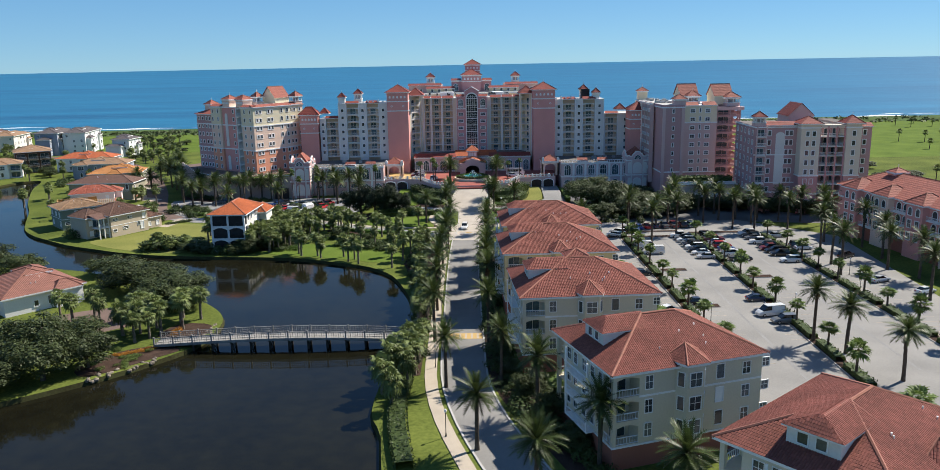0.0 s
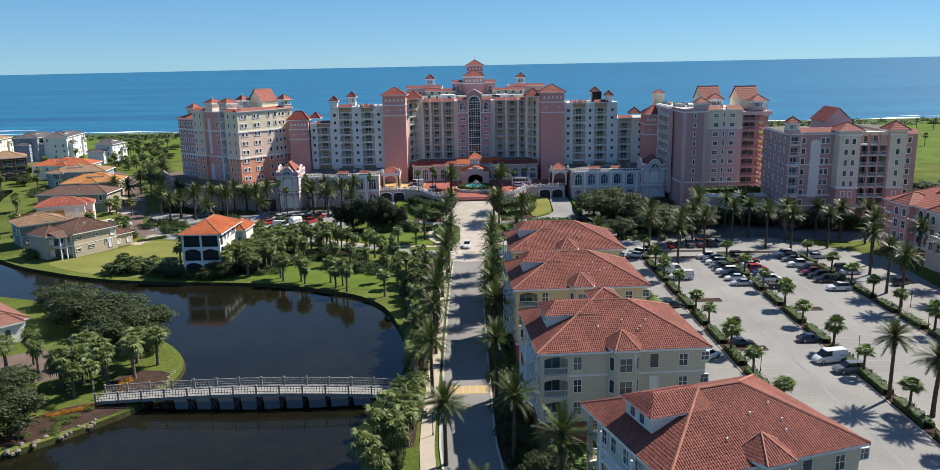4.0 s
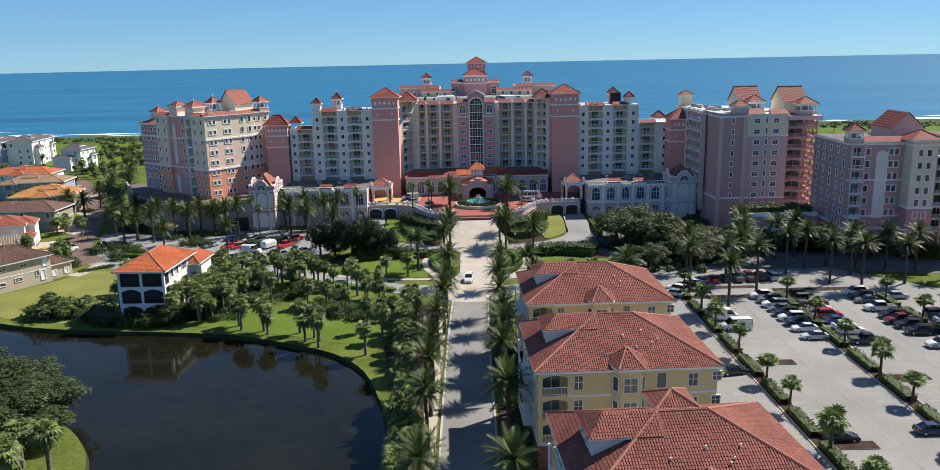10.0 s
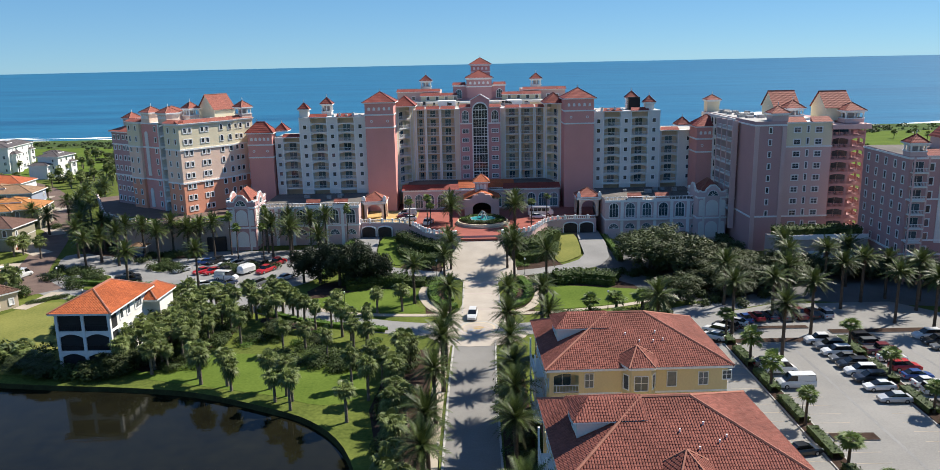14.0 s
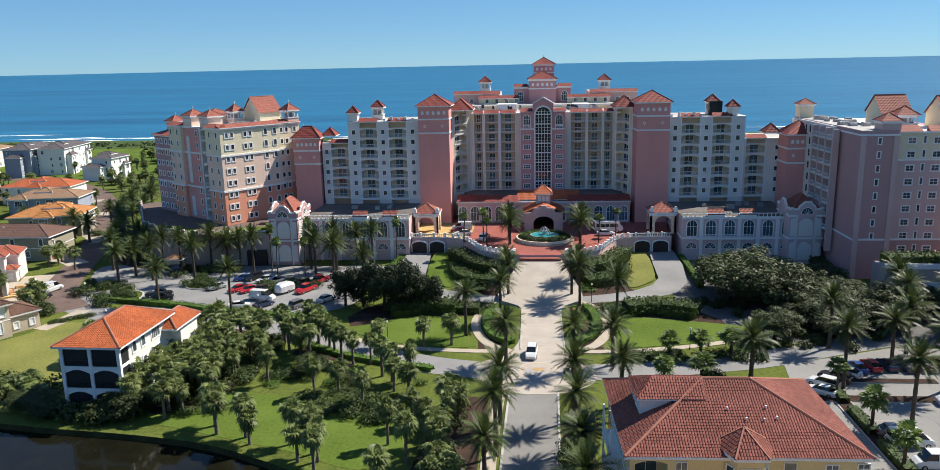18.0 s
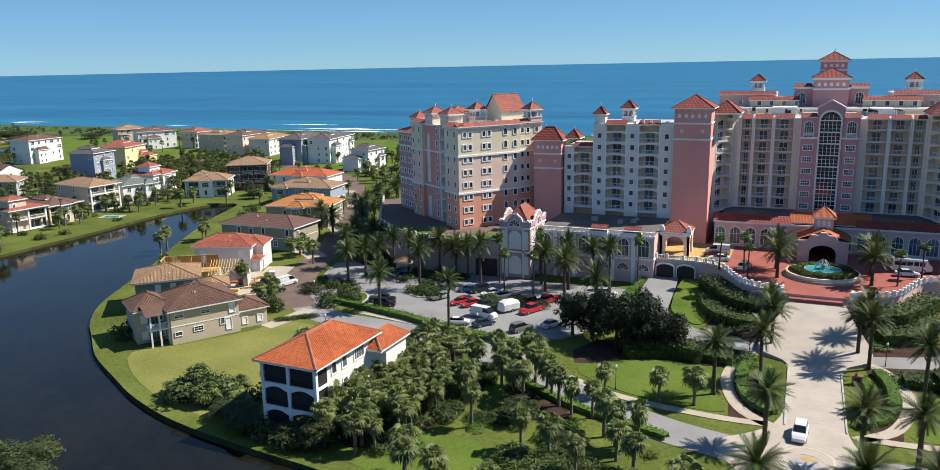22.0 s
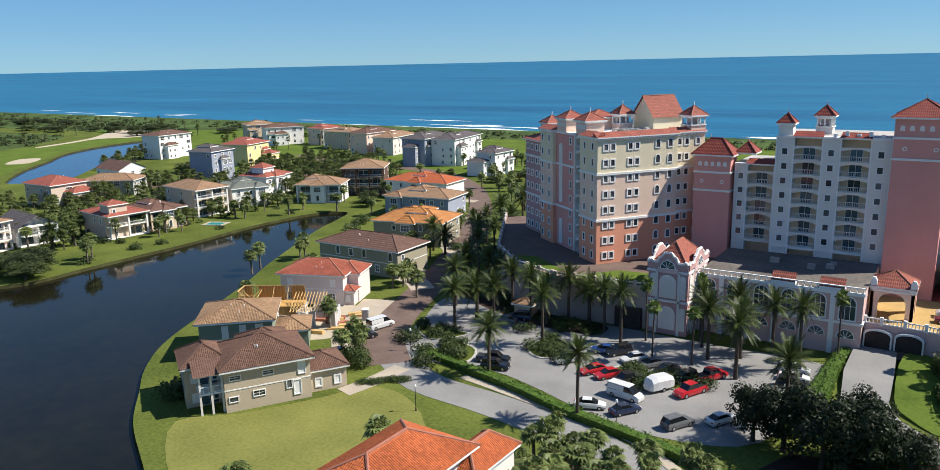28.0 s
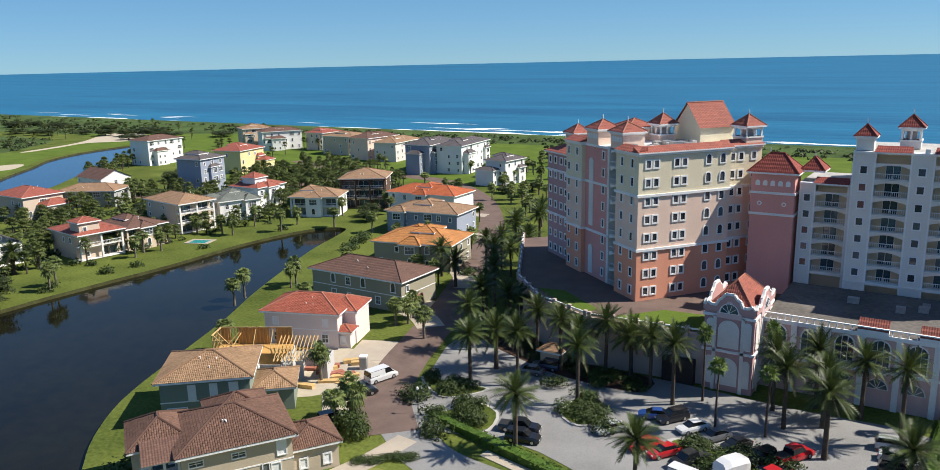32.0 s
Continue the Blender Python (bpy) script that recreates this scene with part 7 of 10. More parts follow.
east(-414, 497, 18, 62, 14, 4, "beige", "tile_t", "tan four-storey beachfront house", 3.0, 2.2)
east(-395.8, 496, 24, 60, 13, 3, "white", "tile_b", "white arcaded beachfront house with brown roof", 3.6, 2.0, wing_=(5, -4, 13, 0.2, 2, 1.4))
east(-362, 512, 17, 88, 14, 3, "peach", "tile_r", "beachfront house with red hip roofs", 3.3, 2.0, True)
east(-328, 500, 18, 90, 22, 3, "tanw", "tile_t", "tan beachfront house with verandas", 3.3, 2.0, True)
east(-304.9, 487, 24, 87, 13, 3, "peach", "tile_b", "large beige beachfront house with tan roof", 3.7, 2.2)
east(-287, 488, 26, 98, 13, 3, "blush", "tile_t", "cream beachfront house with tan roof", 3.1, 2.2)
east(-244.5, 460, 26, 95, 13, 4, "bluegrey", "tile_g", "grey-blue beachfront house with slate roof", 3.2, 2.2, wing_=(-4, 3, 0.5, 10, 3, 1.4))
east(-231, 466, 32, 99, 12.6, 4, "white", "tile_g", "white beachfront house with slate roof", 3.1, 2.0, wing_=(2, -2.6, 9, 0.2, 3, 1.4))
east(-327.7, 422, 19, 104, 15, 3, "yellow", "tile_r", "yellow house with red tile roof", 3.5, 2.6, wing_=(12, -6, 19, 0.2, 1.5, 1.6))
east(-298, 377, 14, 100, 12.5, 4, "bluegrey", "tile_g", "blue-grey four-storey house with slate roof", 3.3, 2.4)
east(-398, 421, 22, 94, 14, 4, "white", "tile_b", "tall white house with brown roof", 3.15, 2.2, bay=False, wing_=(3, -3, 10, 0.2, 2.4, 1.4))
east(-250, 364, 14, 95, 13, 2, "white", "tile_r", "white two-storey house with red tiled roofs", 3.5, 2.4, wing_=(2, 3, 8, 9, 3, 1.8))
east(-241, 340, 14, 72, 14, 2, "white", "tile_s", "white house with grey-green hip roofs", 3.3, 2.6, wing_=(-4, 4, 5, 11, 2.2, 1.6))
east(-237.5, 322.4, 12, 84, 20, 3, "tanw", "tile_t", "three-storey taupe house with tan roof and lake verandas", 3.0, 2.2, True, bay=False)
east(-232.6, 287.6, 12, 84, 17, 2, "tanw", "tile_r", "tan house with red tiled lookout and balconies", 3.4, 1.8, True, wing_=(1, 1.5, 6.5, 7, 3.0, 1.2), bay=False)
east(-232, 301, 12, 86, 16, 2, "beige", "tile_b", "beige house with brown roof and lake balcony", 3.0, 2.2, True)
house((-321, 330), (-302, 341), 12, 2, "greyw", "tile_t", "low grey house with tan roof", 2.8, 2.2, bay=False)
east(-330, 353, 12.5, 85, 20, 2, "white", "tile_b", "white gabled house with red-brown roof", 3.2, 3.0, gable=True)
east(-305.5, 310, 14, 91, 18, 2, "tanw", "tile_r", "tan house with bright red hip roofs", 3.8, 2.6, wing_=(5, -6, 14, 0.2, 1.3, 1.8), bay=False)
east(-247, 268.5, 11, 84, 17, 2, "white", "tile_g", "white house with grey gable roof and columned porch", 2.8, 2.8, True, gable=True)
house((-228, 358.5), (-213.5, 366), 12, 2, "white", "tile_t", "white arcaded house with tan roof", 3.2, 2.4, True)
east(-246, 254, 13, 97, 16, 3, "blush", "tile_t", "pale beige house with tan hip roof and balconies", 2.75, 2.4, True, bay=False)
east(-312, 274, 12, 88, 12, 2, "blush", "tile_t", "pale pink house with tan roof behind the gardens", 3.1, 2.2)
house((-96.5, 300 - 148), (-86, 164), 17, 1, "white", "tile_p", "low white house with terracotta hip roofs on the point", 3.6, 3.6, wing_=(-14, 4, 2, 16, 1, 3.0))

# the orange-roofed house with screened loggias
def loggia_house():
    T = thing("lake_house", pose(-66.5, 214, 0), "three-storey white house with orange roof and dark screened loggias", "house")
    F = face_at(-71.2, 207, 0, -1.5)
    W, D, E = 9.4, 15.5, 10.4
    b = MB()
    b.prism([(0.3, 3.0), (W - 0.3, 3.0), (W - 0.3, D), (0.3, D)], 0, E, M["pale"])
    put("wall", b, F, T)
    for k in range(3):
        z = 0.2 + 3.45 * k
        b = MB()
        b.box(0, 0, z - 0.2, W, 3.0, z + 0.12, M["white"])
        put("loggia_floor", b, F, T)
        for x in (0, W / 2 - 0.25, W - 0.5):
            b = MB()
            b.box(x, 0, z + 0.12, x + 0.5, 0.5, z + 3.25, M["white"])
            put("column", b, F, T)
        for x in (0.5, W / 2 + 0.25):
            b = MB()
            b.box(x, 0.28, z + 0.12, x + W / 2 - 0.75, 0.34, z + 3.2, M["screen"])
            put("screen_panel", b, F, T)
            if k < 2:
                put("arch_head", header_mesh(round(W / 2 - 0.75, 2), 0.8, 0.6, 0.3, "white"), F @ pose(x + W / 4 - 0.375, 0.05, z + 3.25), T)
        b = MB()
        b.box(W - 0.4, 0.6, z + 0.12, W - 0.32, 2.9, z + 3.2, M["screen"])
        b.box(0.32, 0.6, z + 0.12, 0.4, 2.9, z + 3.2, M["screen"])
        put("screen_panel", b, F, T)
        b = MB()
        railing(b, 0.5, W - 0.5, 0.2, z + 0.12, 0.95, 0.3, M["blackm"])
        put("railing", b, F, T)
    b = MB()
    b.box(0, 0, E - 0.35, W, 3.0, E, M["white"])
    put("beam", b, F, T)
    S = F @ pose(W - 0.3, 0, 0, 0, 0, 90)
    for z in (1.2, 4.6, 8.0):
        for x in (4.6, 7.2):
            put("window", window_mesh(1.0, 1.7, False, "glass", 0), S @ pose(x, 0, z), T)
        put("window", window_mesh(2.4, 2.0, False, "glass", 3), S @ pose(11, 0, z), T)
    hip_part(T, "roof", F, -0.7, -0.7, W + 0.7, D + 0.7, E + 0.1, 2.7, "tile_o", near=True)
    b = MB()
    b.prism([(W - 2.3, D), (W + 1.6, D), (W + 1.6, D + 6), (W - 2.3, D + 6)], 0, 8.4, M["pale"])
    put("side_wing", b, F, T)
    hip_part(T, "side_roof", F, W - 3.0, D - 2.4, W + 2.2, D + 6.6, 8.5, 1.9, "tile_o", near=True)


loggia_house()


# ---------- house under construction ----------
def building_site():
    T = thing("unfinished_house", pose(-131, 262, 0), "unfinished house with block walls and raw timber framing", "building site")
    F = face_at(-139.3, 256.6, 0, 30.5)
    for x0, y0, x1, y1, z in ((0, -0.25, 6, 0, 3.2), (0, 0, 0.25, 4.2, 3.2), (0.25, 4.0, 12.5, 4.2, 3.2), (12.5, -3.2, 12.75, 4.2, 3.2), (7.2, -3.4, 12.5, -3.2, 2.7), (7.2, -3.2, 7.45, -0.3, 2.7),
                              (14.8, -3, 15.05, 2, 3.2), (19.7, -3, 19.95, 2, 3.2), (15.05, 1.75, 19.7, 2, 3.2), (15.05, -3, 16, -2.75, 3.2), (18.8, -3, 19.7, -2.75, 3.2)):
        b = MB()
        b.box(x0, y0, 0, x1, y1, z, M["block"])
        put("block_wall", b, F, T)
    b = MB()
    b.box(0, -0.3, 3.2, 12.6, 4.3, 3.5, M["plywood"])
    put("upper_floor", b, F, T)
    for i in range(21):
        b = MB()
        x = 12.4 * i / 20
        b.box(x - 0.05, 4.0, 3.5, x + 0.05, 4.14, 6.4, M["timber"])
        put("stud", b, F, T)
    for i in range(8):
        b = MB()
        b.box(0, i * 0.58, 3.5, 0.14, i * 0.58 + 0.09, 6.4, M["timber"])
        put("stud", b, F, T)
    for x0, y0, x1, y1 in ((-0.05, 3.98, 12.5, 4.16), (-0.02, -0.1, 0.16, 3.98)):
        b = MB()
        b.box(x0, y0, 6.4, x1, y1, 6.58, M["timber"])
        put("top_plate", b, F, T)
    for x0, x1 in ((0.2, 1.6), (2.9, 5.4), (5.45, 8.4), (9.6, 12.4)):
        b = MB()
        b.box(x0, 4.16, 3.5, x1, 4.2, 6.4, M["plywood"])
        put("sheathing", b, F, T)
    b = MB()
    b.box(6.0, -0.36, 0.7, 11.5, -0.31, 3.45, M["plywood"])
    put("sheathing", b, F, T)
    for i in range(11):
        b = MB()
        x = 11.2 + i * 0.62
        b.bar((x, 2.2, 5.7), (x, -3.3, 3.3), 0.08, M["timber"], 4)
        b.bar((x, 2.2, 5.7), (x, 2.2, 3.4), 0.06, M["timber"], 4)
        b.bar((x, 2.2, 3.4), (x, -3.2, 3.25), 0.06, M["timber"], 4)
        b.bar((x, -0.6, 4.4), (x, 2.2, 3.6), 0.05, M["timber"], 4)
        put("roof_truss", b, F, T)
    for p, q in (((1.2, 2.5, 3.5), (3.4, 3.9, 5.8)), ((2.6, 0.8, 3.5), (3.6, 3.9, 5.6)), ((6.2, 1.6, 3.5), (6.2, 3.98, 6.2)), ((9.2, 1.6, 3.5), (9.2, 3.98, 6.2)), ((0.1, 0.4, 6.4), (2.6, 0.4, 3.5)), ((0.1, 2.0, 6.4), (2.8, 2.0, 3.5)), ((3.4, -0.1, 3.5), (3.4, -0.1, 5.6)), ((0.1, -0.05, 5.6), (3.4, -0.05, 5.6))):
        b = MB()
        b.bar(p, q, 0.08, M["timber"], 4)
        put("brace", b, F, T)
    rs = random.Random(3)
    for i in range(16):
        T2 = MB()
        L = rs.uniform(2, 4.5)
        T2.box(-L / 2, -0.5, 0.0, L / 2, 0.5, rs.uniform(0.15, 0.7), M["timber"] if i % 3 else M["brickred"])
        tagged(put("lumber", T2, F @ pose(rs.uniform(15.5, 24), rs.uniform(-7.5, 4.5), 0.02, 0, 0, rs.uniform(-30, 40))), "raw pine lumber lying on sandy ground", "lumber", "lumber on the building site")
    tagged(put("trash_bin", cached(("trash_bin",), bin_mesh), F @ pose(25, 1.5, 0)), "portable grey site toilet", "site toilet")


def bin_mesh():
    b = MB()
    b.box(-0.6, -0.6, 0, 0.6, 0.6, 2.1, M["metal"])
    b.box(-0.65, -0.65, 2.1, 0.65, 0.65, 2.35, M["white"])
    b.box(-0.4, -0.63, 0.15, 0.4, -0.6, 2.0, M["greyw"])
    return b


building_site()
slab("site_ground", smooth([(-142, 258), (-126, 252), (-113, 266), (-116, 275), (-130, 276)], 2), 0.03, "sand", "bare sandy building plot", "ground", 0.03)
for poly in ([(-112, 254), (-107, 262), (-112, 266), (-117, 259)], [(-124, 271), (-115, 277), (-118, 285), (-128, 281)], [(-134, 300), (-124, 298), (-126, 306), (-136, 308)]):
    slab("driveway", poly, 0.05, "concrete", "pale concrete house driveway", "driveway", 0.05)
slab("driveway", smooth([(-88, 143), (-72, 142), (-66, 152), (-74, 158), (-86, 153)], 3), 0.05, "brickroad", "brown paved turning circle", "driveway", 0.05)

# ---------- footbridge over the lake ----------
def bridge():
    T = thing("footbridge", pose(-33, 135, 0), "weathered grey timber footbridge on dark piles", "bridge")
    y0, y1 = 132.6, 136.0
    n = 14
    xa, xb = -58.0, -9.0
    zz = lambda x: 0.75 + 0.8 * math.sin(math.pi * (x - xa) / (xb - xa))
    for i in range(n):
        x0, x1 = xa + (xb - xa) * i / n, xa + (xb - xa) * (i + 1) / n
        z0, z1 = zz(x0), zz(x1)
        b = MB()
        b.face([(x0, y0, z0), (x1, y0, z1), (x1, y1, z1), (x0, y1, z0)], M["greywood"])
        b.face([(x0, y0, z0 - 0.5), (x1, y0, z1 - 0.5), (x1, y0, z1), (x0, y0, z0)], M["greywood"])
        b.face([(x1, y1, z1 - 0.5), (x0, y1, z0 - 0.5), (x0, y1, z0), (x1, y1, z1)], M["greywood"])
        b.face([(x0, y1, z0 - 0.5), (x1, y1, z1 - 0.5), (x1, y0, z1 - 0.5), (x0, y0, z0 - 0.5)], M["pile"])
        put("deck", b, I4, T)
        for y in (y0 + 0.08, y1 - 0.08):
            b = MB()
            b.bar((x0, y, z0 + 1.15), (x1, y, z1 + 1.15), 0.09, M["greywood"], 4)
            b.bar((x0, y, z0 + 0.35), (x1, y, z1 + 0.35), 0.05, M["greywood"], 4)
            b.bar((x0, y, z0 + 0.75), (x1, y, z1 + 0.75), 0.04, M["greywood"], 4)
            for k in range(8):
                x = x0 + (x1 - x0) * k / 8
                zb = zz(x)
                b.box(x - 0.03, y - 0.03, zb, x + 0.03, y + 0.03, zb + 1.1, M["greywood"])
            b.box(x0 - 0.12, y - 0.12, z0 - 0.4, x0 + 0.12, y + 0.12, z0 + 1.4, M["greywood"])
            put("railing", b, I4, T)
        if 0 < i:
            for y in (y0 + 0.4, y1 - 0.4):
                b = MB()
                b.cyl(x0, y, -3.2, z0 - 0.3, 0.2, 0.2, M["pile"], 8)
                put("pile", b, I4, T)
            b = MB()
            b.bar((x0, y0 + 0.4, -1.2), (x0, y1 - 0.4, z0 - 0.6), 0.1, M["pile"], 4)
            b.bar((x0, y1 - 0.4, -1.2), (x0, y0 + 0.4, z0 - 0.6), 0.1, M["pile"], 4)
            b.box(x0 - 0.15, y0, z0 - 0.7, x0 + 0.15, y1, z0 - 0.45, M["pile"])
            put("cross_brace", b, I4, T)


bridge()
rr = random.Random(12)


def rock():
    b = MB()
    n = 7
    ring = lambda z, r: [(r * rr.uniform(0.75, 1.15) * math.cos(2 * math.pi * i / n), r * rr.uniform(0.75, 1.15) * math.sin(2 * math.pi * i / n), z + rr.uniform(-0.06, 0.06)) for i in range(n)]
    a, c, d = ring(-0.2, 0.55), ring(0.25, 0.6), ring(0.5, 0.3)
    for i in range(n):
        j = (i + 1) % n
        b.face([a[i], a[j], c[j], c[i]], M["rock"])
        b.face([c[i], c[j], d[j], d[i]], M["rock"])
    b.face(d, M["rock"])
    return b


rocks = [rock().data("rock") for _ in range(4)]
shore = [(-52, 131), (-50.5, 140), (-51, 147), (-55, 128), (-58, 125), (-61, 121.5), (-64, 119)]
for i in range(60):
    k = rr.randrange(len(shore) - 1)
    t = rr.random()
    if k == 2:
        k = 3
    p = (shore[k][0] * (1 - t) + shore[k + 1][0] * t, shore[k][1] * (1 - t) + shore[k + 1][1] * t)
    o = put("shore_rock", rocks[i % 4], pose(p[0] + rr.uniform(-0.8, 0.5), p[1] + rr.uniform(-0.9, 0.4), -0.5 + rr.uniform(0, 0.5), 0, 0, rr.uniform(0, 360)) @ Matrix.Scale(rr.uniform(0.4, 0.9), 4))
    tagged(o, "pale riprap rock on the lake shore", "rock", "rocks along the lake shore")
slab("planting_bed", smooth([(-53, 132), (-56, 128), (-64, 120), (-68, 124), (-64, 131), (-58, 134)], 3), 0.05, "mulch", "brown mulch bed with flowers by the bridge", "planting bed", 0.05)
slab("planting_bed", smooth([(-52, 138), (-51.5, 145), (-58, 146), (-60, 139)], 3), 0.05, "mulch", "brown mulch bed above the lake shore", "planting bed", 0.05)


# ---------- plants ----------
rl = random.Random(99)


def frond(b, base, az, el, L, droop, m, n=13, lw=0.36):
    """One feather frond: a drooping rib with leaflets on both sides."""
    d = Vector((math.cos(az), math.sin(az), 0))
    s = Vector((-math.sin(az), math.cos(az), 0))
    pts = []
    for i in range(n + 1):
        t = i / n
        pts.append(Vector(base) + d * (L * t * math.cos(el) * (1 - 0.12 * t)) + Vector((0, 0, L * t * math.sin(el) - droop * L * t * t)))
    for i in range(n):
        t = (i + 0.5) / n
        w = lw * (0.35 + 1.3 * math.sin(math.pi * min(1, t * 0.9 + 0.08)))
        p, q = pts[i], pts[i + 1]
        f = (q - p)
        for sg in (-1, 1):
            tip = p + f * 2.1 + s * sg * w + Vector((0, 0, 0.34 * w))
            b.face([p, p + f * 0.62, tip], m)
            tip2 = p + f * 2.7 + s * sg * w * 0.7 + Vector((0, 0, -0.12 * w))
            b.face([p + f * 0.5, q, tip2], m)
        b.face([p + s * 0.04, p - s * 0.04, q], m)


def date_crown(seed):
    r = random.Random(seed)
    b = MB()
    for i in range(54):
        u = i / 54
        el = math.radians(82 - 116 * u ** 0.8 + r.uniform(-9, 9))
        frond(b, (0, 0, r.uniform(-0.3, 0.35)), i * 2.39996 + r.uniform(-0.2, 0.2), el, r.uniform(3.3, 4.2) * (0.8 + 0.25 * math.sin(math.pi * min(1, u + 0.2))), 0.14 + 0.22 * r.random(), M["date" if u < 0.9 else "olddate"])
    return b


def fan_leaf(b, base, az, el, L, R, m, droop=0.25, k=9):
    """One fan leaf: a stalk and k narrow pointed segments spread about it."""
    d = Vector((math.cos(az) * math.cos(el), math.sin(az) * math.cos(el), math.sin(el)))
    s = Vector((-math.sin(az), math.cos(az), 0))
    u = s.cross(d)
    c = Vector(base) + d * L
    b.face([Vector(base) + s * 0.03, Vector(base) - s * 0.03, c], m)
    for i in range(k):
        am = math.radians(-120 + 240 * (i + 0.5) / k)
        da = math.radians(118 / k)
        r = R * (1 - 0.22 * abs(am) / 2.0)
        tip = c + (d * math.cos(am) + s * math.sin(am)) * r - Vector((0, 0, droop * r)) + u * (0.16 * r * math.cos(3 * am))
        e0 = c + (d * math.cos(am - da) + s * math.sin(am - da)) * r * 0.55 - Vector((0, 0, droop * r * 0.2))
        e1 = c + (d * math.cos(am + da) + s * math.sin(am + da)) * r * 0.55 - Vector((0, 0, droop * r * 0.2))
        b.face([c, e0, tip, e1], m)


def fan_crown(seed, n, L, R, m, low, droop=0.3):
    r = random.Random(seed)
    b = MB()
    for i in range(n):
        u = (i + 0.5) / n
        el = math.asin(1 - (1 - math.sin(math.radians(low))) * u) + math.radians(r.uniform(-9, 9))
        fan_leaf(b, (0, 0, r.uniform(-0.2, 0.3)), i * 2.39996 + r.uniform(-0.3, 0.3), el, L * r.uniform(0.6, 1.15), R * r.uniform(0.8, 1.2), M[m], droop)
    return b


def palm_trunk(h, r0, r1, seed, boots=False, m="trunk"):
    r = random.Random(seed)
    b = MB()
    n = max(4, int(h / 1.2))
    lean = (r.uniform(-0.03, 0.03), r.uniform(-0.03, 0.03))
    p = None
    for i in range(n):
        t0, t1 = i / n, (i + 1) / n
        ra, rb = r0 + (r1 - r0) * t0, r0 + (r1 - r0) * t1
        b.cyl(lean[0] * h * t0 * t0, lean[1] * h * t0 * t0, h * t0 - (0.3 if not i else 0), h * t1 + 0.02, ra * (1.25 if not i else 1.04), rb * 0.98, M[m], 8, False)
    if boots:
        for i in range(26):
            a, z = i * 2.4, h - 2.2 + 2.0 * i / 26
            b.bar((r1 * 0.7 * math.cos(a), r1 * 0.7 * math.sin(a), z), (r1 * 2.2 * math.cos(a), r1 * 2.2 * math.sin(a), z + 0.45), 0.06, M["skirt"], 4)
    return b


SPEC = dict(date=("date_palm", "tall date palm with dark feathery crown", "palm tree"), sabal=("cabbage_palm", "cabbage palm with round tufted fan crown", "palm tree"), wash=("fan_palm", "slim fan palm with bright green crown", "palm tree"))
PALMS = {}


def palm(kind, x, y, h, s=1.0, z=0.0, group=""):
    s *= 1.06 if kind == "date" else 1.0
    hs = {"date": (5.5, 8.0, 10.0), "sabal": (3.2, 4.8, 6.4), "wash": (3.6, 6.0, 10.0)}[kind]
    hh = min(hs, key=lambda q: abs(q - h))
    var = rl.randrange(2)
    m = pose(x, y, z, 0, 0, rl.uniform(0, 360)) @ Matrix.Diagonal((s * rl.uniform(0.92, 1.08), s * rl.uniform(0.92, 1.08), h / hh, 1))
    key = (kind, hh, var)
    if key in PALMS:
        return copy_thing(PALMS[key], m)
    name, label, cat = SPEC[kind]
    T = thing(name, m, label, cat, group or {"date": "date palms", "sabal": "cabbage palms", "wash": "fan palms"}[kind])
    r0, r1 = {"date": (0.28, 0.22), "sabal": (0.22, 0.19), "wash": (0.2, 0.13)}[kind]
    put("trunk", palm_trunk(hh, r0, r1, var + int(hh * 3), kind == "date", "boots" if kind == "sabal" else "trunk").data("trunk", True), m, T)
    cr = cached(("crown", kind, var), lambda: date_crown(var + 1) if kind == "date" else fan_crown(var + 5, 40, 0.95, 0.98, "sabal", -72, 0.5) if kind == "sabal" else fan_crown(var + 9, 36, 0.9, 0.9, "wash", -45, 0.22))
    put("crown", cr, m @ pose(0, 0, hh), T)
    if kind == "wash":
        b = MB()
        for i in range(30):
            a = i * 2.4
            b.face([(0.12 * math.cos(a), 0.12 * math.sin(a), -0.1), (0.4 * math.cos(a + 0.3), 0.4 * math.sin(a + 0.3), -0.7), (0.45 * math.cos(a - 0.2), 0.45 * math.sin(a - 0.2), -1.0)], M["skirt"])
        put("dead_leaves", b, m @ pose(0, 0, hh), T)
    PALMS[key] = T
    return T


def leaf_cloud(lumps, per, size, m, seed, flat=0.7):
    """Leaf clusters spread over and inside overlapping lumps."""
    r = random.Random(seed)
    b = MB()
    mm = M[m]
    for cx, cy, cz, R in lumps:
        for i in range(int(per * R * R)):
            a = r.uniform(0, 2 * math.pi)
            u = r.uniform(-0.55, 1)
            q = math.sqrt(1 - u * u)
            rad = R * (r.uniform(0.72, 1.06) if r.random() < 0.85 else r.uniform(0.3, 0.8)) * (1 + 0.16 * math.sin(5 * a + cx) * math.cos(4 * u + cy))
            p = Vector((cx + rad * q * math.cos(a), cy + rad * q * math.sin(a), cz + rad * u * flat))
            nrm = Vector((q * math.cos(a), q * math.sin(a), u + 0.35)) + Vector((r.uniform(-1, 1), r.uniform(-1, 1), r.uniform(-1, 1))) * 0.75
            nrm.normalize()
            t = nrm.orthogonal().normalized()
            t = (Matrix.Rotation(r.uniform(0, 6.28), 3, nrm) @ t)
            w = nrm.cross(t)
            s = size * r.uniform(0.6, 1.3)
            b.face([p - t * s, p + w * s * 0.55 - t * 0.2 * s, p + t * s, p - w * s * 0.55 + t * 0.1 * s], mm)
    return b


TREES = {}


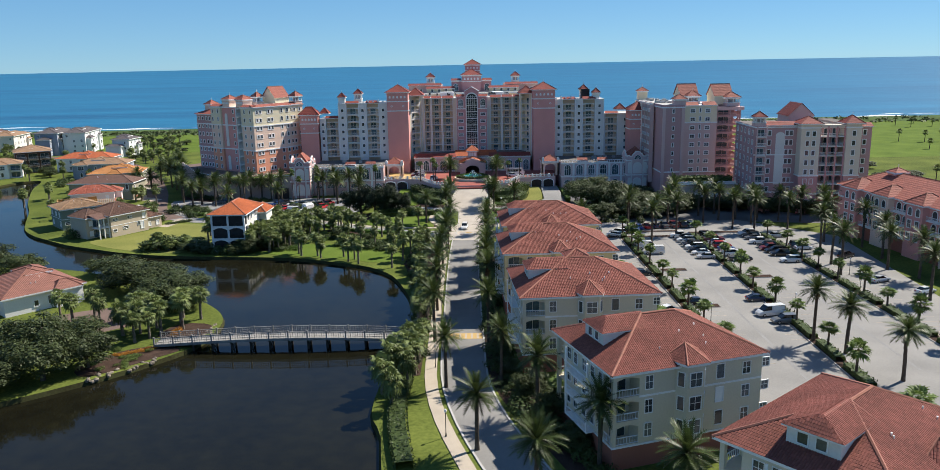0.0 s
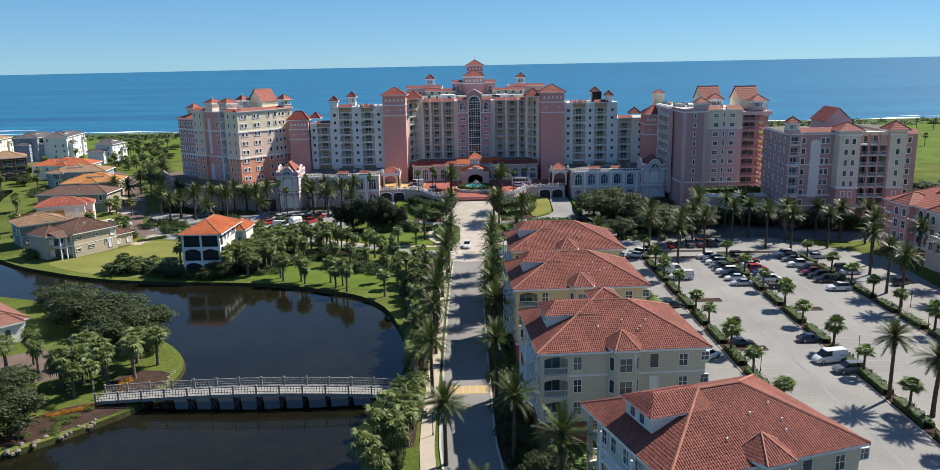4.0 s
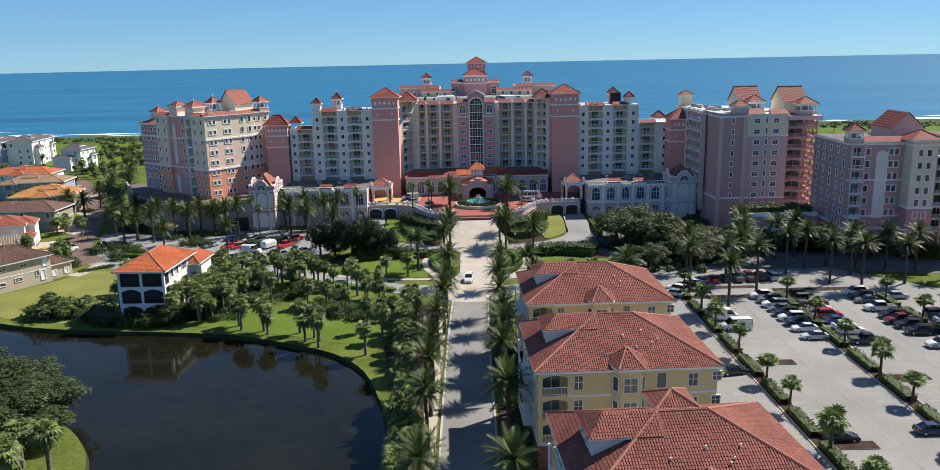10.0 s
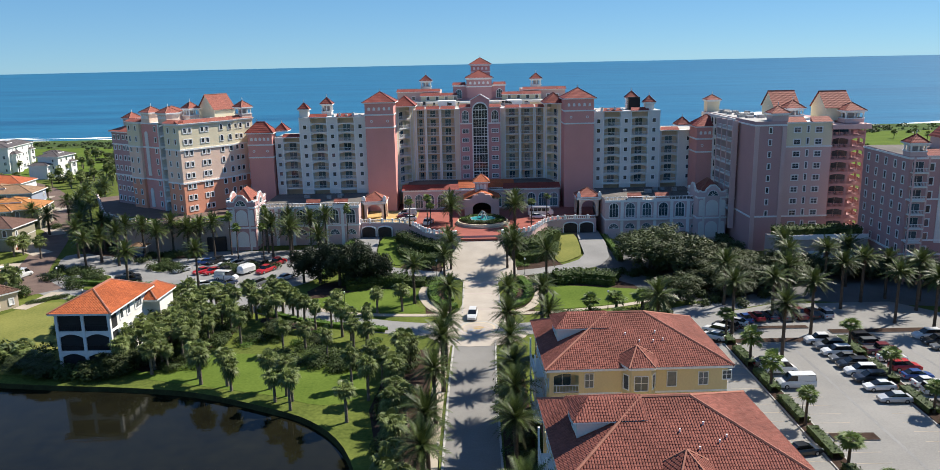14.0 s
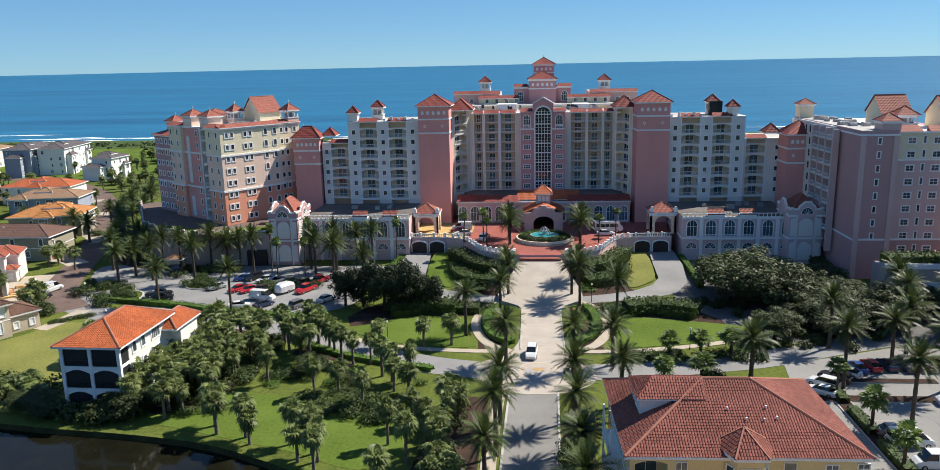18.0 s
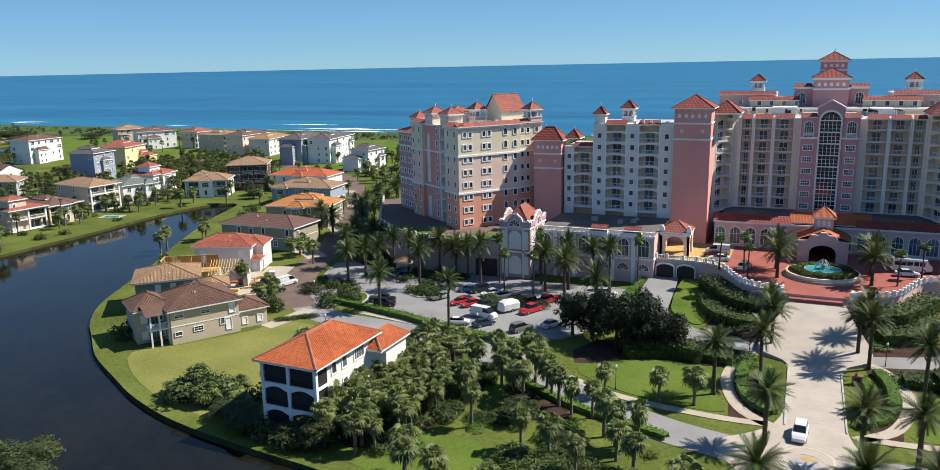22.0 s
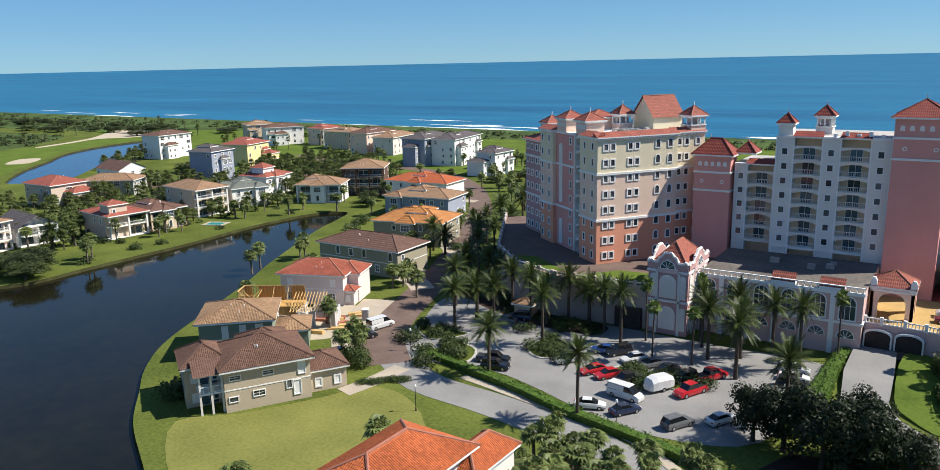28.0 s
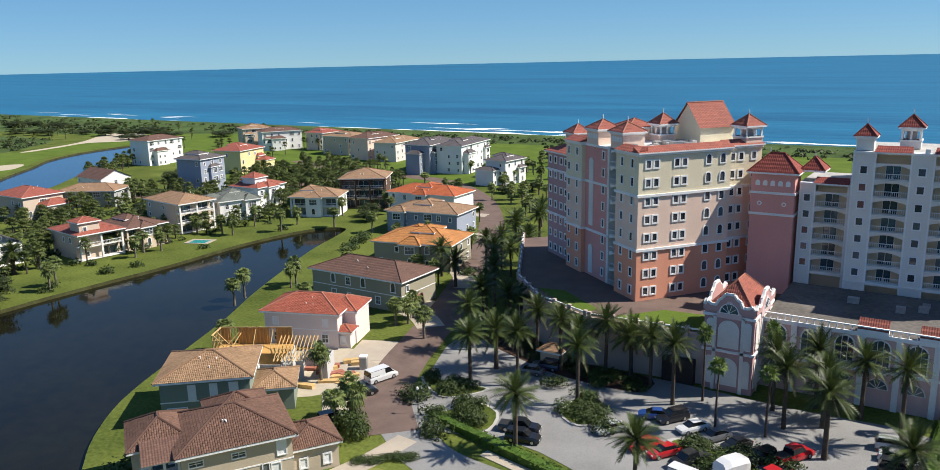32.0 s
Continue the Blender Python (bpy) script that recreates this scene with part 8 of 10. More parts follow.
def tree(kind, x, y, h, spread, z=0.0):
    var = rl.randrange(3)
    key = (kind, var)
    H, S = 10.0, 5.0
    m = pose(x, y, z, 0, 0, rl.uniform(0, 360)) @ Matrix.Diagonal((spread / S, spread / S, h / H, 1))
    if key in TREES:
        return copy_thing(TREES[key], m)
    label = {"oak": "broad live oak with dark green crown", "magnolia": "dense dark magnolia tree"}[kind]
    T = thing(kind + "_tree", m, label, "tree", "trees round the drives")
    r = random.Random(var * 31 + len(kind))
    b = MB()
    b.cyl(0, 0, -0.3, 3.0, 0.42, 0.3, M["bark"], 8, False)
    limbs = []
    for i in range(7):
        a = i * 2.4 + r.uniform(-0.3, 0.3)
        e = Vector((math.cos(a) * r.uniform(1.6, 3.4), math.sin(a) * r.uniform(1.6, 3.4), r.uniform(4.2, 8.2)))
        b.bar((0, 0, 2.6), e * 0.5 + Vector((0, 0, 1.2)), 0.16, M["bark"])
        b.bar(e * 0.5 + Vector((0, 0, 1.2)), e, 0.1, M["bark"])
        limbs.append(e)
    put("trunk", b, m, T)
    lumps = [(e.x, e.y, e.z, r.uniform(1.4, 2.2)) for e in limbs] + [(0, 0, 6.5, 2.4), (0, 0, 4.2, 2.8)]
    for _ in range(20):
        a, z = r.uniform(0, 6.283), r.uniform(1.4 if kind == "magnolia" else 2.4, 8.9)
        q = (4.0 if kind == "magnolia" else 4.3) * math.sqrt(max(0.05, 1 - ((z - (3.2 if kind == "magnolia" else 4.6)) / 6.0) ** 2)) * r.uniform(0.6, 1.0)
        lumps.append((q * math.cos(a), q * math.sin(a), z, r.uniform(0.9, 1.7)))
    put("crown", leaf_cloud(lumps, 95, 0.23, kind, var + 3, 0.9), m, T)
    TREES[key] = T
    return T


SHRUBS = {}


def shrub(x, y, s, h, m="shrub", z=0.0, label="rounded green garden shrub", name="shrub"):
    var = rl.randrange(3)
    key = (m, var, name)
    if key not in SHRUBS:
        r = random.Random(var + 40)
        lumps = [(r.uniform(-0.5, 0.5), r.uniform(-0.5, 0.5), r.uniform(0.2, 0.55), r.uniform(0.4, 0.65)) for _ in range(6)]
        SHRUBS[key] = leaf_cloud(lumps, 460, 0.078, m, var, 0.8).data(name)
    o = put(name, SHRUBS[key], pose(x, y, z, 0, 0, rl.uniform(0, 360)) @ Matrix.Diagonal((s, s, h, 1)))
    return tagged(o, label, "shrub", "garden shrubs")


def hedge(pts, w, h, m="hedge", label="clipped green garden hedge", z=0.0, dens=9, size=0.16):
    """A clipped hedge along a line, of many small leaves on an uneven box."""
    line = smooth(pts, 5, False)
    b = MB()
    mm = M[m]
    r = random.Random(int(pts[0][0] * 3 + pts[0][1]))
    for p, q in zip(line, line[1:]):
        p, q = Vector((*p, 0)), Vector((*q, 0))
        L = (q - p).length
        if L < 0.01:
            continue
        d = (q - p) / L
        s = Vector((-d.y, d.x, 0))
        for i in range(int(L * (w + 2 * h) * dens)):
            t = r.uniform(0, L)
            k = r.random() * (w + 2 * h)
            wob_ = 0.12 * noise.noise((p.x + d.x * t, p.y + d.y * t, 2)) + r.uniform(-0.1, 0.08)
            if k < w:
                c, nn = p + d * t + s * (k - w / 2) + Vector((0, 0, z + h + wob_ * 2)), Vector((0, 0, 1))
            else:
                sg = 1 if k < w + h else -1
                c, nn = p + d * t + s * sg * (w / 2 + wob_) + Vector((0, 0, z + r.uniform(0, h))), s * sg
            nn = (nn + Vector((r.uniform(-1, 1), r.uniform(-1, 1), r.uniform(-1, 1))) * 0.8).normalized()
            t1 = nn.orthogonal().normalized()
            t1 = Matrix.Rotation(r.uniform(0, 6.28), 3, nn) @ t1
            t2 = nn.cross(t1)
            a = size * r.uniform(0.7, 1.4)
            b.face([c - t1 * a, c + t2 * a * 0.6, c + t1 * a, c - t2 * a * 0.6], mm)
        b.face([p + s * w * 0.4 + Vector((0, 0, z + h * 0.85)), p - s * w * 0.4 + Vector((0, 0, z + h * 0.85)), q - s * w * 0.4 + Vector((0, 0, z + h * 0.85)), q + s * w * 0.4 + Vector((0, 0, z + h * 0.85))], mm)
        for sg in (-1, 1):
            b.face([p + s * w * 0.4 * sg + Vector((0, 0, z + h * 0.85)), q + s * w * 0.4 * sg + Vector((0, 0, z + h * 0.85)), q + s * w * 0.4 * sg + Vector((0, 0, z)), p + s * w * 0.4 * sg + Vector((0, 0, z))], mm)
    return tagged(put("hedge", b, I4), label, "hedge")


# boulevard palms
for x, y in ((-4.2, 113), (0.4, 92.8), (-6.8, 133.5), (-7.0, 151.5), (-7.2, 162), (-7.1, 170), (-6.9, 185), (-6.2, 196), (-6.0, 205)):
    palm("date", x, y, rl.uniform(8.0, 9.2))
for x, y in ((4.6, 114.5), (6.8, 77), (22.7, 75), (3.0, 132.5), (3.5, 152), (3.5, 169), (3.9, 178), (4.3, 187.5), (4.3, 198), (4.4, 206.5)):
    palm("date", x, y, rl.uniform(8.0, 9.2))
for x, y, h in ((9.3, 103, 9), (15.6, 87.2, 8.6), (-13.8, 241, 9.5), (14.6, 246.6, 9), (-7.6, 249.2, 8.2), (8.4, 259.6, 8.2), (6.9, 263.5, 8.0), (-5.9, 227.2, 7.6), (5.2, 224.8, 7.6), (11.9, 227.3, 7.2), (-6.6, 263.5, 7.8), (-7.4, 271, 7.6), (8.6, 271, 7.4), (11.6, 212, 7)):
    palm("date", x, y, h)
for x, y in ((-7.0, 292), (10.4, 292), (-7.4, 299.5), (10.8, 299.5)):
    palm("date", x, y, 5.8, 1.1, 5.5)
for x, y in ((-13.6, 293), (15, 293), (-12.6, 289.5), (20, 300.5), (-18.8, 296)):
    palm("wash", x, y, 8.2, 0.95, 5.3)
for i in range(26):
    a = 2 * math.pi * i / 26
    shrub(1.6 + 5.1 * math.cos(a), 296.2 + 4.7 * math.sin(a), rl.uniform(1.3, 1.9), rl.uniform(0.8, 1.2), rl.choice(("shrub", "hedge")), 6.5)
# palms before the terrace and in the small lot
for x, y, h in ((-82.6, 259.5, 8.2), (-63.6, 252.7, 10), (-81.9, 276.5, 8.7), (-82.9, 289, 8.9), (-79, 290, 6.7), (-69.9, 283.6, 9), (-48.3, 278, 8.9), (-40.7, 287, 10.5), (-100.6, 276, 7.7), (-99.4, 282, 6.5),
                (-104, 294, 8.5), (-111, 296, 8.5), (-96, 290, 8), (-90, 287, 8.2), (-86, 286, 7.5), (-114, 302, 8), (-117, 310, 8), (-122, 318, 8), (-105, 300, 7), (-75, 288, 7.8), (-93, 278, 8.4), (-108, 287, 8.2),
                (-52, 293, 9), (-46, 292.5, 8.5), (-57, 289, 8.5), (-50, 287, 8), (-127, 326, 8), (-131, 336, 8), (-54.5, 284, 8.4), (-38.5, 266, 9)):
    palm("date", x, y, h)
for x, y, h in ((-62.3, 278.9, 10.2), (-56, 280.3, 9.8), (-66.5, 287, 9.5), (-58, 291, 9.5), (-36, 294, 9)):
    palm("wash", x, y, h + 1.2, 0.95)
for i in range(26):
    t = i / 25
    shrub(np.interp(t, [0, 0.4, 0.7, 1], [-110, -99, -88, -77]) + rl.uniform(-0.8, 0.8), np.interp(t, [0, 0.4, 0.7, 1], [300, 292, 288, 288]) + rl.uniform(-1.5, 1.5), rl.uniform(1.5, 2.8), rl.uniform(1.0, 2.0))
for i in range(18):
    shrub(rl.uniform(16, 35), rl.uniform(229.6, 231.4) + (0 if i % 3 else -9.5), rl.uniform(1.6, 2.8), rl.uniform(1.2, 2.2))
for x, y in ((21.7, 230.2), (27, 231), (32.5, 232.4), (19, 219.6), (25, 220.4)):
    palm("wash", x, y, 3.6, 1.25)
# palms round the right lot and towers
for x, y, h in ((67.3, 112, 9.3), (64, 123.8, 9.6), (61, 129.7, 9.8), (95, 152, 11), (88.2, 181.6, 11), (92, 196, 11), (97, 205, 11), (86, 172, 10.5), (99, 176, 10), (60, 218, 10), (46, 219, 10), (50, 206, 10), (83, 219, 11),
                (72, 232, 9.5), (78, 236, 9.5), (84, 238, 9.5), (90, 236, 9.5), (96, 234, 10), (102, 232, 10), (74, 244, 9.5), (80, 247, 9), (66, 244, 9.5), (86, 230, 10), (106, 226, 10), (110, 219, 10), (68, 252, 9), (61, 232, 9), (50, 236, 8.5), (104, 198, 10.5), (103, 186, 10.5), (102, 168, 10.5),
                (33, 222, 6.5), (56, 226, 9.5), (78, 223, 10), (94, 222, 10)):
    palm("date", x, y, h)
for (xa, ya), (xb, yb), w in LOT_ISLANDS:
    n = 9
    for i in range(n):
        t = (i + 0.5) / n
        palm("wash", xa + (xb - xa) * t + rl.uniform(-0.3, 0.3), ya + (yb - ya) * t + rl.uniform(-1, 1), rl.uniform(4.6, 5.6), 1.05)
for x, y, h in ((33, 112, 3.6), (34, 139, 3.8), (33.5, 168, 3.8), (36, 100, 4.2), (41, 92, 4), (46, 84, 4), (34, 145, 3.6), (34, 171, 3.4), (52, 95, 4.4), (60, 96, 4.4), (13.7, 104.9, 4), (36, 118, 3.5)):
    palm("wash", x, y, h, 1.5)

# park of cabbage palms by the lake
def inside(x, y, poly):
    c = False
    for (xa, ya), (xb, yb) in zip(poly, poly[1:] + poly[:1]):
        if (ya > y) != (yb > y) and x < (xb - xa) * (y - ya) / (yb - ya) + xa:
            c = not c
    return c


PARK = [(-60, 207), (-57, 226), (-58, 240), (-47, 234), (-36, 226.5), (-24, 221), (-11, 218), (-10, 196), (-14, 182), (-20, 190), (-26, 198), (-34, 214), (-46, 210), (-52, 203)]
GROVE = [(-62, 206), (-63, 222), (-62, 241), (-57, 245), (-50, 236), (-47.5, 227), (-49, 217), (-51, 207), (-55, 203.5)]
pts = [(-35.3, 214.2), (-31.1, 213.1), (-26.6, 209.7), (-23, 215.8), (-20.1, 212.2), (-20.8, 198.6), (-17.5, 193.5), (-15.9, 198.8), (-13, 193.7), (-31.7, 193.6), (-30.4, 195.6), (-28.7, 190.6), (-19.7, 186.4), (-45.4, 200.7), (-39.7, 198), (-43.9, 217.8),
       (-13, 202.8), (-13.7, 209), (-18.4, 204.5), (-48.8, 240.8), (-43.3, 234), (-40, 234.1), (-36.3, 231), (-32, 226.6), (-28.9, 226.6), (-26, 221.6), (-45, 232.4), (-39.8, 227.9), (-42, 229.6), (-34.5, 228.6), (-47, 236.5), (-37.6, 232.6), (-24, 219.5), (-21, 219.8)]
tries = 0
while len(pts) < 84 and tries < 9000:
    tries += 1
    x, y = rl.uniform(-63, -46), rl.uniform(203, 246)
    if inside(x, y, GROVE) and all((x - a) ** 2 + (y - c) ** 2 > 4.4 for a, c in pts):
        pts.append((x, y))
for x, y in pts:
    palm("sabal", x, y, rl.uniform(3.8, 6.0), rl.uniform(0.95, 1.15))
for x, y, h in ((-46.6, 203.2, 5), (-40.9, 199.9, 5), (-33.7, 198.4, 5), (-29.1, 193.8, 4.6), (-73.5, 217, 6.5), (-75, 215, 6), (-74, 224, 6.4), (-77, 226, 6),
                (-78.5, 227.5, 5.6), (-16, 236, 4.6), (-21, 235, 4.4), (-29, 234.5, 4.2), (-42, 241, 4.6), (-44, 242, 5)):
    palm("sabal", x, y, h, 1.15)
for i in range(34):
    y = rl.uniform(112, 212)
    palm("sabal", np.interp(y, [100, 150, 165, 190, 215], [-11.5, -9.8, -11, -13, -13]) + rl.uniform(-1.2, 1.6), y, rl.uniform(3.2, 6.4), rl.uniform(1.0, 1.25))
lumps = []
for i in range(90):
    y = rl.uniform(118, 214)
    lumps.append((np.interp(y, [100, 150, 165, 190, 215], [-10.8, -9.6, -11, -14, -13]) + rl.uniform(-2.0, 1.8), y, rl.uniform(0.2, 0.8), rl.uniform(0.8, 1.5)))
tagged(put("lakeside_shrubbery", leaf_cloud(lumps, 90, 0.2, "shrub", 33, 0.9), I4), "dense dark shrubbery between boulevard and lake", "shrubbery", kind="stuff")
# peninsula and house gardens
for x, y, h, s in ((-71, 119, 8, 6), (-66, 124, 7, 5), (-78, 113, 8, 6), (-84, 120, 9, 6.5), (-76, 127, 9, 6), (-92, 112, 9, 6.5), (-86, 130, 8, 5.5), (-95, 123, 9, 6), (-72, 134, 7, 4.5), (-63, 163, 7, 5), (-70, 168, 8, 6), (-77, 170, 8, 6), (-60, 156, 6, 4), (-83, 177, 7, 5),
                   (-66, 158, 7, 5), (-100, 105, 9, 6), (-104, 118, 9, 6), (-91, 185, 7, 5), (-112, 186, 8, 6), (-122, 188, 8, 6), (-130, 186, 7, 5), (-72, 176, 6, 4.5)):
    tree("oak", x, y, h, s)
for x, y, h in ((-64, 141, 5), (-62, 144, 5.4), (-60, 141, 5), (-66, 144, 4.6), (-58, 146, 5), (-56.5, 143, 5.6), (-63, 136, 4.6), (-61, 138, 4.4), (-55, 149, 5.2), (-67, 140, 4), (-74, 146, 5), (-80, 147, 5), (-77, 150, 5.5), (-84, 150, 5), (-68, 150, 4.4), (-59, 150, 5), (-12, 124, 4.2), (-13, 116, 4), (-11, 128, 4.6), (-14, 111, 3.6),
                (-10.5, 121, 5), (-12, 105, 4)):
    palm("sabal", x, y, h, 1.2)
for x, y, h, s in ((-37, 258, 9.5, 4.8), (-32, 255.6, 11, 5.0), (-27, 255, 10, 4.6), (-41, 258.8, 8, 4.0), (-29, 259.5, 10, 4.4), (-22.5, 256.5, 7.5, 4.0)):
    tree("magnolia", x, y, h, s)
for x, y, h, s in ((41, 262, 13, 7.0), (47, 257, 12.5, 6.6), (40, 271, 13, 6.2), (51, 264, 11.5, 6.2), (46, 270, 12, 6), (58, 247, 8.5, 5), (66, 250, 8.5, 5), (53, 243, 7.5, 4.6), (57, 256, 9, 5), (51, 249, 7.5, 4.5), (60, 268, 7, 4.5), (56, 262, 6, 4), (47, 246, 6, 4), (54, 241, 7, 4.5), (42, 240, 6.5, 4), (64, 246, 7, 4.5), (72, 252, 6, 4),
                   (60, 252, 6, 4), (88, 252, 6, 4.5), (96, 246, 6, 4), (76, 262, 6, 4), (-38, 222, 3.6, 2.6), (-30, 217.5, 3.4, 2.6)):
    tree("oak", x, y, h, s)
for x, y, s, h in ((-89, 210.8, 5, 4.4), (-84.5, 212.5, 4.6, 4.6), (-79, 214, 4, 3.4), (-68, 205.5, 3.4, 3), (-64, 204.5, 3.4, 3.4), (-60.5, 206, 3.6, 3.4), (-73, 206, 3, 2.4), (-121, 229, 3.6, 3.6), (-123, 233, 3, 3), (-104.5, 252, 3, 3.6), (-107, 254.5, 3, 3.6), (-111, 247, 3, 3)):
    shrub(x, y, s, h, "shrub", 0, "large rounded green palmetto bush", "palmetto_bush")
for i in range(9):
    shrub(-98.6 + 1.35 * i * 0.5, 246.6 + 0.55 * i, 1.3, 0.9)
for i in range(16):
    palm("sabal", rl.uniform(-92, -77), 211 + rl.uniform(-1.5, 2.5) + 0.2 * i % 2, rl.uniform(1.3, 2.8), rl.uniform(1.1, 1.4))
for x, y, h, s_ in ((-74.5, 206.5, 4.5, 3), (-72.6, 205, 3.6, 2.6), (-61, 206, 4.6, 3), (-64.5, 204.6, 4, 2.8), (-58.5, 209, 4.4, 2.8), (-78, 208.5, 3.4, 2.8)):
    tree("oak", x, y, h, s_)
for i in range(34):
    a, q = rl.uniform(0, 6.28), rl.uniform(0, 1) ** 0.5
    shrub(-28.5 + 8.5 * q * math.cos(a), 210 + 4.2 * q * math.sin(a) - 0.25 * 8.5 * q * math.cos(a), rl.uniform(1.8, 3.2), rl.uniform(1.2, 2.2), rl.choice(("shrub", "shrub", "lime")))
hedge([(69, 260.5), (80, 259.5), (92, 256), (103, 249), (116, 241)], 4.0, 3.0, "shrub", "dense dark shrubbery below the towers", 0, 6, 0.26)
hedge([(66, 272), (66.5, 282), (67, 292)], 3.0, 2.4, "shrub", "dark shrubbery beside the tower wall", 0, 6, 0.26)
hedge([(71, 265), (81, 265.2), (91, 265)], 5.0, 2.2, "shrub", "dark planting along the top of the garage wall", 7.5, 6, 0.26)
# palms and low trees on the open lawns by the beach
rb = random.Random(77)
for i in range(34):
    y = rb.uniform(415, 545)
    palm("sabal", -172 - (y - 415) * 0.36 + rb.uniform(-14, 16), y, rb.uniform(3.4, 5.2), rb.uniform(1.1, 1.35))
for i in range(12):
    y = rb.uniform(425, 540)
    tree("oak", -168 - (y - 415) * 0.34 + rb.uniform(-14, 14), y, rb.uniform(3.6, 5.5), rb.uniform(3, 4.4))
# palms and shrubs along the beach road and the lakeside gardens
for x, y, h, s in ((-140.3, 323.6, 7, 1), (-132.5, 318, 6, 0.95), (-142.8, 363, 6, 1.1), (-139.5, 371, 6.5, 1.1), (-134.9, 335, 7.5, 1), (-128, 343.7, 6.5, 1.1), (-125.5, 331, 7, 1), (-146, 384, 6, 1)):
    palm("date", x, y, h, s)
for x, y, h in ((-173.9, 413, 4), (-170.5, 415, 4.4), (-157.8, 395.3, 4.5), (-166.6, 381, 5), (-168.6, 377, 4.2), (-166.7, 283.6, 4.5), (-169.2, 288.5, 5), (-165.2, 298.6, 4.5), (-166.5, 301.5, 4), (-127.6, 290.5, 4.4), (-145.3, 320.8, 4.2), (-152, 392, 4.4), (-160, 402, 4.8), (-178, 420, 4), (-149, 376, 4)):
    palm("sabal", x, y, h, 1.15)
for x, y, s, h in ((-132.8, 299.4, 1.6, 1.2), (-130.9, 299.6, 1.6, 1.2), (-134.8, 299.2, 1.6, 1.2), (-153, 348, 2.4, 2), (-178.5, 334.1, 3, 2.6), (-181.5, 339.8, 3.4, 3), (-184, 345.1, 3, 2.6), (-138, 346, 2.8, 2), (-144, 356, 2.8, 2.2), (-146, 374, 3, 2.2), (-155, 384, 3, 2), (-136, 328, 2.6, 2)):
    shrub(x, y, s, h)
for x, y, h, s_ in ((75, 257, 6.5, 4), (83, 254, 5.5, 4), (99, 248, 6, 4), (108, 243, 6, 4), (58, 257, 6, 4.2), (53, 254, 5.5, 4), (62, 262, 6.5, 4), (56, 270, 6, 4)):
    tree("oak", x, y, h, s_)
# beds and hedges
for i in range(90):
    sx = rl.choice((-1, 1))
    x, y = 0.4 + sx * rl.uniform(8.5, 34), rl.uniform(252, 282)
    if abs(x) > 13 and y > 262 and abs(x) < 25:
        continue
    if abs(x) > 24 and y > 262 or 258.5 < y < 268.5:
        continue
    shrub(x, y, rl.uniform(1.8, 3.2), rl.uniform(1.0, 2.2), rl.choice(("shrub", "shrub", "hedge")))
for i in range(90):
    x, y = rl.uniform(-58, -12), rl.uniform(206, 238)
    if inside(x, y, PARK) and (y > 217 - (x + 36) * 0.1 or x < -48):
        shrub(x, y, rl.uniform(1.2, 2.8), rl.uniform(0.8, 1.8), rl.choice(("shrub", "shrub", "lime", "hedge")))
for i in range(40):
    shrub(rl.uniform(-58, -48), rl.uniform(215, 240), rl.uniform(1.6, 3.0), rl.uniform(1.2, 2.2))
LAWN_R = [(9, 253), (22, 252), (39, 246), (34, 230), (14, 227), (9, 238)]
lumps = []
for i in range(60):
    x, y = rl.uniform(12, 62), rl.uniform(228, 262)
    if not inside(x, y, LAWN_R):
        lumps += [(x + rl.uniform(-0.8, 0.8), y + rl.uniform(-0.8, 0.8), rl.uniform(0.3, 0.9), rl.uniform(0.7, 1.4)) for q in range(4)]
tagged(put("yard_shrubbery", leaf_cloud(lumps, 70, 0.24, "shrub", 35, 0.9), I4), "dark mixed shrubs round the service yard", "shrubbery", kind="stuff")
lumps = []
for i in range(80):
    y = rl.uniform(92, 205)
    lumps.append((4.4 + (max(0, 112 - y) * 0.22) + rl.uniform(-0.5, 1.2), y, rl.uniform(0.2, 0.5), rl.uniform(0.6, 1.0)))
slab("planting_bed", smooth([(2.7, 116), (2.6, 150), (2.7, 205), (6.6, 205), (6.2, 166), (5.4, 140), (7.4, 118), (14, 104), (15.6, 88), (27, 64), (20.4, 64), (12.6, 84), (7.4, 100)], 2), 0.05, "mulch", "dark mulch bed between boulevard and buildings", "planting bed", 0.05)
for i in range(44):
    t = i / 43
    x0 = np.interp(t, [0, 0.3, 0.45, 1], [22, 10.8, 5.0, 4.6])
    shrub(x0 + rl.uniform(-1.6, 1.6), np.interp(t, [0, 0.3, 1], [66, 96, 204]) + rl.uniform(-1, 1), rl.uniform(1.8, 3.6), rl.uniform(1.4, 3.0))
for x, y, h, w_ in ((8.6, 108, 5.2, 2.6), (11.4, 101, 5.0, 2.6), (6.2, 116, 4.6, 2.2), (13.6, 93, 4.4, 2.2)):
    tree("oak", x, y, h, w_)
tagged(put("boulevard_shrubbery", leaf_cloud(lumps, 110, 0.17, "shrub", 34, 0.9), I4), "clipped green shrubs along the boulevard", "shrubbery", kind="stuff")
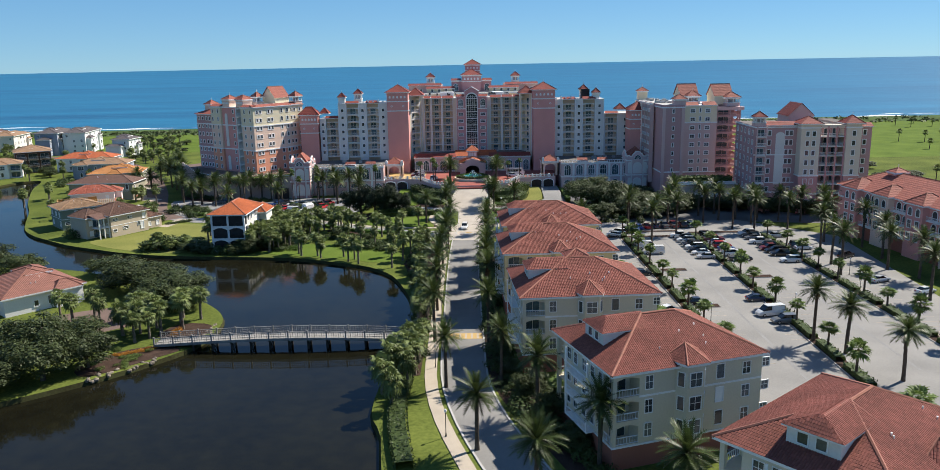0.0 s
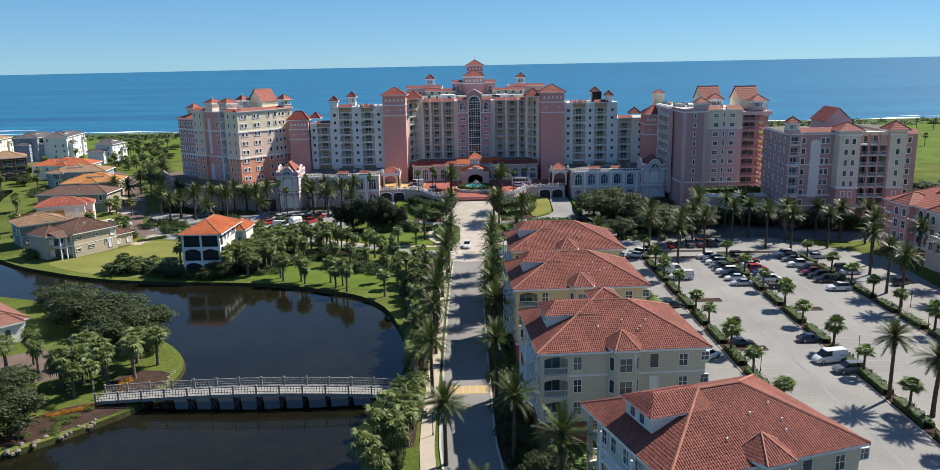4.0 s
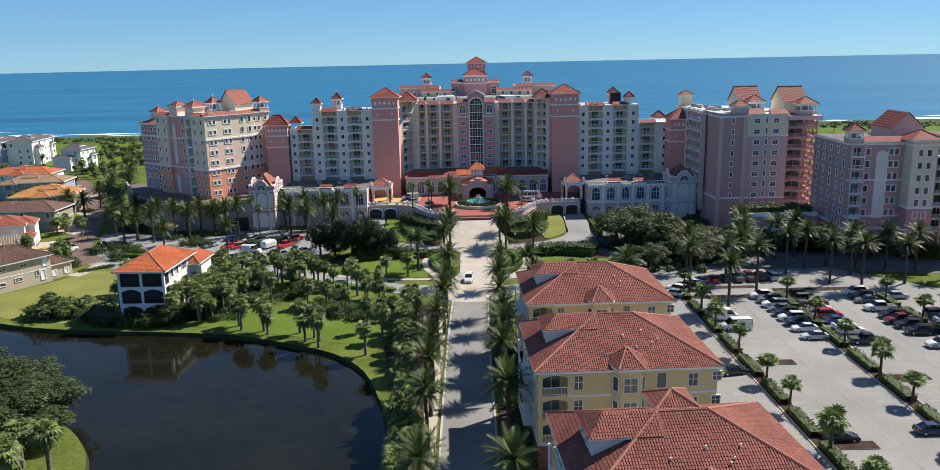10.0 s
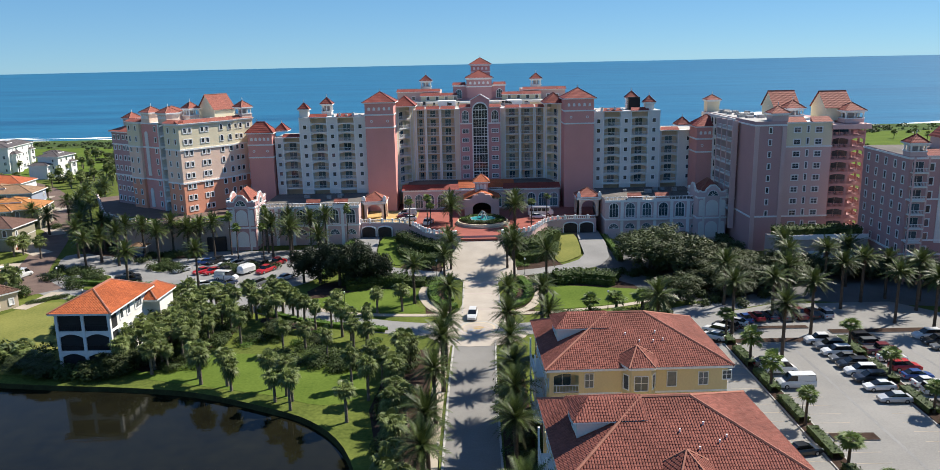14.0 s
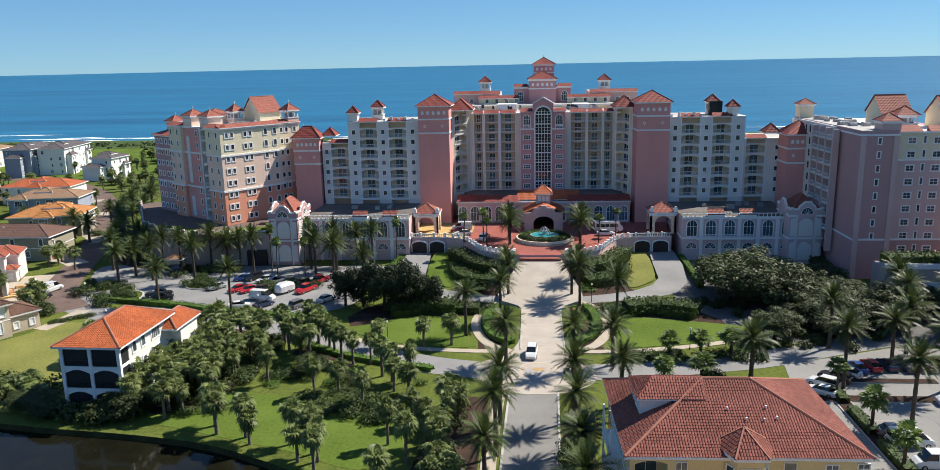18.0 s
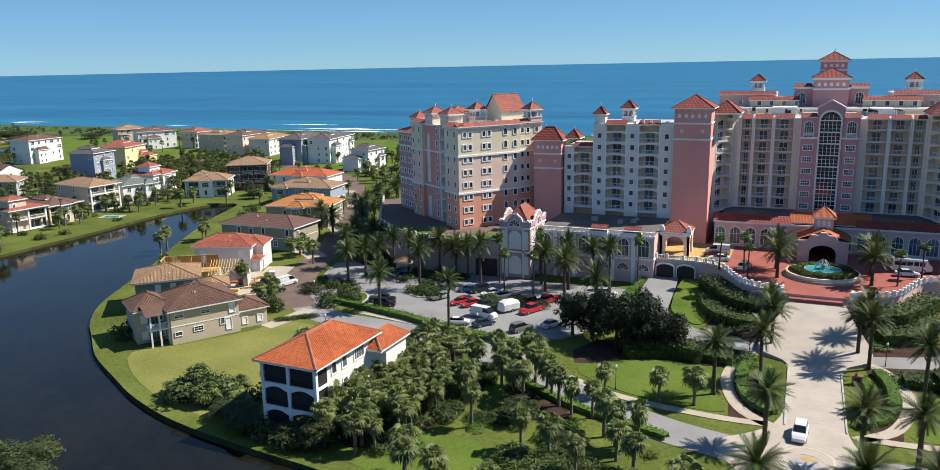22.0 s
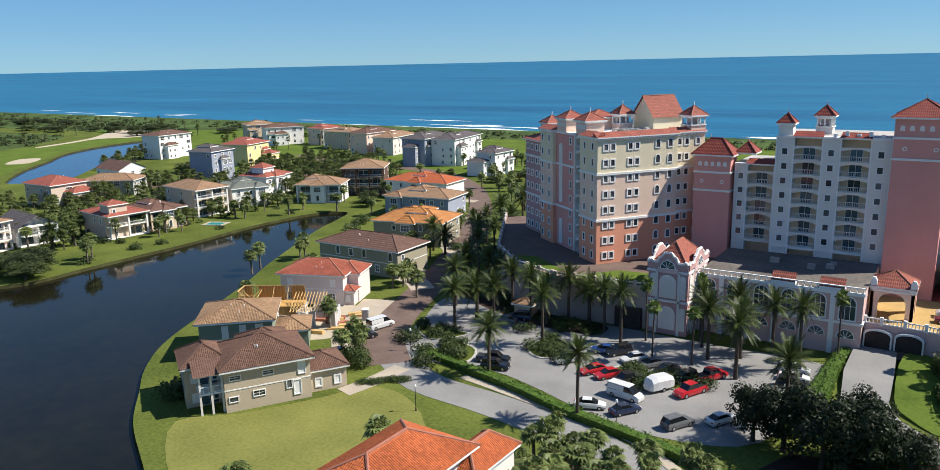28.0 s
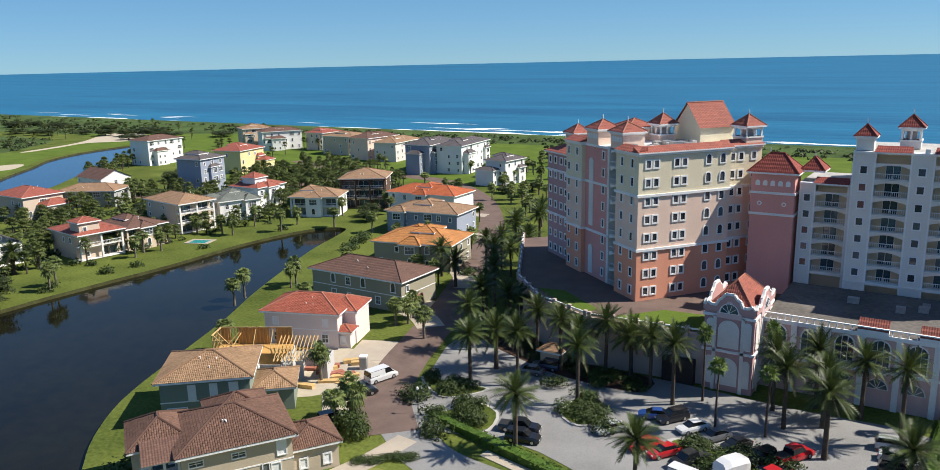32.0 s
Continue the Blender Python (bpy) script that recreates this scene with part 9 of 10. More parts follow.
for side in (-1, 1):
    c = 0.3
    hedge([(c + side * 5.4, 236.5), (c + side * 8.6, 239.6), (c + side * 10.4, 245), (c + side * 10.6, 252), (c + side * 9.2, 258)], 2.0, 1.1)
    hedge([(c + side * 6.2, 242), (c + side * 7.6, 248), (c + side * 6.8, 255)], 1.2, 0.7)
    hedge([(c + side * 12.5, 255), (c + side * 22, 255), (c + side * 30, 252)], 4.0, 1.6, "shrub", "dense green hedge behind the lawn", 0, 6, 0.22)
    hedge([(c + side * 8.2, 278.6), (c + side * 13.6, 281.4), (c + side * 17.6, 287.5), (c + side * 21.2, 294.4)], 4.6, 4.3, "shrub", "dense green planting below the motor court", 0, 6, 0.26)
    hedge([(c + side * 10.4, 273.4), (c + side * 15.4, 275.4), (c + side * 18.6, 280), (c + side * 20, 287)], 4.4, 2.4, "shrub", "low green planting below the motor court", 0, 6, 0.22)
    hedge([(c + side * 17, 254.6), (c + side * 24, 255.6), (c + side * 31, 253)], 5.0, 2.6, "shrub", "tall dark shrubbery behind the lawn", 0, 6, 0.26)
    hedge([(c + side * 35.4, 272), (c + side * 35.8, 285), (c + side * 35.4, 298)], 1.6, 1.6)
hedge([(-87, 259.3), (-76, 256.8), (-66, 253.6), (-54, 251.0), (-44, 248.5)], 2.0, 1.2, "hedge", "clipped hedge between road and parking lot")
hedge([(-98, 262), (-92, 260.5), (-87, 259.6)], 1.6, 1.1)
hedge([(-37.5, 262), (-36.6, 280), (-35.6, 297)], 2.0, 1.3)
hedge([(-8.8, 88), (-10.5, 98), (-11.2, 107), (-10.8, 116)], 2.8, 1.4, "shrub", "broad clipped hedge beside the boulevard")
hedge([(-46, 238), (-38, 232), (-30, 228), (-18, 224)], 1.6, 0.9)
for (xa, ya), (xb, yb), w in LOT_ISLANDS:
    for i in range(10):
        t0, t1 = i / 10 + 0.012, (i + 1) / 10 - 0.012
        hedge([(xa + (xb - xa) * t0, ya + (yb - ya) * t0), (xa + (xb - xa) * (t0 + t1) / 2, ya + (yb - ya) * (t0 + t1) / 2), (xa + (xb - xa) * t1, ya + (yb - ya) * t1)], w * 0.72, 0.95, "shrub", "shrub hedge in a parking island", 0.2, 7, 0.18)
for i in range(16):
    shrub(rl.uniform(-67, -58), rl.uniform(122, 133), rl.uniform(0.7, 1.1), rl.uniform(0.5, 0.9), "lime", 0, "tufted lime-green ornamental grass", "ornamental_grass")
for i in range(18):
    t = i / 17
    shrub(-57.5 - 6 * t, 133.2 - 4 * t + rl.uniform(-0.4, 0.4), 0.8, 0.5, "flower", 0, "orange flowering bedding plant", "flower_clump")
for i in range(3):
    shrub(-56.5 + rl.uniform(-0.5, 0.5), 139 + i * 0.8, 1.0, 1.5, "flower", 0, "yellow flowering garden shrub", "flower_clump")
# gardens of the residential street
for poly in ISLES:
    cx, cy = sum(p[0] for p in poly) / len(poly), sum(p[1] for p in poly) / len(poly)
    for i in range(7):
        x, y = poly[i % len(poly)]
        t = rl.uniform(0.1, 0.75)
        shrub(cx + (x - cx) * t, cy + (y - cy) * t, rl.uniform(1.6, 2.8), rl.uniform(1.4, 2.6), "shrub", 0.2)
for x, y in ((-98, 262), (-96, 267), (-101, 270), (-94, 258), (-104, 266)):
    shrub(x, y, rl.uniform(2, 3.4), rl.uniform(1.8, 3.0))
for x, y in ((-75, 271), (-78, 273), (-60, 268), (-52, 272), (-88, 280), (-83, 285), (-55, 274)):
    shrub(x, y, 2.6, 2.2)
GARD = [(-108, 252), (-106, 255), (-109, 256), (-118, 288), (-128, 296), (-126, 293), (-137, 316), (-140, 319), (-150, 345), (-148, 350), (-165, 350), (-170, 345), (-172, 372), (-180, 378), (-120, 262), (-122, 264), (-152, 290), (-146, 264), (-164, 318), (-188, 352), (-190, 372)]
for x, y in GARD:
    palm("sabal", x + rl.uniform(-1, 1), y + rl.uniform(-1, 1), rl.uniform(3, 5), 1.1)
rg = random.Random(77)
HOUSES = [(o.matrix_world.translation.x, o.matrix_world.translation.y) for o in bpy.data.objects if o.name.startswith("house")]
for i in range(90):
    x, y = rg.uniform(-330, -196), rg.uniform(262, 470)
    if inside(x, y, LAKE) or x > -200 - (y - 262) * 0.02 and y < 350 or any((x - hx) ** 2 + (y - hy) ** 2 < 150 for hx, hy in HOUSES):
        continue
    palm("sabal", x, y, rg.uniform(3.2, 6.4), rg.uniform(1.0, 1.3))
FAR = [(rg.uniform(-305, -262), rg.uniform(405, 455), rg.uniform(4, 6.4)) for i in range(70)]
for x, y, h, s in ((-212, 252, 6, 4.5), (-216, 256, 7, 5), (-222, 250, 6, 4.5), (-228, 256, 6, 4), (-205, 372, 5, 3.5), (-200, 365, 5, 3), (-160, 350, 5, 3.5), (-240, 350, 5, 3.5), (-282, 340, 6, 5), (-288, 350, 6, 4), (-270, 330, 5, 4), (-330, 365, 6, 5), (-300, 318, 5, 4), (-262, 300, 5, 4), (-340, 395, 6, 5)):
    tree("oak", x, y, h, s)
palm("date", -236, 272, 5.5, 1.1)
lumps = []
for i in range(70):
    x, y = rg.uniform(-330, -212), rg.uniform(262, 440)
    if inside(x, y, LAKE) or any((x - hx) ** 2 + (y - hy) ** 2 < 100 for hx, hy in HOUSES):
        continue
    lumps += [(x + rg.uniform(-1, 1), y + rg.uniform(-1, 1), 0.5, rg.uniform(0.8, 1.7)) for q in range(3)]
tagged(put("garden_shrubbery", leaf_cloud(lumps, 40, 0.3, "shrub", 19, 0.8), I4), "rounded green shrubs in the lakeside gardens", "shrubbery", kind="stuff")
# more palms and thickets between the houses
tries = 0
while len(FAR) < 330 and tries < 9000:
    tries += 1
    x, y = rg.uniform(-420, -226), rg.uniform(255, 480)
    if inside(x, y, LAKE) or inside(x, y, GOLF_LAKE) or all((x - hx) ** 2 + (y - hy) ** 2 > 24 ** 2 for hx, hy in HOUSES) or any((x - hx) ** 2 + (y - hy) ** 2 < 130 for hx, hy in HOUSES):
        continue
    FAR.append((x, y, rg.uniform(3.4, 6)))
tries = 0
while len(FAR) < 450 and tries < 9000:
    tries += 1
    x, y = rg.uniform(-320, -229), rg.uniform(268, 430)
    if inside(x, y, LAKE) or inside(x, y, GOLF_LAKE) or any((x - hx) ** 2 + (y - hy) ** 2 < 118 for hx, hy in HOUSES):
        continue
    FAR.append((x, y, rg.uniform(2.6, 5.6)))
lumps = []
for x, y, h in FAR:
    lumps.append((x + rg.uniform(-4, 4), y + rg.uniform(-4, 4), 0.5, rg.uniform(0.9, 2.0)))
tagged(put("garden_thicket", leaf_cloud(lumps, 26, 0.4, "shrub", 18, 0.8), I4), "dark garden shrubbery between the houses", "shrubbery", kind="stuff")
# golf course and dunes
for i in range(70):
    x, y = rg.uniform(-760, -330), rg.uniform(430, 590)
    if inside(x, y, GOLF_LAKE) or (x < -470 and y < 470 and not inside(x, y, WOOD)):
        continue
    FAR.append((x, y, rg.uniform(4, 6.4)))
for i in range(60):
    q, e = rg.random(), rg.uniform(3, 17)
    FAR.append((-392 - 80 * q + 0.74 * e, 376 + 92 * q + 0.67 * e, rg.uniform(3.5, 6)))
for i in range(45):
    FAR.append((rg.uniform(100, 420), rg.uniform(300, 600), rg.uniform(4, 6.4)))
b = MB()
for i, (x, y, h) in enumerate(FAR):
    b.cyl(x, y, -0.2, h, 0.22, 0.18, M["trunk"], 5, False)
    for k in range(22):
        fan_leaf(b, (x, y, h), k * 2.4, math.radians(80 - 130 * k / 22), 1.0, 1.15, M["sabal"], 0.25, 6)
tagged(put("far_palms", b, I4), "scattered cabbage palms on the golf course", "palm trees", kind="stuff")
for i in range(34):
    tree("oak", rg.uniform(84, 190), rg.uniform(290, 350), rg.uniform(4, 7), rg.uniform(3, 4.5))
for i in range(24):
    tree("oak", rg.uniform(-800, -500), rg.uniform(500, 560), rg.uniform(4, 7), rg.uniform(5, 9))
lumps = []
for i in range(900):
    x = rg.uniform(-1300, 500)
    y = rg.uniform(575, 622) if x > -560 else rg.uniform(535, 622)
    lumps.append((x, y, 0.2, rg.uniform(1.6, 4.0)))
while len(lumps) < 1700:
    x, y = rg.uniform(-1200, -545), rg.uniform(330, 575)
    if inside(x, y, WOOD) or y > 515 - (x + 600) * 0.12 and not -640 < x < -540:
        lumps.append((x, y, 0.4, rg.uniform(1.8, 4.4)))
tagged(put("dune_scrub", leaf_cloud(lumps, 2.6, 1.0, "oak", 8, 0.5), I4), "low dark scrub on the dunes", "scrub", kind="stuff")


# ---------- vehicles ----------
def loft(b, secs, m, close=True):
    """Skin a row of cross-sections of equal count."""
    n = len(secs[0])
    for a, c in zip(secs, secs[1:]):
        for i in range(n):
            j = (i + 1) % n
            b.face([a[i], c[i], c[j], a[j]], m)
    if close:
        b.face(secs[0], m)
        b.face(secs[-1][::-1], m)


CARS = {
    # hull rows: x, top, half width; cabin rows: x, top, half width
    "sedan": ([(-2.35, 0.72, 0.78), (-2.2, 0.95, 0.86), (-1.3, 1.0, 0.9), (0.9, 0.98, 0.9), (1.7, 0.86, 0.87), (2.3, 0.7, 0.76)], [(-1.85, 0.98, 0.72), (-1.05, 1.42, 0.6), (0.2, 1.45, 0.6), (1.15, 0.97, 0.72)], 0.33, 1.4),
    "suv": ([(-2.4, 0.8, 0.86), (-2.3, 1.08, 0.93), (-1.2, 1.12, 0.96), (1.0, 1.1, 0.96), (1.9, 1.0, 0.92), (2.4, 0.75, 0.82)], [(-2.28, 1.1, 0.82), (-2.0, 1.72, 0.7), (0.2, 1.76, 0.7), (1.1, 1.1, 0.8)], 0.38, 1.45),
    "pickup": ([(-2.9, 0.95, 0.92), (-2.85, 1.1, 0.95), (-0.95, 1.1, 0.97), (1.2, 1.15, 0.97), (2.4, 1.08, 0.93), (2.9, 0.8, 0.84)], [(-1.0, 1.1, 0.85), (-0.75, 1.82, 0.72), (0.8, 1.82, 0.72), (1.5, 1.14, 0.82)], 0.4, 1.85),
    "van": ([(-2.8, 0.9, 0.92), (-2.75, 1.3, 0.98), (-1.2, 1.3, 1.0), (1.4, 1.28, 1.0), (2.3, 1.1, 0.95), (2.75, 0.8, 0.85)], [(-2.72, 1.28, 0.95), (-2.6, 2.15, 0.84), (1.0, 2.15, 0.84), (1.9, 1.25, 0.88)], 0.36, 1.75),
}


def wheel_mesh(r):
    def make():
        b = MB()
        b.bar((0, -0.12, 0), (0, 0.12, 0), r, M["tyre"], 14)
        b.bar((0, -0.13, 0), (0, 0.13, 0), r * 0.6, M["rim"], 10)
        return b
    return cached(("wheel", r), make)


def car(kind, colour, x, y, deg, z=0.05, group="parked cars", label=None):
    hull, cab, wr, wb = CARS[kind]
    m = pose(x, y, z, 0, 0, deg)
    nm = {"sedan": "sedan", "suv": "suv", "pickup": "pickup_truck", "van": "van"}[kind]
    ck = ("carthing", kind, colour)
    if ck in CACHE and not label:
        return copy_thing(CACHE[ck], m)
    T = thing(nm, m, label or colour + " " + {"sedan": "saloon car", "suv": "sport utility car", "pickup": "pickup truck with open bed", "van": "panel van"}[kind] + " parked on asphalt", "car", group)
    P = PAINT[colour]

    def hull_mesh():
        b = MB()
        secs = [[(xx, -w, 0.28), (xx, -w * 1.03, 0.28 + (t - 0.28) * 0.6), (xx, -w * 0.9, t), (xx, w * 0.9, t), (xx, w * 1.03, 0.28 + (t - 0.28) * 0.6), (xx, w, 0.28)] for xx, t, w in hull]
        loft(b, secs, P)
        if kind == "pickup":
            b.box(-2.75, -0.78, 1.105, -1.05, 0.78, 1.112, M["blackm"])
        return b

    def roof_mesh():
        b = MB()
        (xa, za, wa), (xb, zb, wb_) = cab[1], cab[2]
        b.prism([(xa - 0.05, -wa), (xb + 0.08, -wb_), (xb + 0.08, wb_), (xa - 0.05, wa)], za - 0.02, za + 0.06, P)
        if kind == "van":
            for sg in (-1, 1):
                b.face([(-2.6, sg * 0.955, 1.3), (0.2, sg * 0.955, 1.3), (0.2, sg * 0.87, 2.1), (-2.55, sg * 0.87, 2.1)], P)
        return b

    def glass_mesh():
        b = MB()
        secs = [[(xx, -w, t if i in (0, 3) else cab[0][1]), (xx, -w, t), (xx, w, t), (xx, w, t if i in (0, 3) else cab[0][1])] for i, (xx, t, w) in enumerate(cab)]
        secs = [[(cab[0][0], -cab[0][2], cab[0][1] - 0.05), (cab[0][0], -cab[0][2], cab[0][1]), (cab[0][0], cab[0][2], cab[0][1]), (cab[0][0], cab[0][2], cab[0][1] - 0.05)],
                [(cab[1][0], -cab[0][2], cab[0][1] - 0.05), (cab[1][0], -cab[1][2], cab[1][1]), (cab[1][0], cab[1][2], cab[1][1]), (cab[1][0], cab[0][2], cab[0][1] - 0.05)],
                [(cab[2][0], -cab[3][2], cab[3][1] - 0.05), (cab[2][0], -cab[2][2], cab[2][1]), (cab[2][0], cab[2][2], cab[2][1]), (cab[2][0], cab[3][2], cab[3][1] - 0.05)],
                [(cab[3][0], -cab[3][2], cab[3][1] - 0.05), (cab[3][0], -cab[3][2], cab[3][1]), (cab[3][0], cab[3][2], cab[3][1]), (cab[3][0], cab[3][2], cab[3][1] - 0.05)]]
        loft(b, secs, M["carglass"])
        return b

    put("body", cached(("hull", kind, colour), hull_mesh), m, T)
    put("cabin_glass", cached(("glasshouse", kind), glass_mesh), m, T)
    put("roof", cached(("carroof", kind, colour), roof_mesh), m, T)
    for sx in (-1, 1):
        for sy in (-1, 1):
            put("wheel", wheel_mesh(wr), m @ pose(sx * wb, sy * (hull[2][2] - 0.1), wr), T)
    lamp = lambda mm: (lambda: (lambda b: (b.box(-0.03, -0.16, -0.07, 0.05, 0.16, 0.07, M[mm]), b)[1])(MB()))
    for sy in (-1, 1):
        put("headlight", cached(("headlight",), lamp("lamp_w")), m @ pose(hull[-1][0] - 0.04, sy * 0.6, 0.68), T)
        put("tail_light", cached(("tail_light",), lamp("lamp_r")), m @ pose(hull[0][0] - 0.02, sy * 0.62, 0.72), T)
    if not label:
        CACHE[ck] = T
    return T


COLS = ["white", "black", "silver", "grey", "white", "black", "red", "navy", "white", "silver", "blue", "maroon"]
rc = random.Random(31)
for i in range(11):
    x, y = ((41.9, 216.7), (43.2, 219.6), (45.8, 221.9), (48.3, 224), (50.8, 226.2), (53.4, 227), (56.1, 227.4), (58.8, 227.6), (61.6, 227.8), (64.2, 228), (66.8, 228))[i]
    car(("sedan", "suv", "suv", "sedan", "sedan", "sedan", "sedan", "pickup", "pickup", "suv", "suv")[i], ("white", "white", "black", "white", "blue", "red", "navy", "grey", "maroon", "black", "silver")[i], x, y, 140 if i < 4 else 95)
for i, y in enumerate((213.5, 210.7, 208, 205.2, 202.4, 199.7, 196.8, 193.8, 189.6)):
    car(("pickup", "suv", "suv", "sedan", "suv", "suv", "suv", "sedan", "sedan")[i], ("white", "grey", "white", "grey", "black", "white", "black", "white", "silver")[i], 60.0, y, 180 + rc.uniform(-3, 3))
for i, y in enumerate((214, 211, 208.2, 205, 201, 197.6, 194.8, 192, 187)):
    car(("suv", "suv", "pickup", "sedan", "suv", "sedan", "sedan", "suv", "pickup")[i], ("black", "grey", "maroon", "white", "red", "blue", "white", "white", "black")[i], 67.8, y, rc.uniform(-3, 3))
for i, y in enumerate((215, 212, 209.5, 204.5, 200, 197, 194.3, 191, 184.5)):
    car(("suv", "suv", "sedan", "pickup", "suv", "pickup", "suv", "suv", "suv")[i], ("white", "black", "grey", "white", "black", "maroon", "black", "black", "white")[i], 79.4, y, 180 + rc.uniform(-3, 3))
for x, y, k, c, d in ((86.7, 211.8, "sedan", "silver", 0), (88, 200, "suv", "grey", 0), (88, 197, "sedan", "white", 0), (92, 166, "sedan", "silver", 20), (47.6, 201, "van", "white", 0), (48, 195.4, "van", "white", 180), (46.8, 204, "sedan", "grey", 0), (40.5, 175, "sedan", "black", 10), (39.5, 147, "suv", "white", 35),
                      (47, 152.5, "sedan", "black", 0), (59, 144.5, "van", "white", 190), (60, 154, "sedan", "navy", 0), (57, 96.5, "van", "black", 175), (36.5, 92.5, "suv", "red", 15), (40.6, 131, "sedan", "grey", 5), (95, 188, "suv", "black", 30), (97, 157, "sedan", "white", 20), (60, 140, "suv", "grey", 185)):
    car(k, c, x, y, d)
for x, y, k, c, d in ((-83.2, 262.5, "suv", "black", 15), (-85.0, 264.8, "pickup", "black", 15), (-60.5, 262.8, "van", "white", -10), (-63.6, 257, "sedan", "white", 20), (-58.6, 258, "sedan", "navy", 55), (-50.8, 257.8, "suv", "grey", 60), (-52.6, 269, "pickup", "red", 245), (-68.6, 269, "sedan", "red", 235), (-65.8, 268.6, "sedan", "red", 235),
                      (-62.3, 268, "pickup", "black", 240), (-70.6, 278, "sedan", "blue", 200), (-68.2, 278.6, "suv", "black", 235), (-64.8, 277, "sedan", "white", 235), (-61.5, 276, "sedan", "grey", 235), (-74.2, 271, "sedan", "silver", 235), (-92.2, 286, "suv", "navy", 190), (-93.5, 283, "sedan", "grey", 190), (-51.6, 276, "pickup", "red", 60),
                      (-55, 273, "suv", "black", 240), (-58.5, 275, "sedan", "black", 240), (-41, 285, "suv", "silver", 5), (-40.4, 282, "sedan", "white", 5), (-40, 279, "suv", "black", 5), (-39.6, 276, "sedan", "grey", 5), (-39.4, 273, "suv", "silver", 5), (-39.2, 270, "sedan", "white", 5), (-46, 262, "sedan", "white", 60), (-109.2, 253.4, "suv", "black", 60), (-112, 262, "pickup", "black", 60)):
    car(k, c, x, y, d)
car("van", "white", -113.0, 268.6, 75, 0.06)
car("sedan", "white", 50, 247, 130, 0.06)
for x, y, k, c, d in ((-20.5, 309.0, "van", "white", 185), (-21, 305.6, "sedan", "maroon", 185), (-19.6, 302.4, "sedan", "white", 185), (-13.6, 297, "suv", "white", 75), (17.5, 301.5, "sedan", "white", 5)):
    car(k, c, x, y, d, 5.53)
BUS = thing("shuttle_bus", pose(18.6, 305.6, 5.53), "white shuttle bus parked in the motor court", "bus")
b = MB()
b.upright([(-3.6, 0.4), (3.0, 0.4), (3.7, 0.7), (3.7, 1.5), (3.2, 1.7), (2.8, 2.8), (-3.4, 2.9), (-3.6, 2.7)], -1.1, 1.1, PAINT["white"])
put("body", b, WM[BUS], BUS)
for i in range(5):
    b = MB()
    b.box(-3.2 + 1.15 * i, -1.13, 1.5, -2.2 + 1.15 * i, -1.09, 2.4, M["carglass"])
    put("window", b, WM[BUS], BUS)
for sx in (-2.2, 2.2):
    for sy in (-1.0, 1.0):
        put("wheel", wheel_mesh(0.42), WM[BUS] @ pose(sx, sy, 0.42), BUS)
car("suv", "white", -1.6, 231, 265, 0.08)
# inlaid medallion where the boulevard meets the drive
b = MB()
for r0, r1, mm in ((2.5, 2.85, "podium"), (1.5, 1.62, "bluegrey")):
    for i in range(40):
        a, c = 2 * math.pi * i / 40, 2 * math.pi * (i + 1) / 40
        b.face([(-0.9 + r * math.cos(q), 223.5 + r * math.sin(q), 0.105) for r, q in ((r0, a), (r1, a), (r1, c), (r0, c))], M[mm])
for i in range(7):
    a = 2.6 + 0.55 * i
    b.face([(-0.9 + r * math.cos(q), 223.5 + r * math.sin(q), 0.107) for r, q in ((0.25, a - 0.2), (1.3, a - 0.12), (1.3, a + 0.16), (0.25, a + 0.2))], M["yellow" if i == 2 else "bluegrey"])
tagged(put("pavement_medallion", b, I4), "round inlaid medallion in the pale paving", "paving", kind="structure")
b = MB()
secs = []
for i, (xx, w, t) in enumerate(((-2.6, 0.6, 0.9), (-2.3, 1.05, 2.0), (-1.5, 1.2, 2.35), (0.8, 1.2, 2.45), (1.8, 1.1, 2.2), (2.3, 0.7, 1.3))):
    secs.append([(xx, -w, 0.5), (xx, -w, t * 0.75), (xx, -w * 0.6, t), (xx, w * 0.6, t), (xx, w, t * 0.75), (xx, w, 0.5)])
loft(b, secs, PAINT["white"])
TR = thing("camper_trailer", pose(-57.3, 268, 0.05, 0, 0, 240), "white rounded camper trailer in the parking lot", "trailer")
put("shell", b, WM[TR], TR)
for sy in (-1, 1):
    put("wheel", wheel_mesh(0.36), WM[TR] @ pose(-0.2, sy * 1.1, 0.36), TR)


# ---------- street furniture ----------
def lamp_post(x, y, h=3.6, z=0.05):
    if ("lamp",) in CACHE:
        return copy_thing(CACHE[("lamp",)], pose(x, y, z))
    T = thing("street_lamp", pose(x, y, z), "dark post lamp with frosted globe", "street lamp", "street lamps")
    b = MB()
    b.cyl(0, 0, 0, 0.5, 0.12, 0.09, M["blackm"], 8)
    b.cyl(0, 0, 0.5, h, 0.06, 0.05, M["blackm"], 8)
    put("post", b, pose(x, y, z), T)
    b = MB()
    b.cyl(0, 0, h, h + 0.15, 0.1, 0.2, M["shutter"], 10)
    b.cyl(0, 0, h + 0.15, h + 0.42, 0.2, 0.16, M["shutter"], 10)
    b.cyl(0, 0, h + 0.42, h + 0.52, 0.16, 0.04, M["shutter"], 10)
    put("globe", b, pose(x, y, z), T)
    CACHE[("lamp",)] = T
    return T


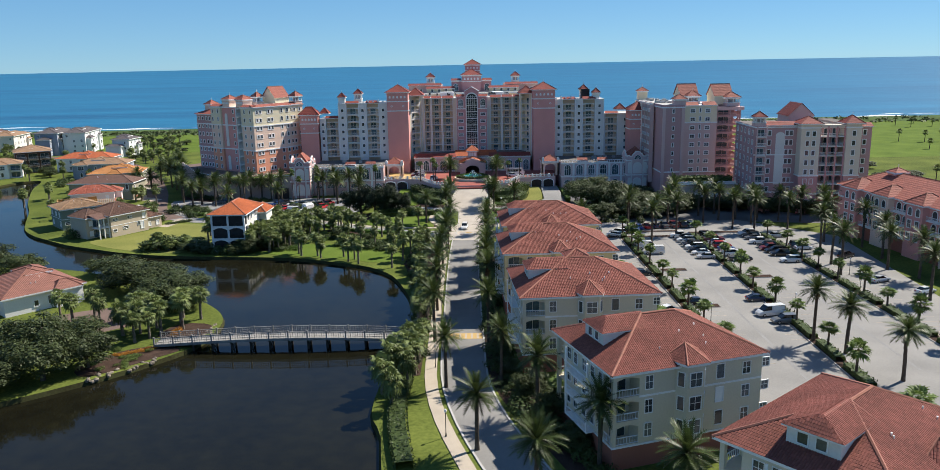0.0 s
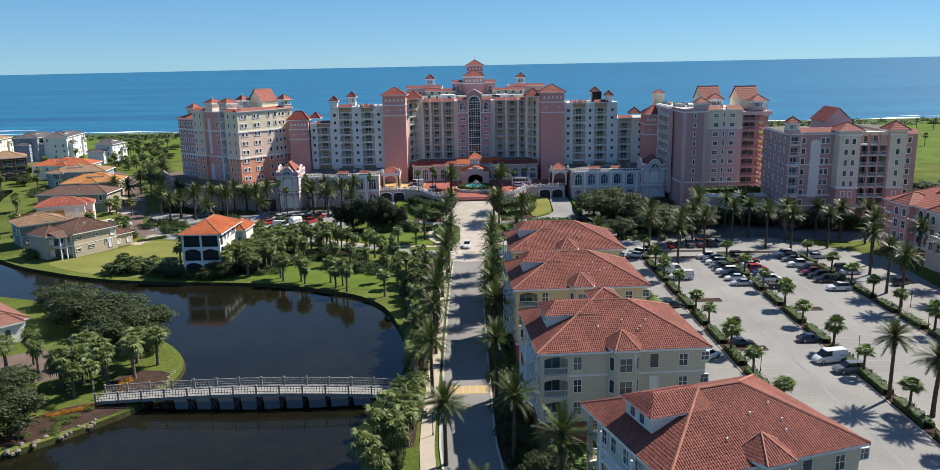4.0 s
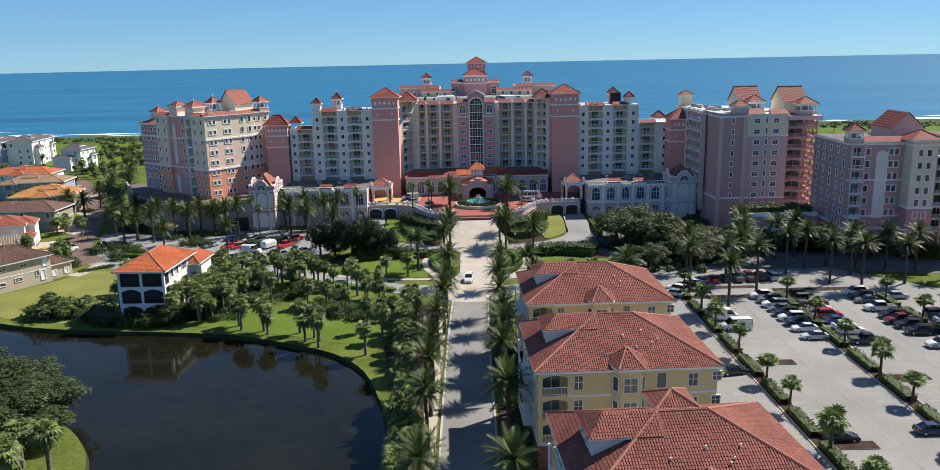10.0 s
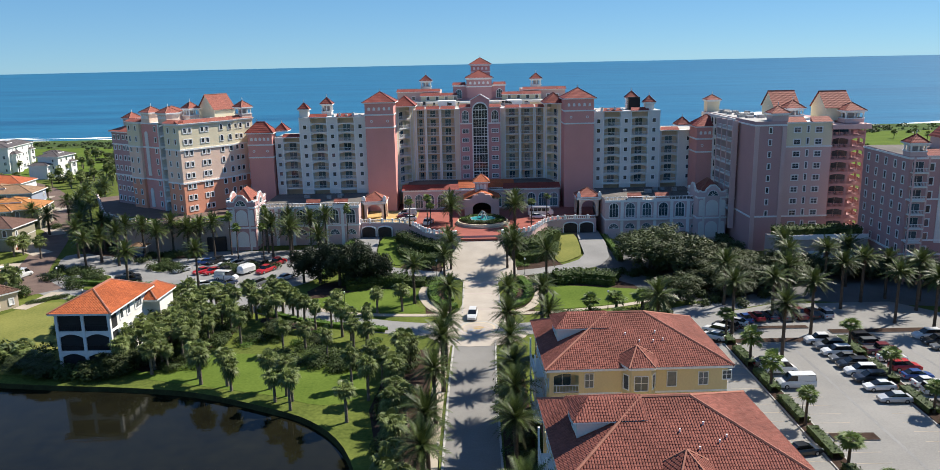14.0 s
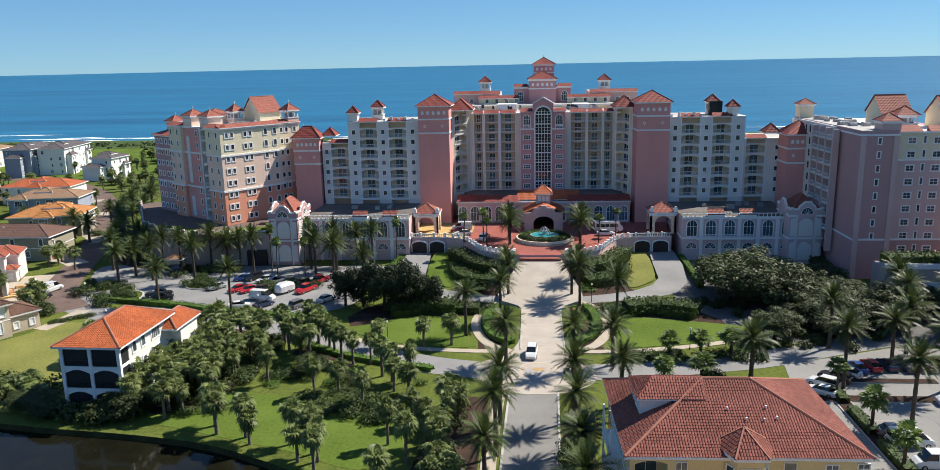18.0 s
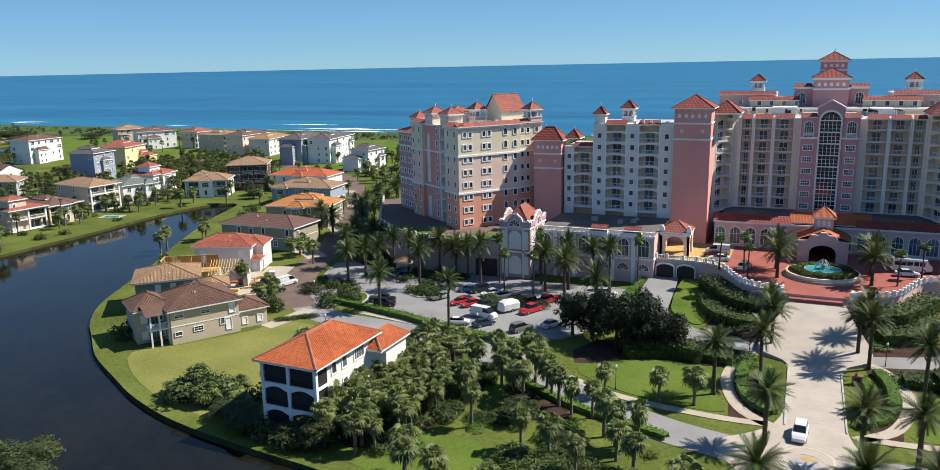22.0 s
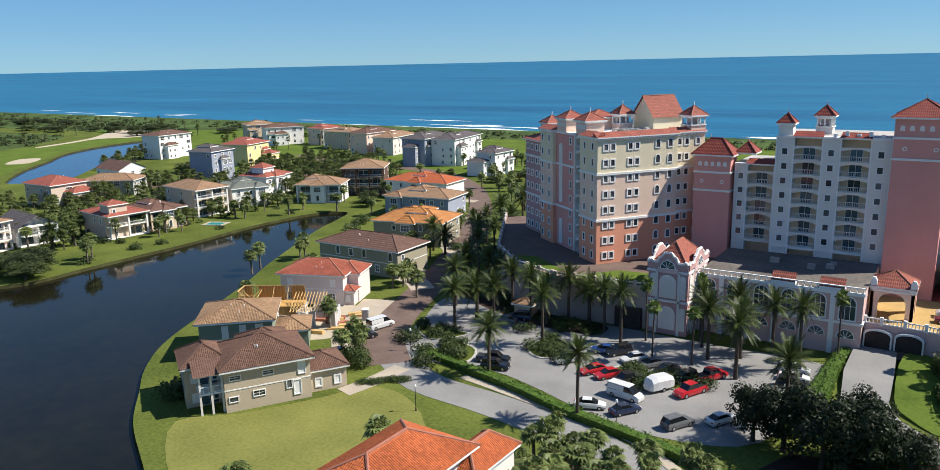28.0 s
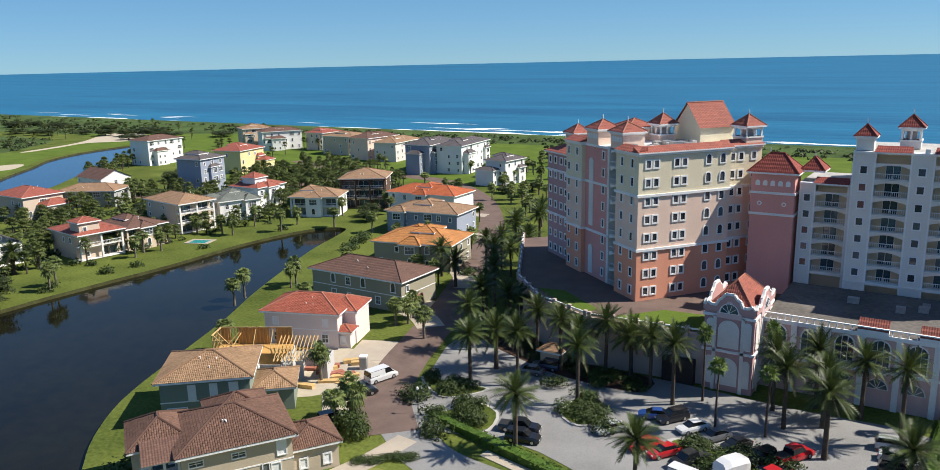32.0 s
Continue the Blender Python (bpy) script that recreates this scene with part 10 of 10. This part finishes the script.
for x, y in ((-85, 243.1), (-3.8, 96.5), (-6.2, 121), (-5.9, 146), (-6.0, 172), (-5.9, 196), (60.8, 100), (64.5, 146), (46.2, 141), (45, 186), (84.5, 160), (-100.5, 262), (-28, 237.4), (-58, 253.4), (26, 234.6), (-10, 262), (11, 262), (88, 172)):
    lamp_post(x, y)
GK = thing("guard_kiosk", pose(-92, 288.4, 0), "small tan guard house with pale roof", "kiosk")
b = MB()
b.box(-93.8, 287, 0.05, -90.2, 290, 2.8, M["beige"])
put("wall", b, I4, GK)
hip_part(GK, "roof", I4, -94.3, 286.5, -89.7, 290.5, 2.9, 0.9, "tile_t")
SG = thing("entrance_sign", pose(6.3, 252.5, 0.1), "small dark monument sign beside the drive", "sign")
b = MB()
b.box(5.6, 252.2, 0.1, 7.0, 252.8, 1.5, M["brickred"])
b.box(5.9, 252.15, 0.5, 6.7, 252.2, 1.2, M["blackm"])
b.cyl(6.3, 252.5, 1.5, 1.9, 0.5, 0.1, M["brickred"], 4)
put("sign_block", b, I4, SG)
PL = thing("swimming_pool", pose(-222, 318, 0), "small turquoise garden swimming pool", "pool")
b = MB()
b.prism([(-227, 315), (-220, 318), (-222, 323), (-229, 320)], 0, 0.12, M["concrete"])
put("pool_deck", b, I4, PL)
b = MB()
b.prism([(-226, 316.2), (-221.4, 318.2), (-222.6, 321.4), (-227.4, 319.4)], 0.05, 0.14, M["pool"])
put("water", b, I4, PL)


# ---------- four-storey block at the lot's far side ----------
def terrace_block():
    T = thing("condominium_block", pose(112, 190, 0), "four-storey rose condominium block with red roofs and arched loggias", "apartment building")
    F = face_at(107.5, 220, 0, -83)
    W = 66.0
    body(T, "wall", F, 0, 0, 0, W, 18, 13.4, "pink", (3.6, 10.2))
    b = MB()
    b.box(-0.3, -0.35, 0, W + 0.3, -0.05, 3.4, M["brickred"])
    put("base_wall", b, F, T)
    hip_part(T, "roof", F, -0.8, -0.8, W + 0.8, 18.8, 13.6, 4.6, "tile_r")
    for k in range(5):
        x0 = 5 + 13 * k
        b = MB()
        b.box(x0, -1.8, 0, x0 + 6, 0, 13.6, M["peach"] if k % 2 else M["pink"])
        put("bay", b, F, T)
        hip_part(T, "bay_roof", F, x0 - 0.6, -2.4, x0 + 6.6, 6, 13.8, 2.6, "tile_r")
        for i in range(3):
            z = 4.0 + 3.15 * i
            for dx in (1.6, 4.4):
                put("window", window_mesh(1.3, 1.9, i == 2, "glass", 1), F @ pose(x0 + dx, -1.8, z + 0.5), T)
        for i in range(3):
            z = 4.0 + 3.15 * i
            for dx in (8.0, 10.6):
                put("window", window_mesh(1.6, 2.2, True, "glass", 1), F @ pose(x0 + dx, 0, z + 0.2), T)
            b = MB()
            b.box(x0 + 6.6, -1.3, z - 0.2, x0 + 12.4, 0, z, M["trim"])
            railing(b, x0 + 6.6, x0 + 12.4, -1.2, z)
            put("balcony", b, F, T)
    turret(T, F, 12, 9, 15.5, 3.4, 2.6, 1.2, "pink", "tile_r", False)
    turret(T, F, 44, 9, 15.5, 3.4, 2.6, 1.2, "pink", "tile_r", False)


terrace_block()
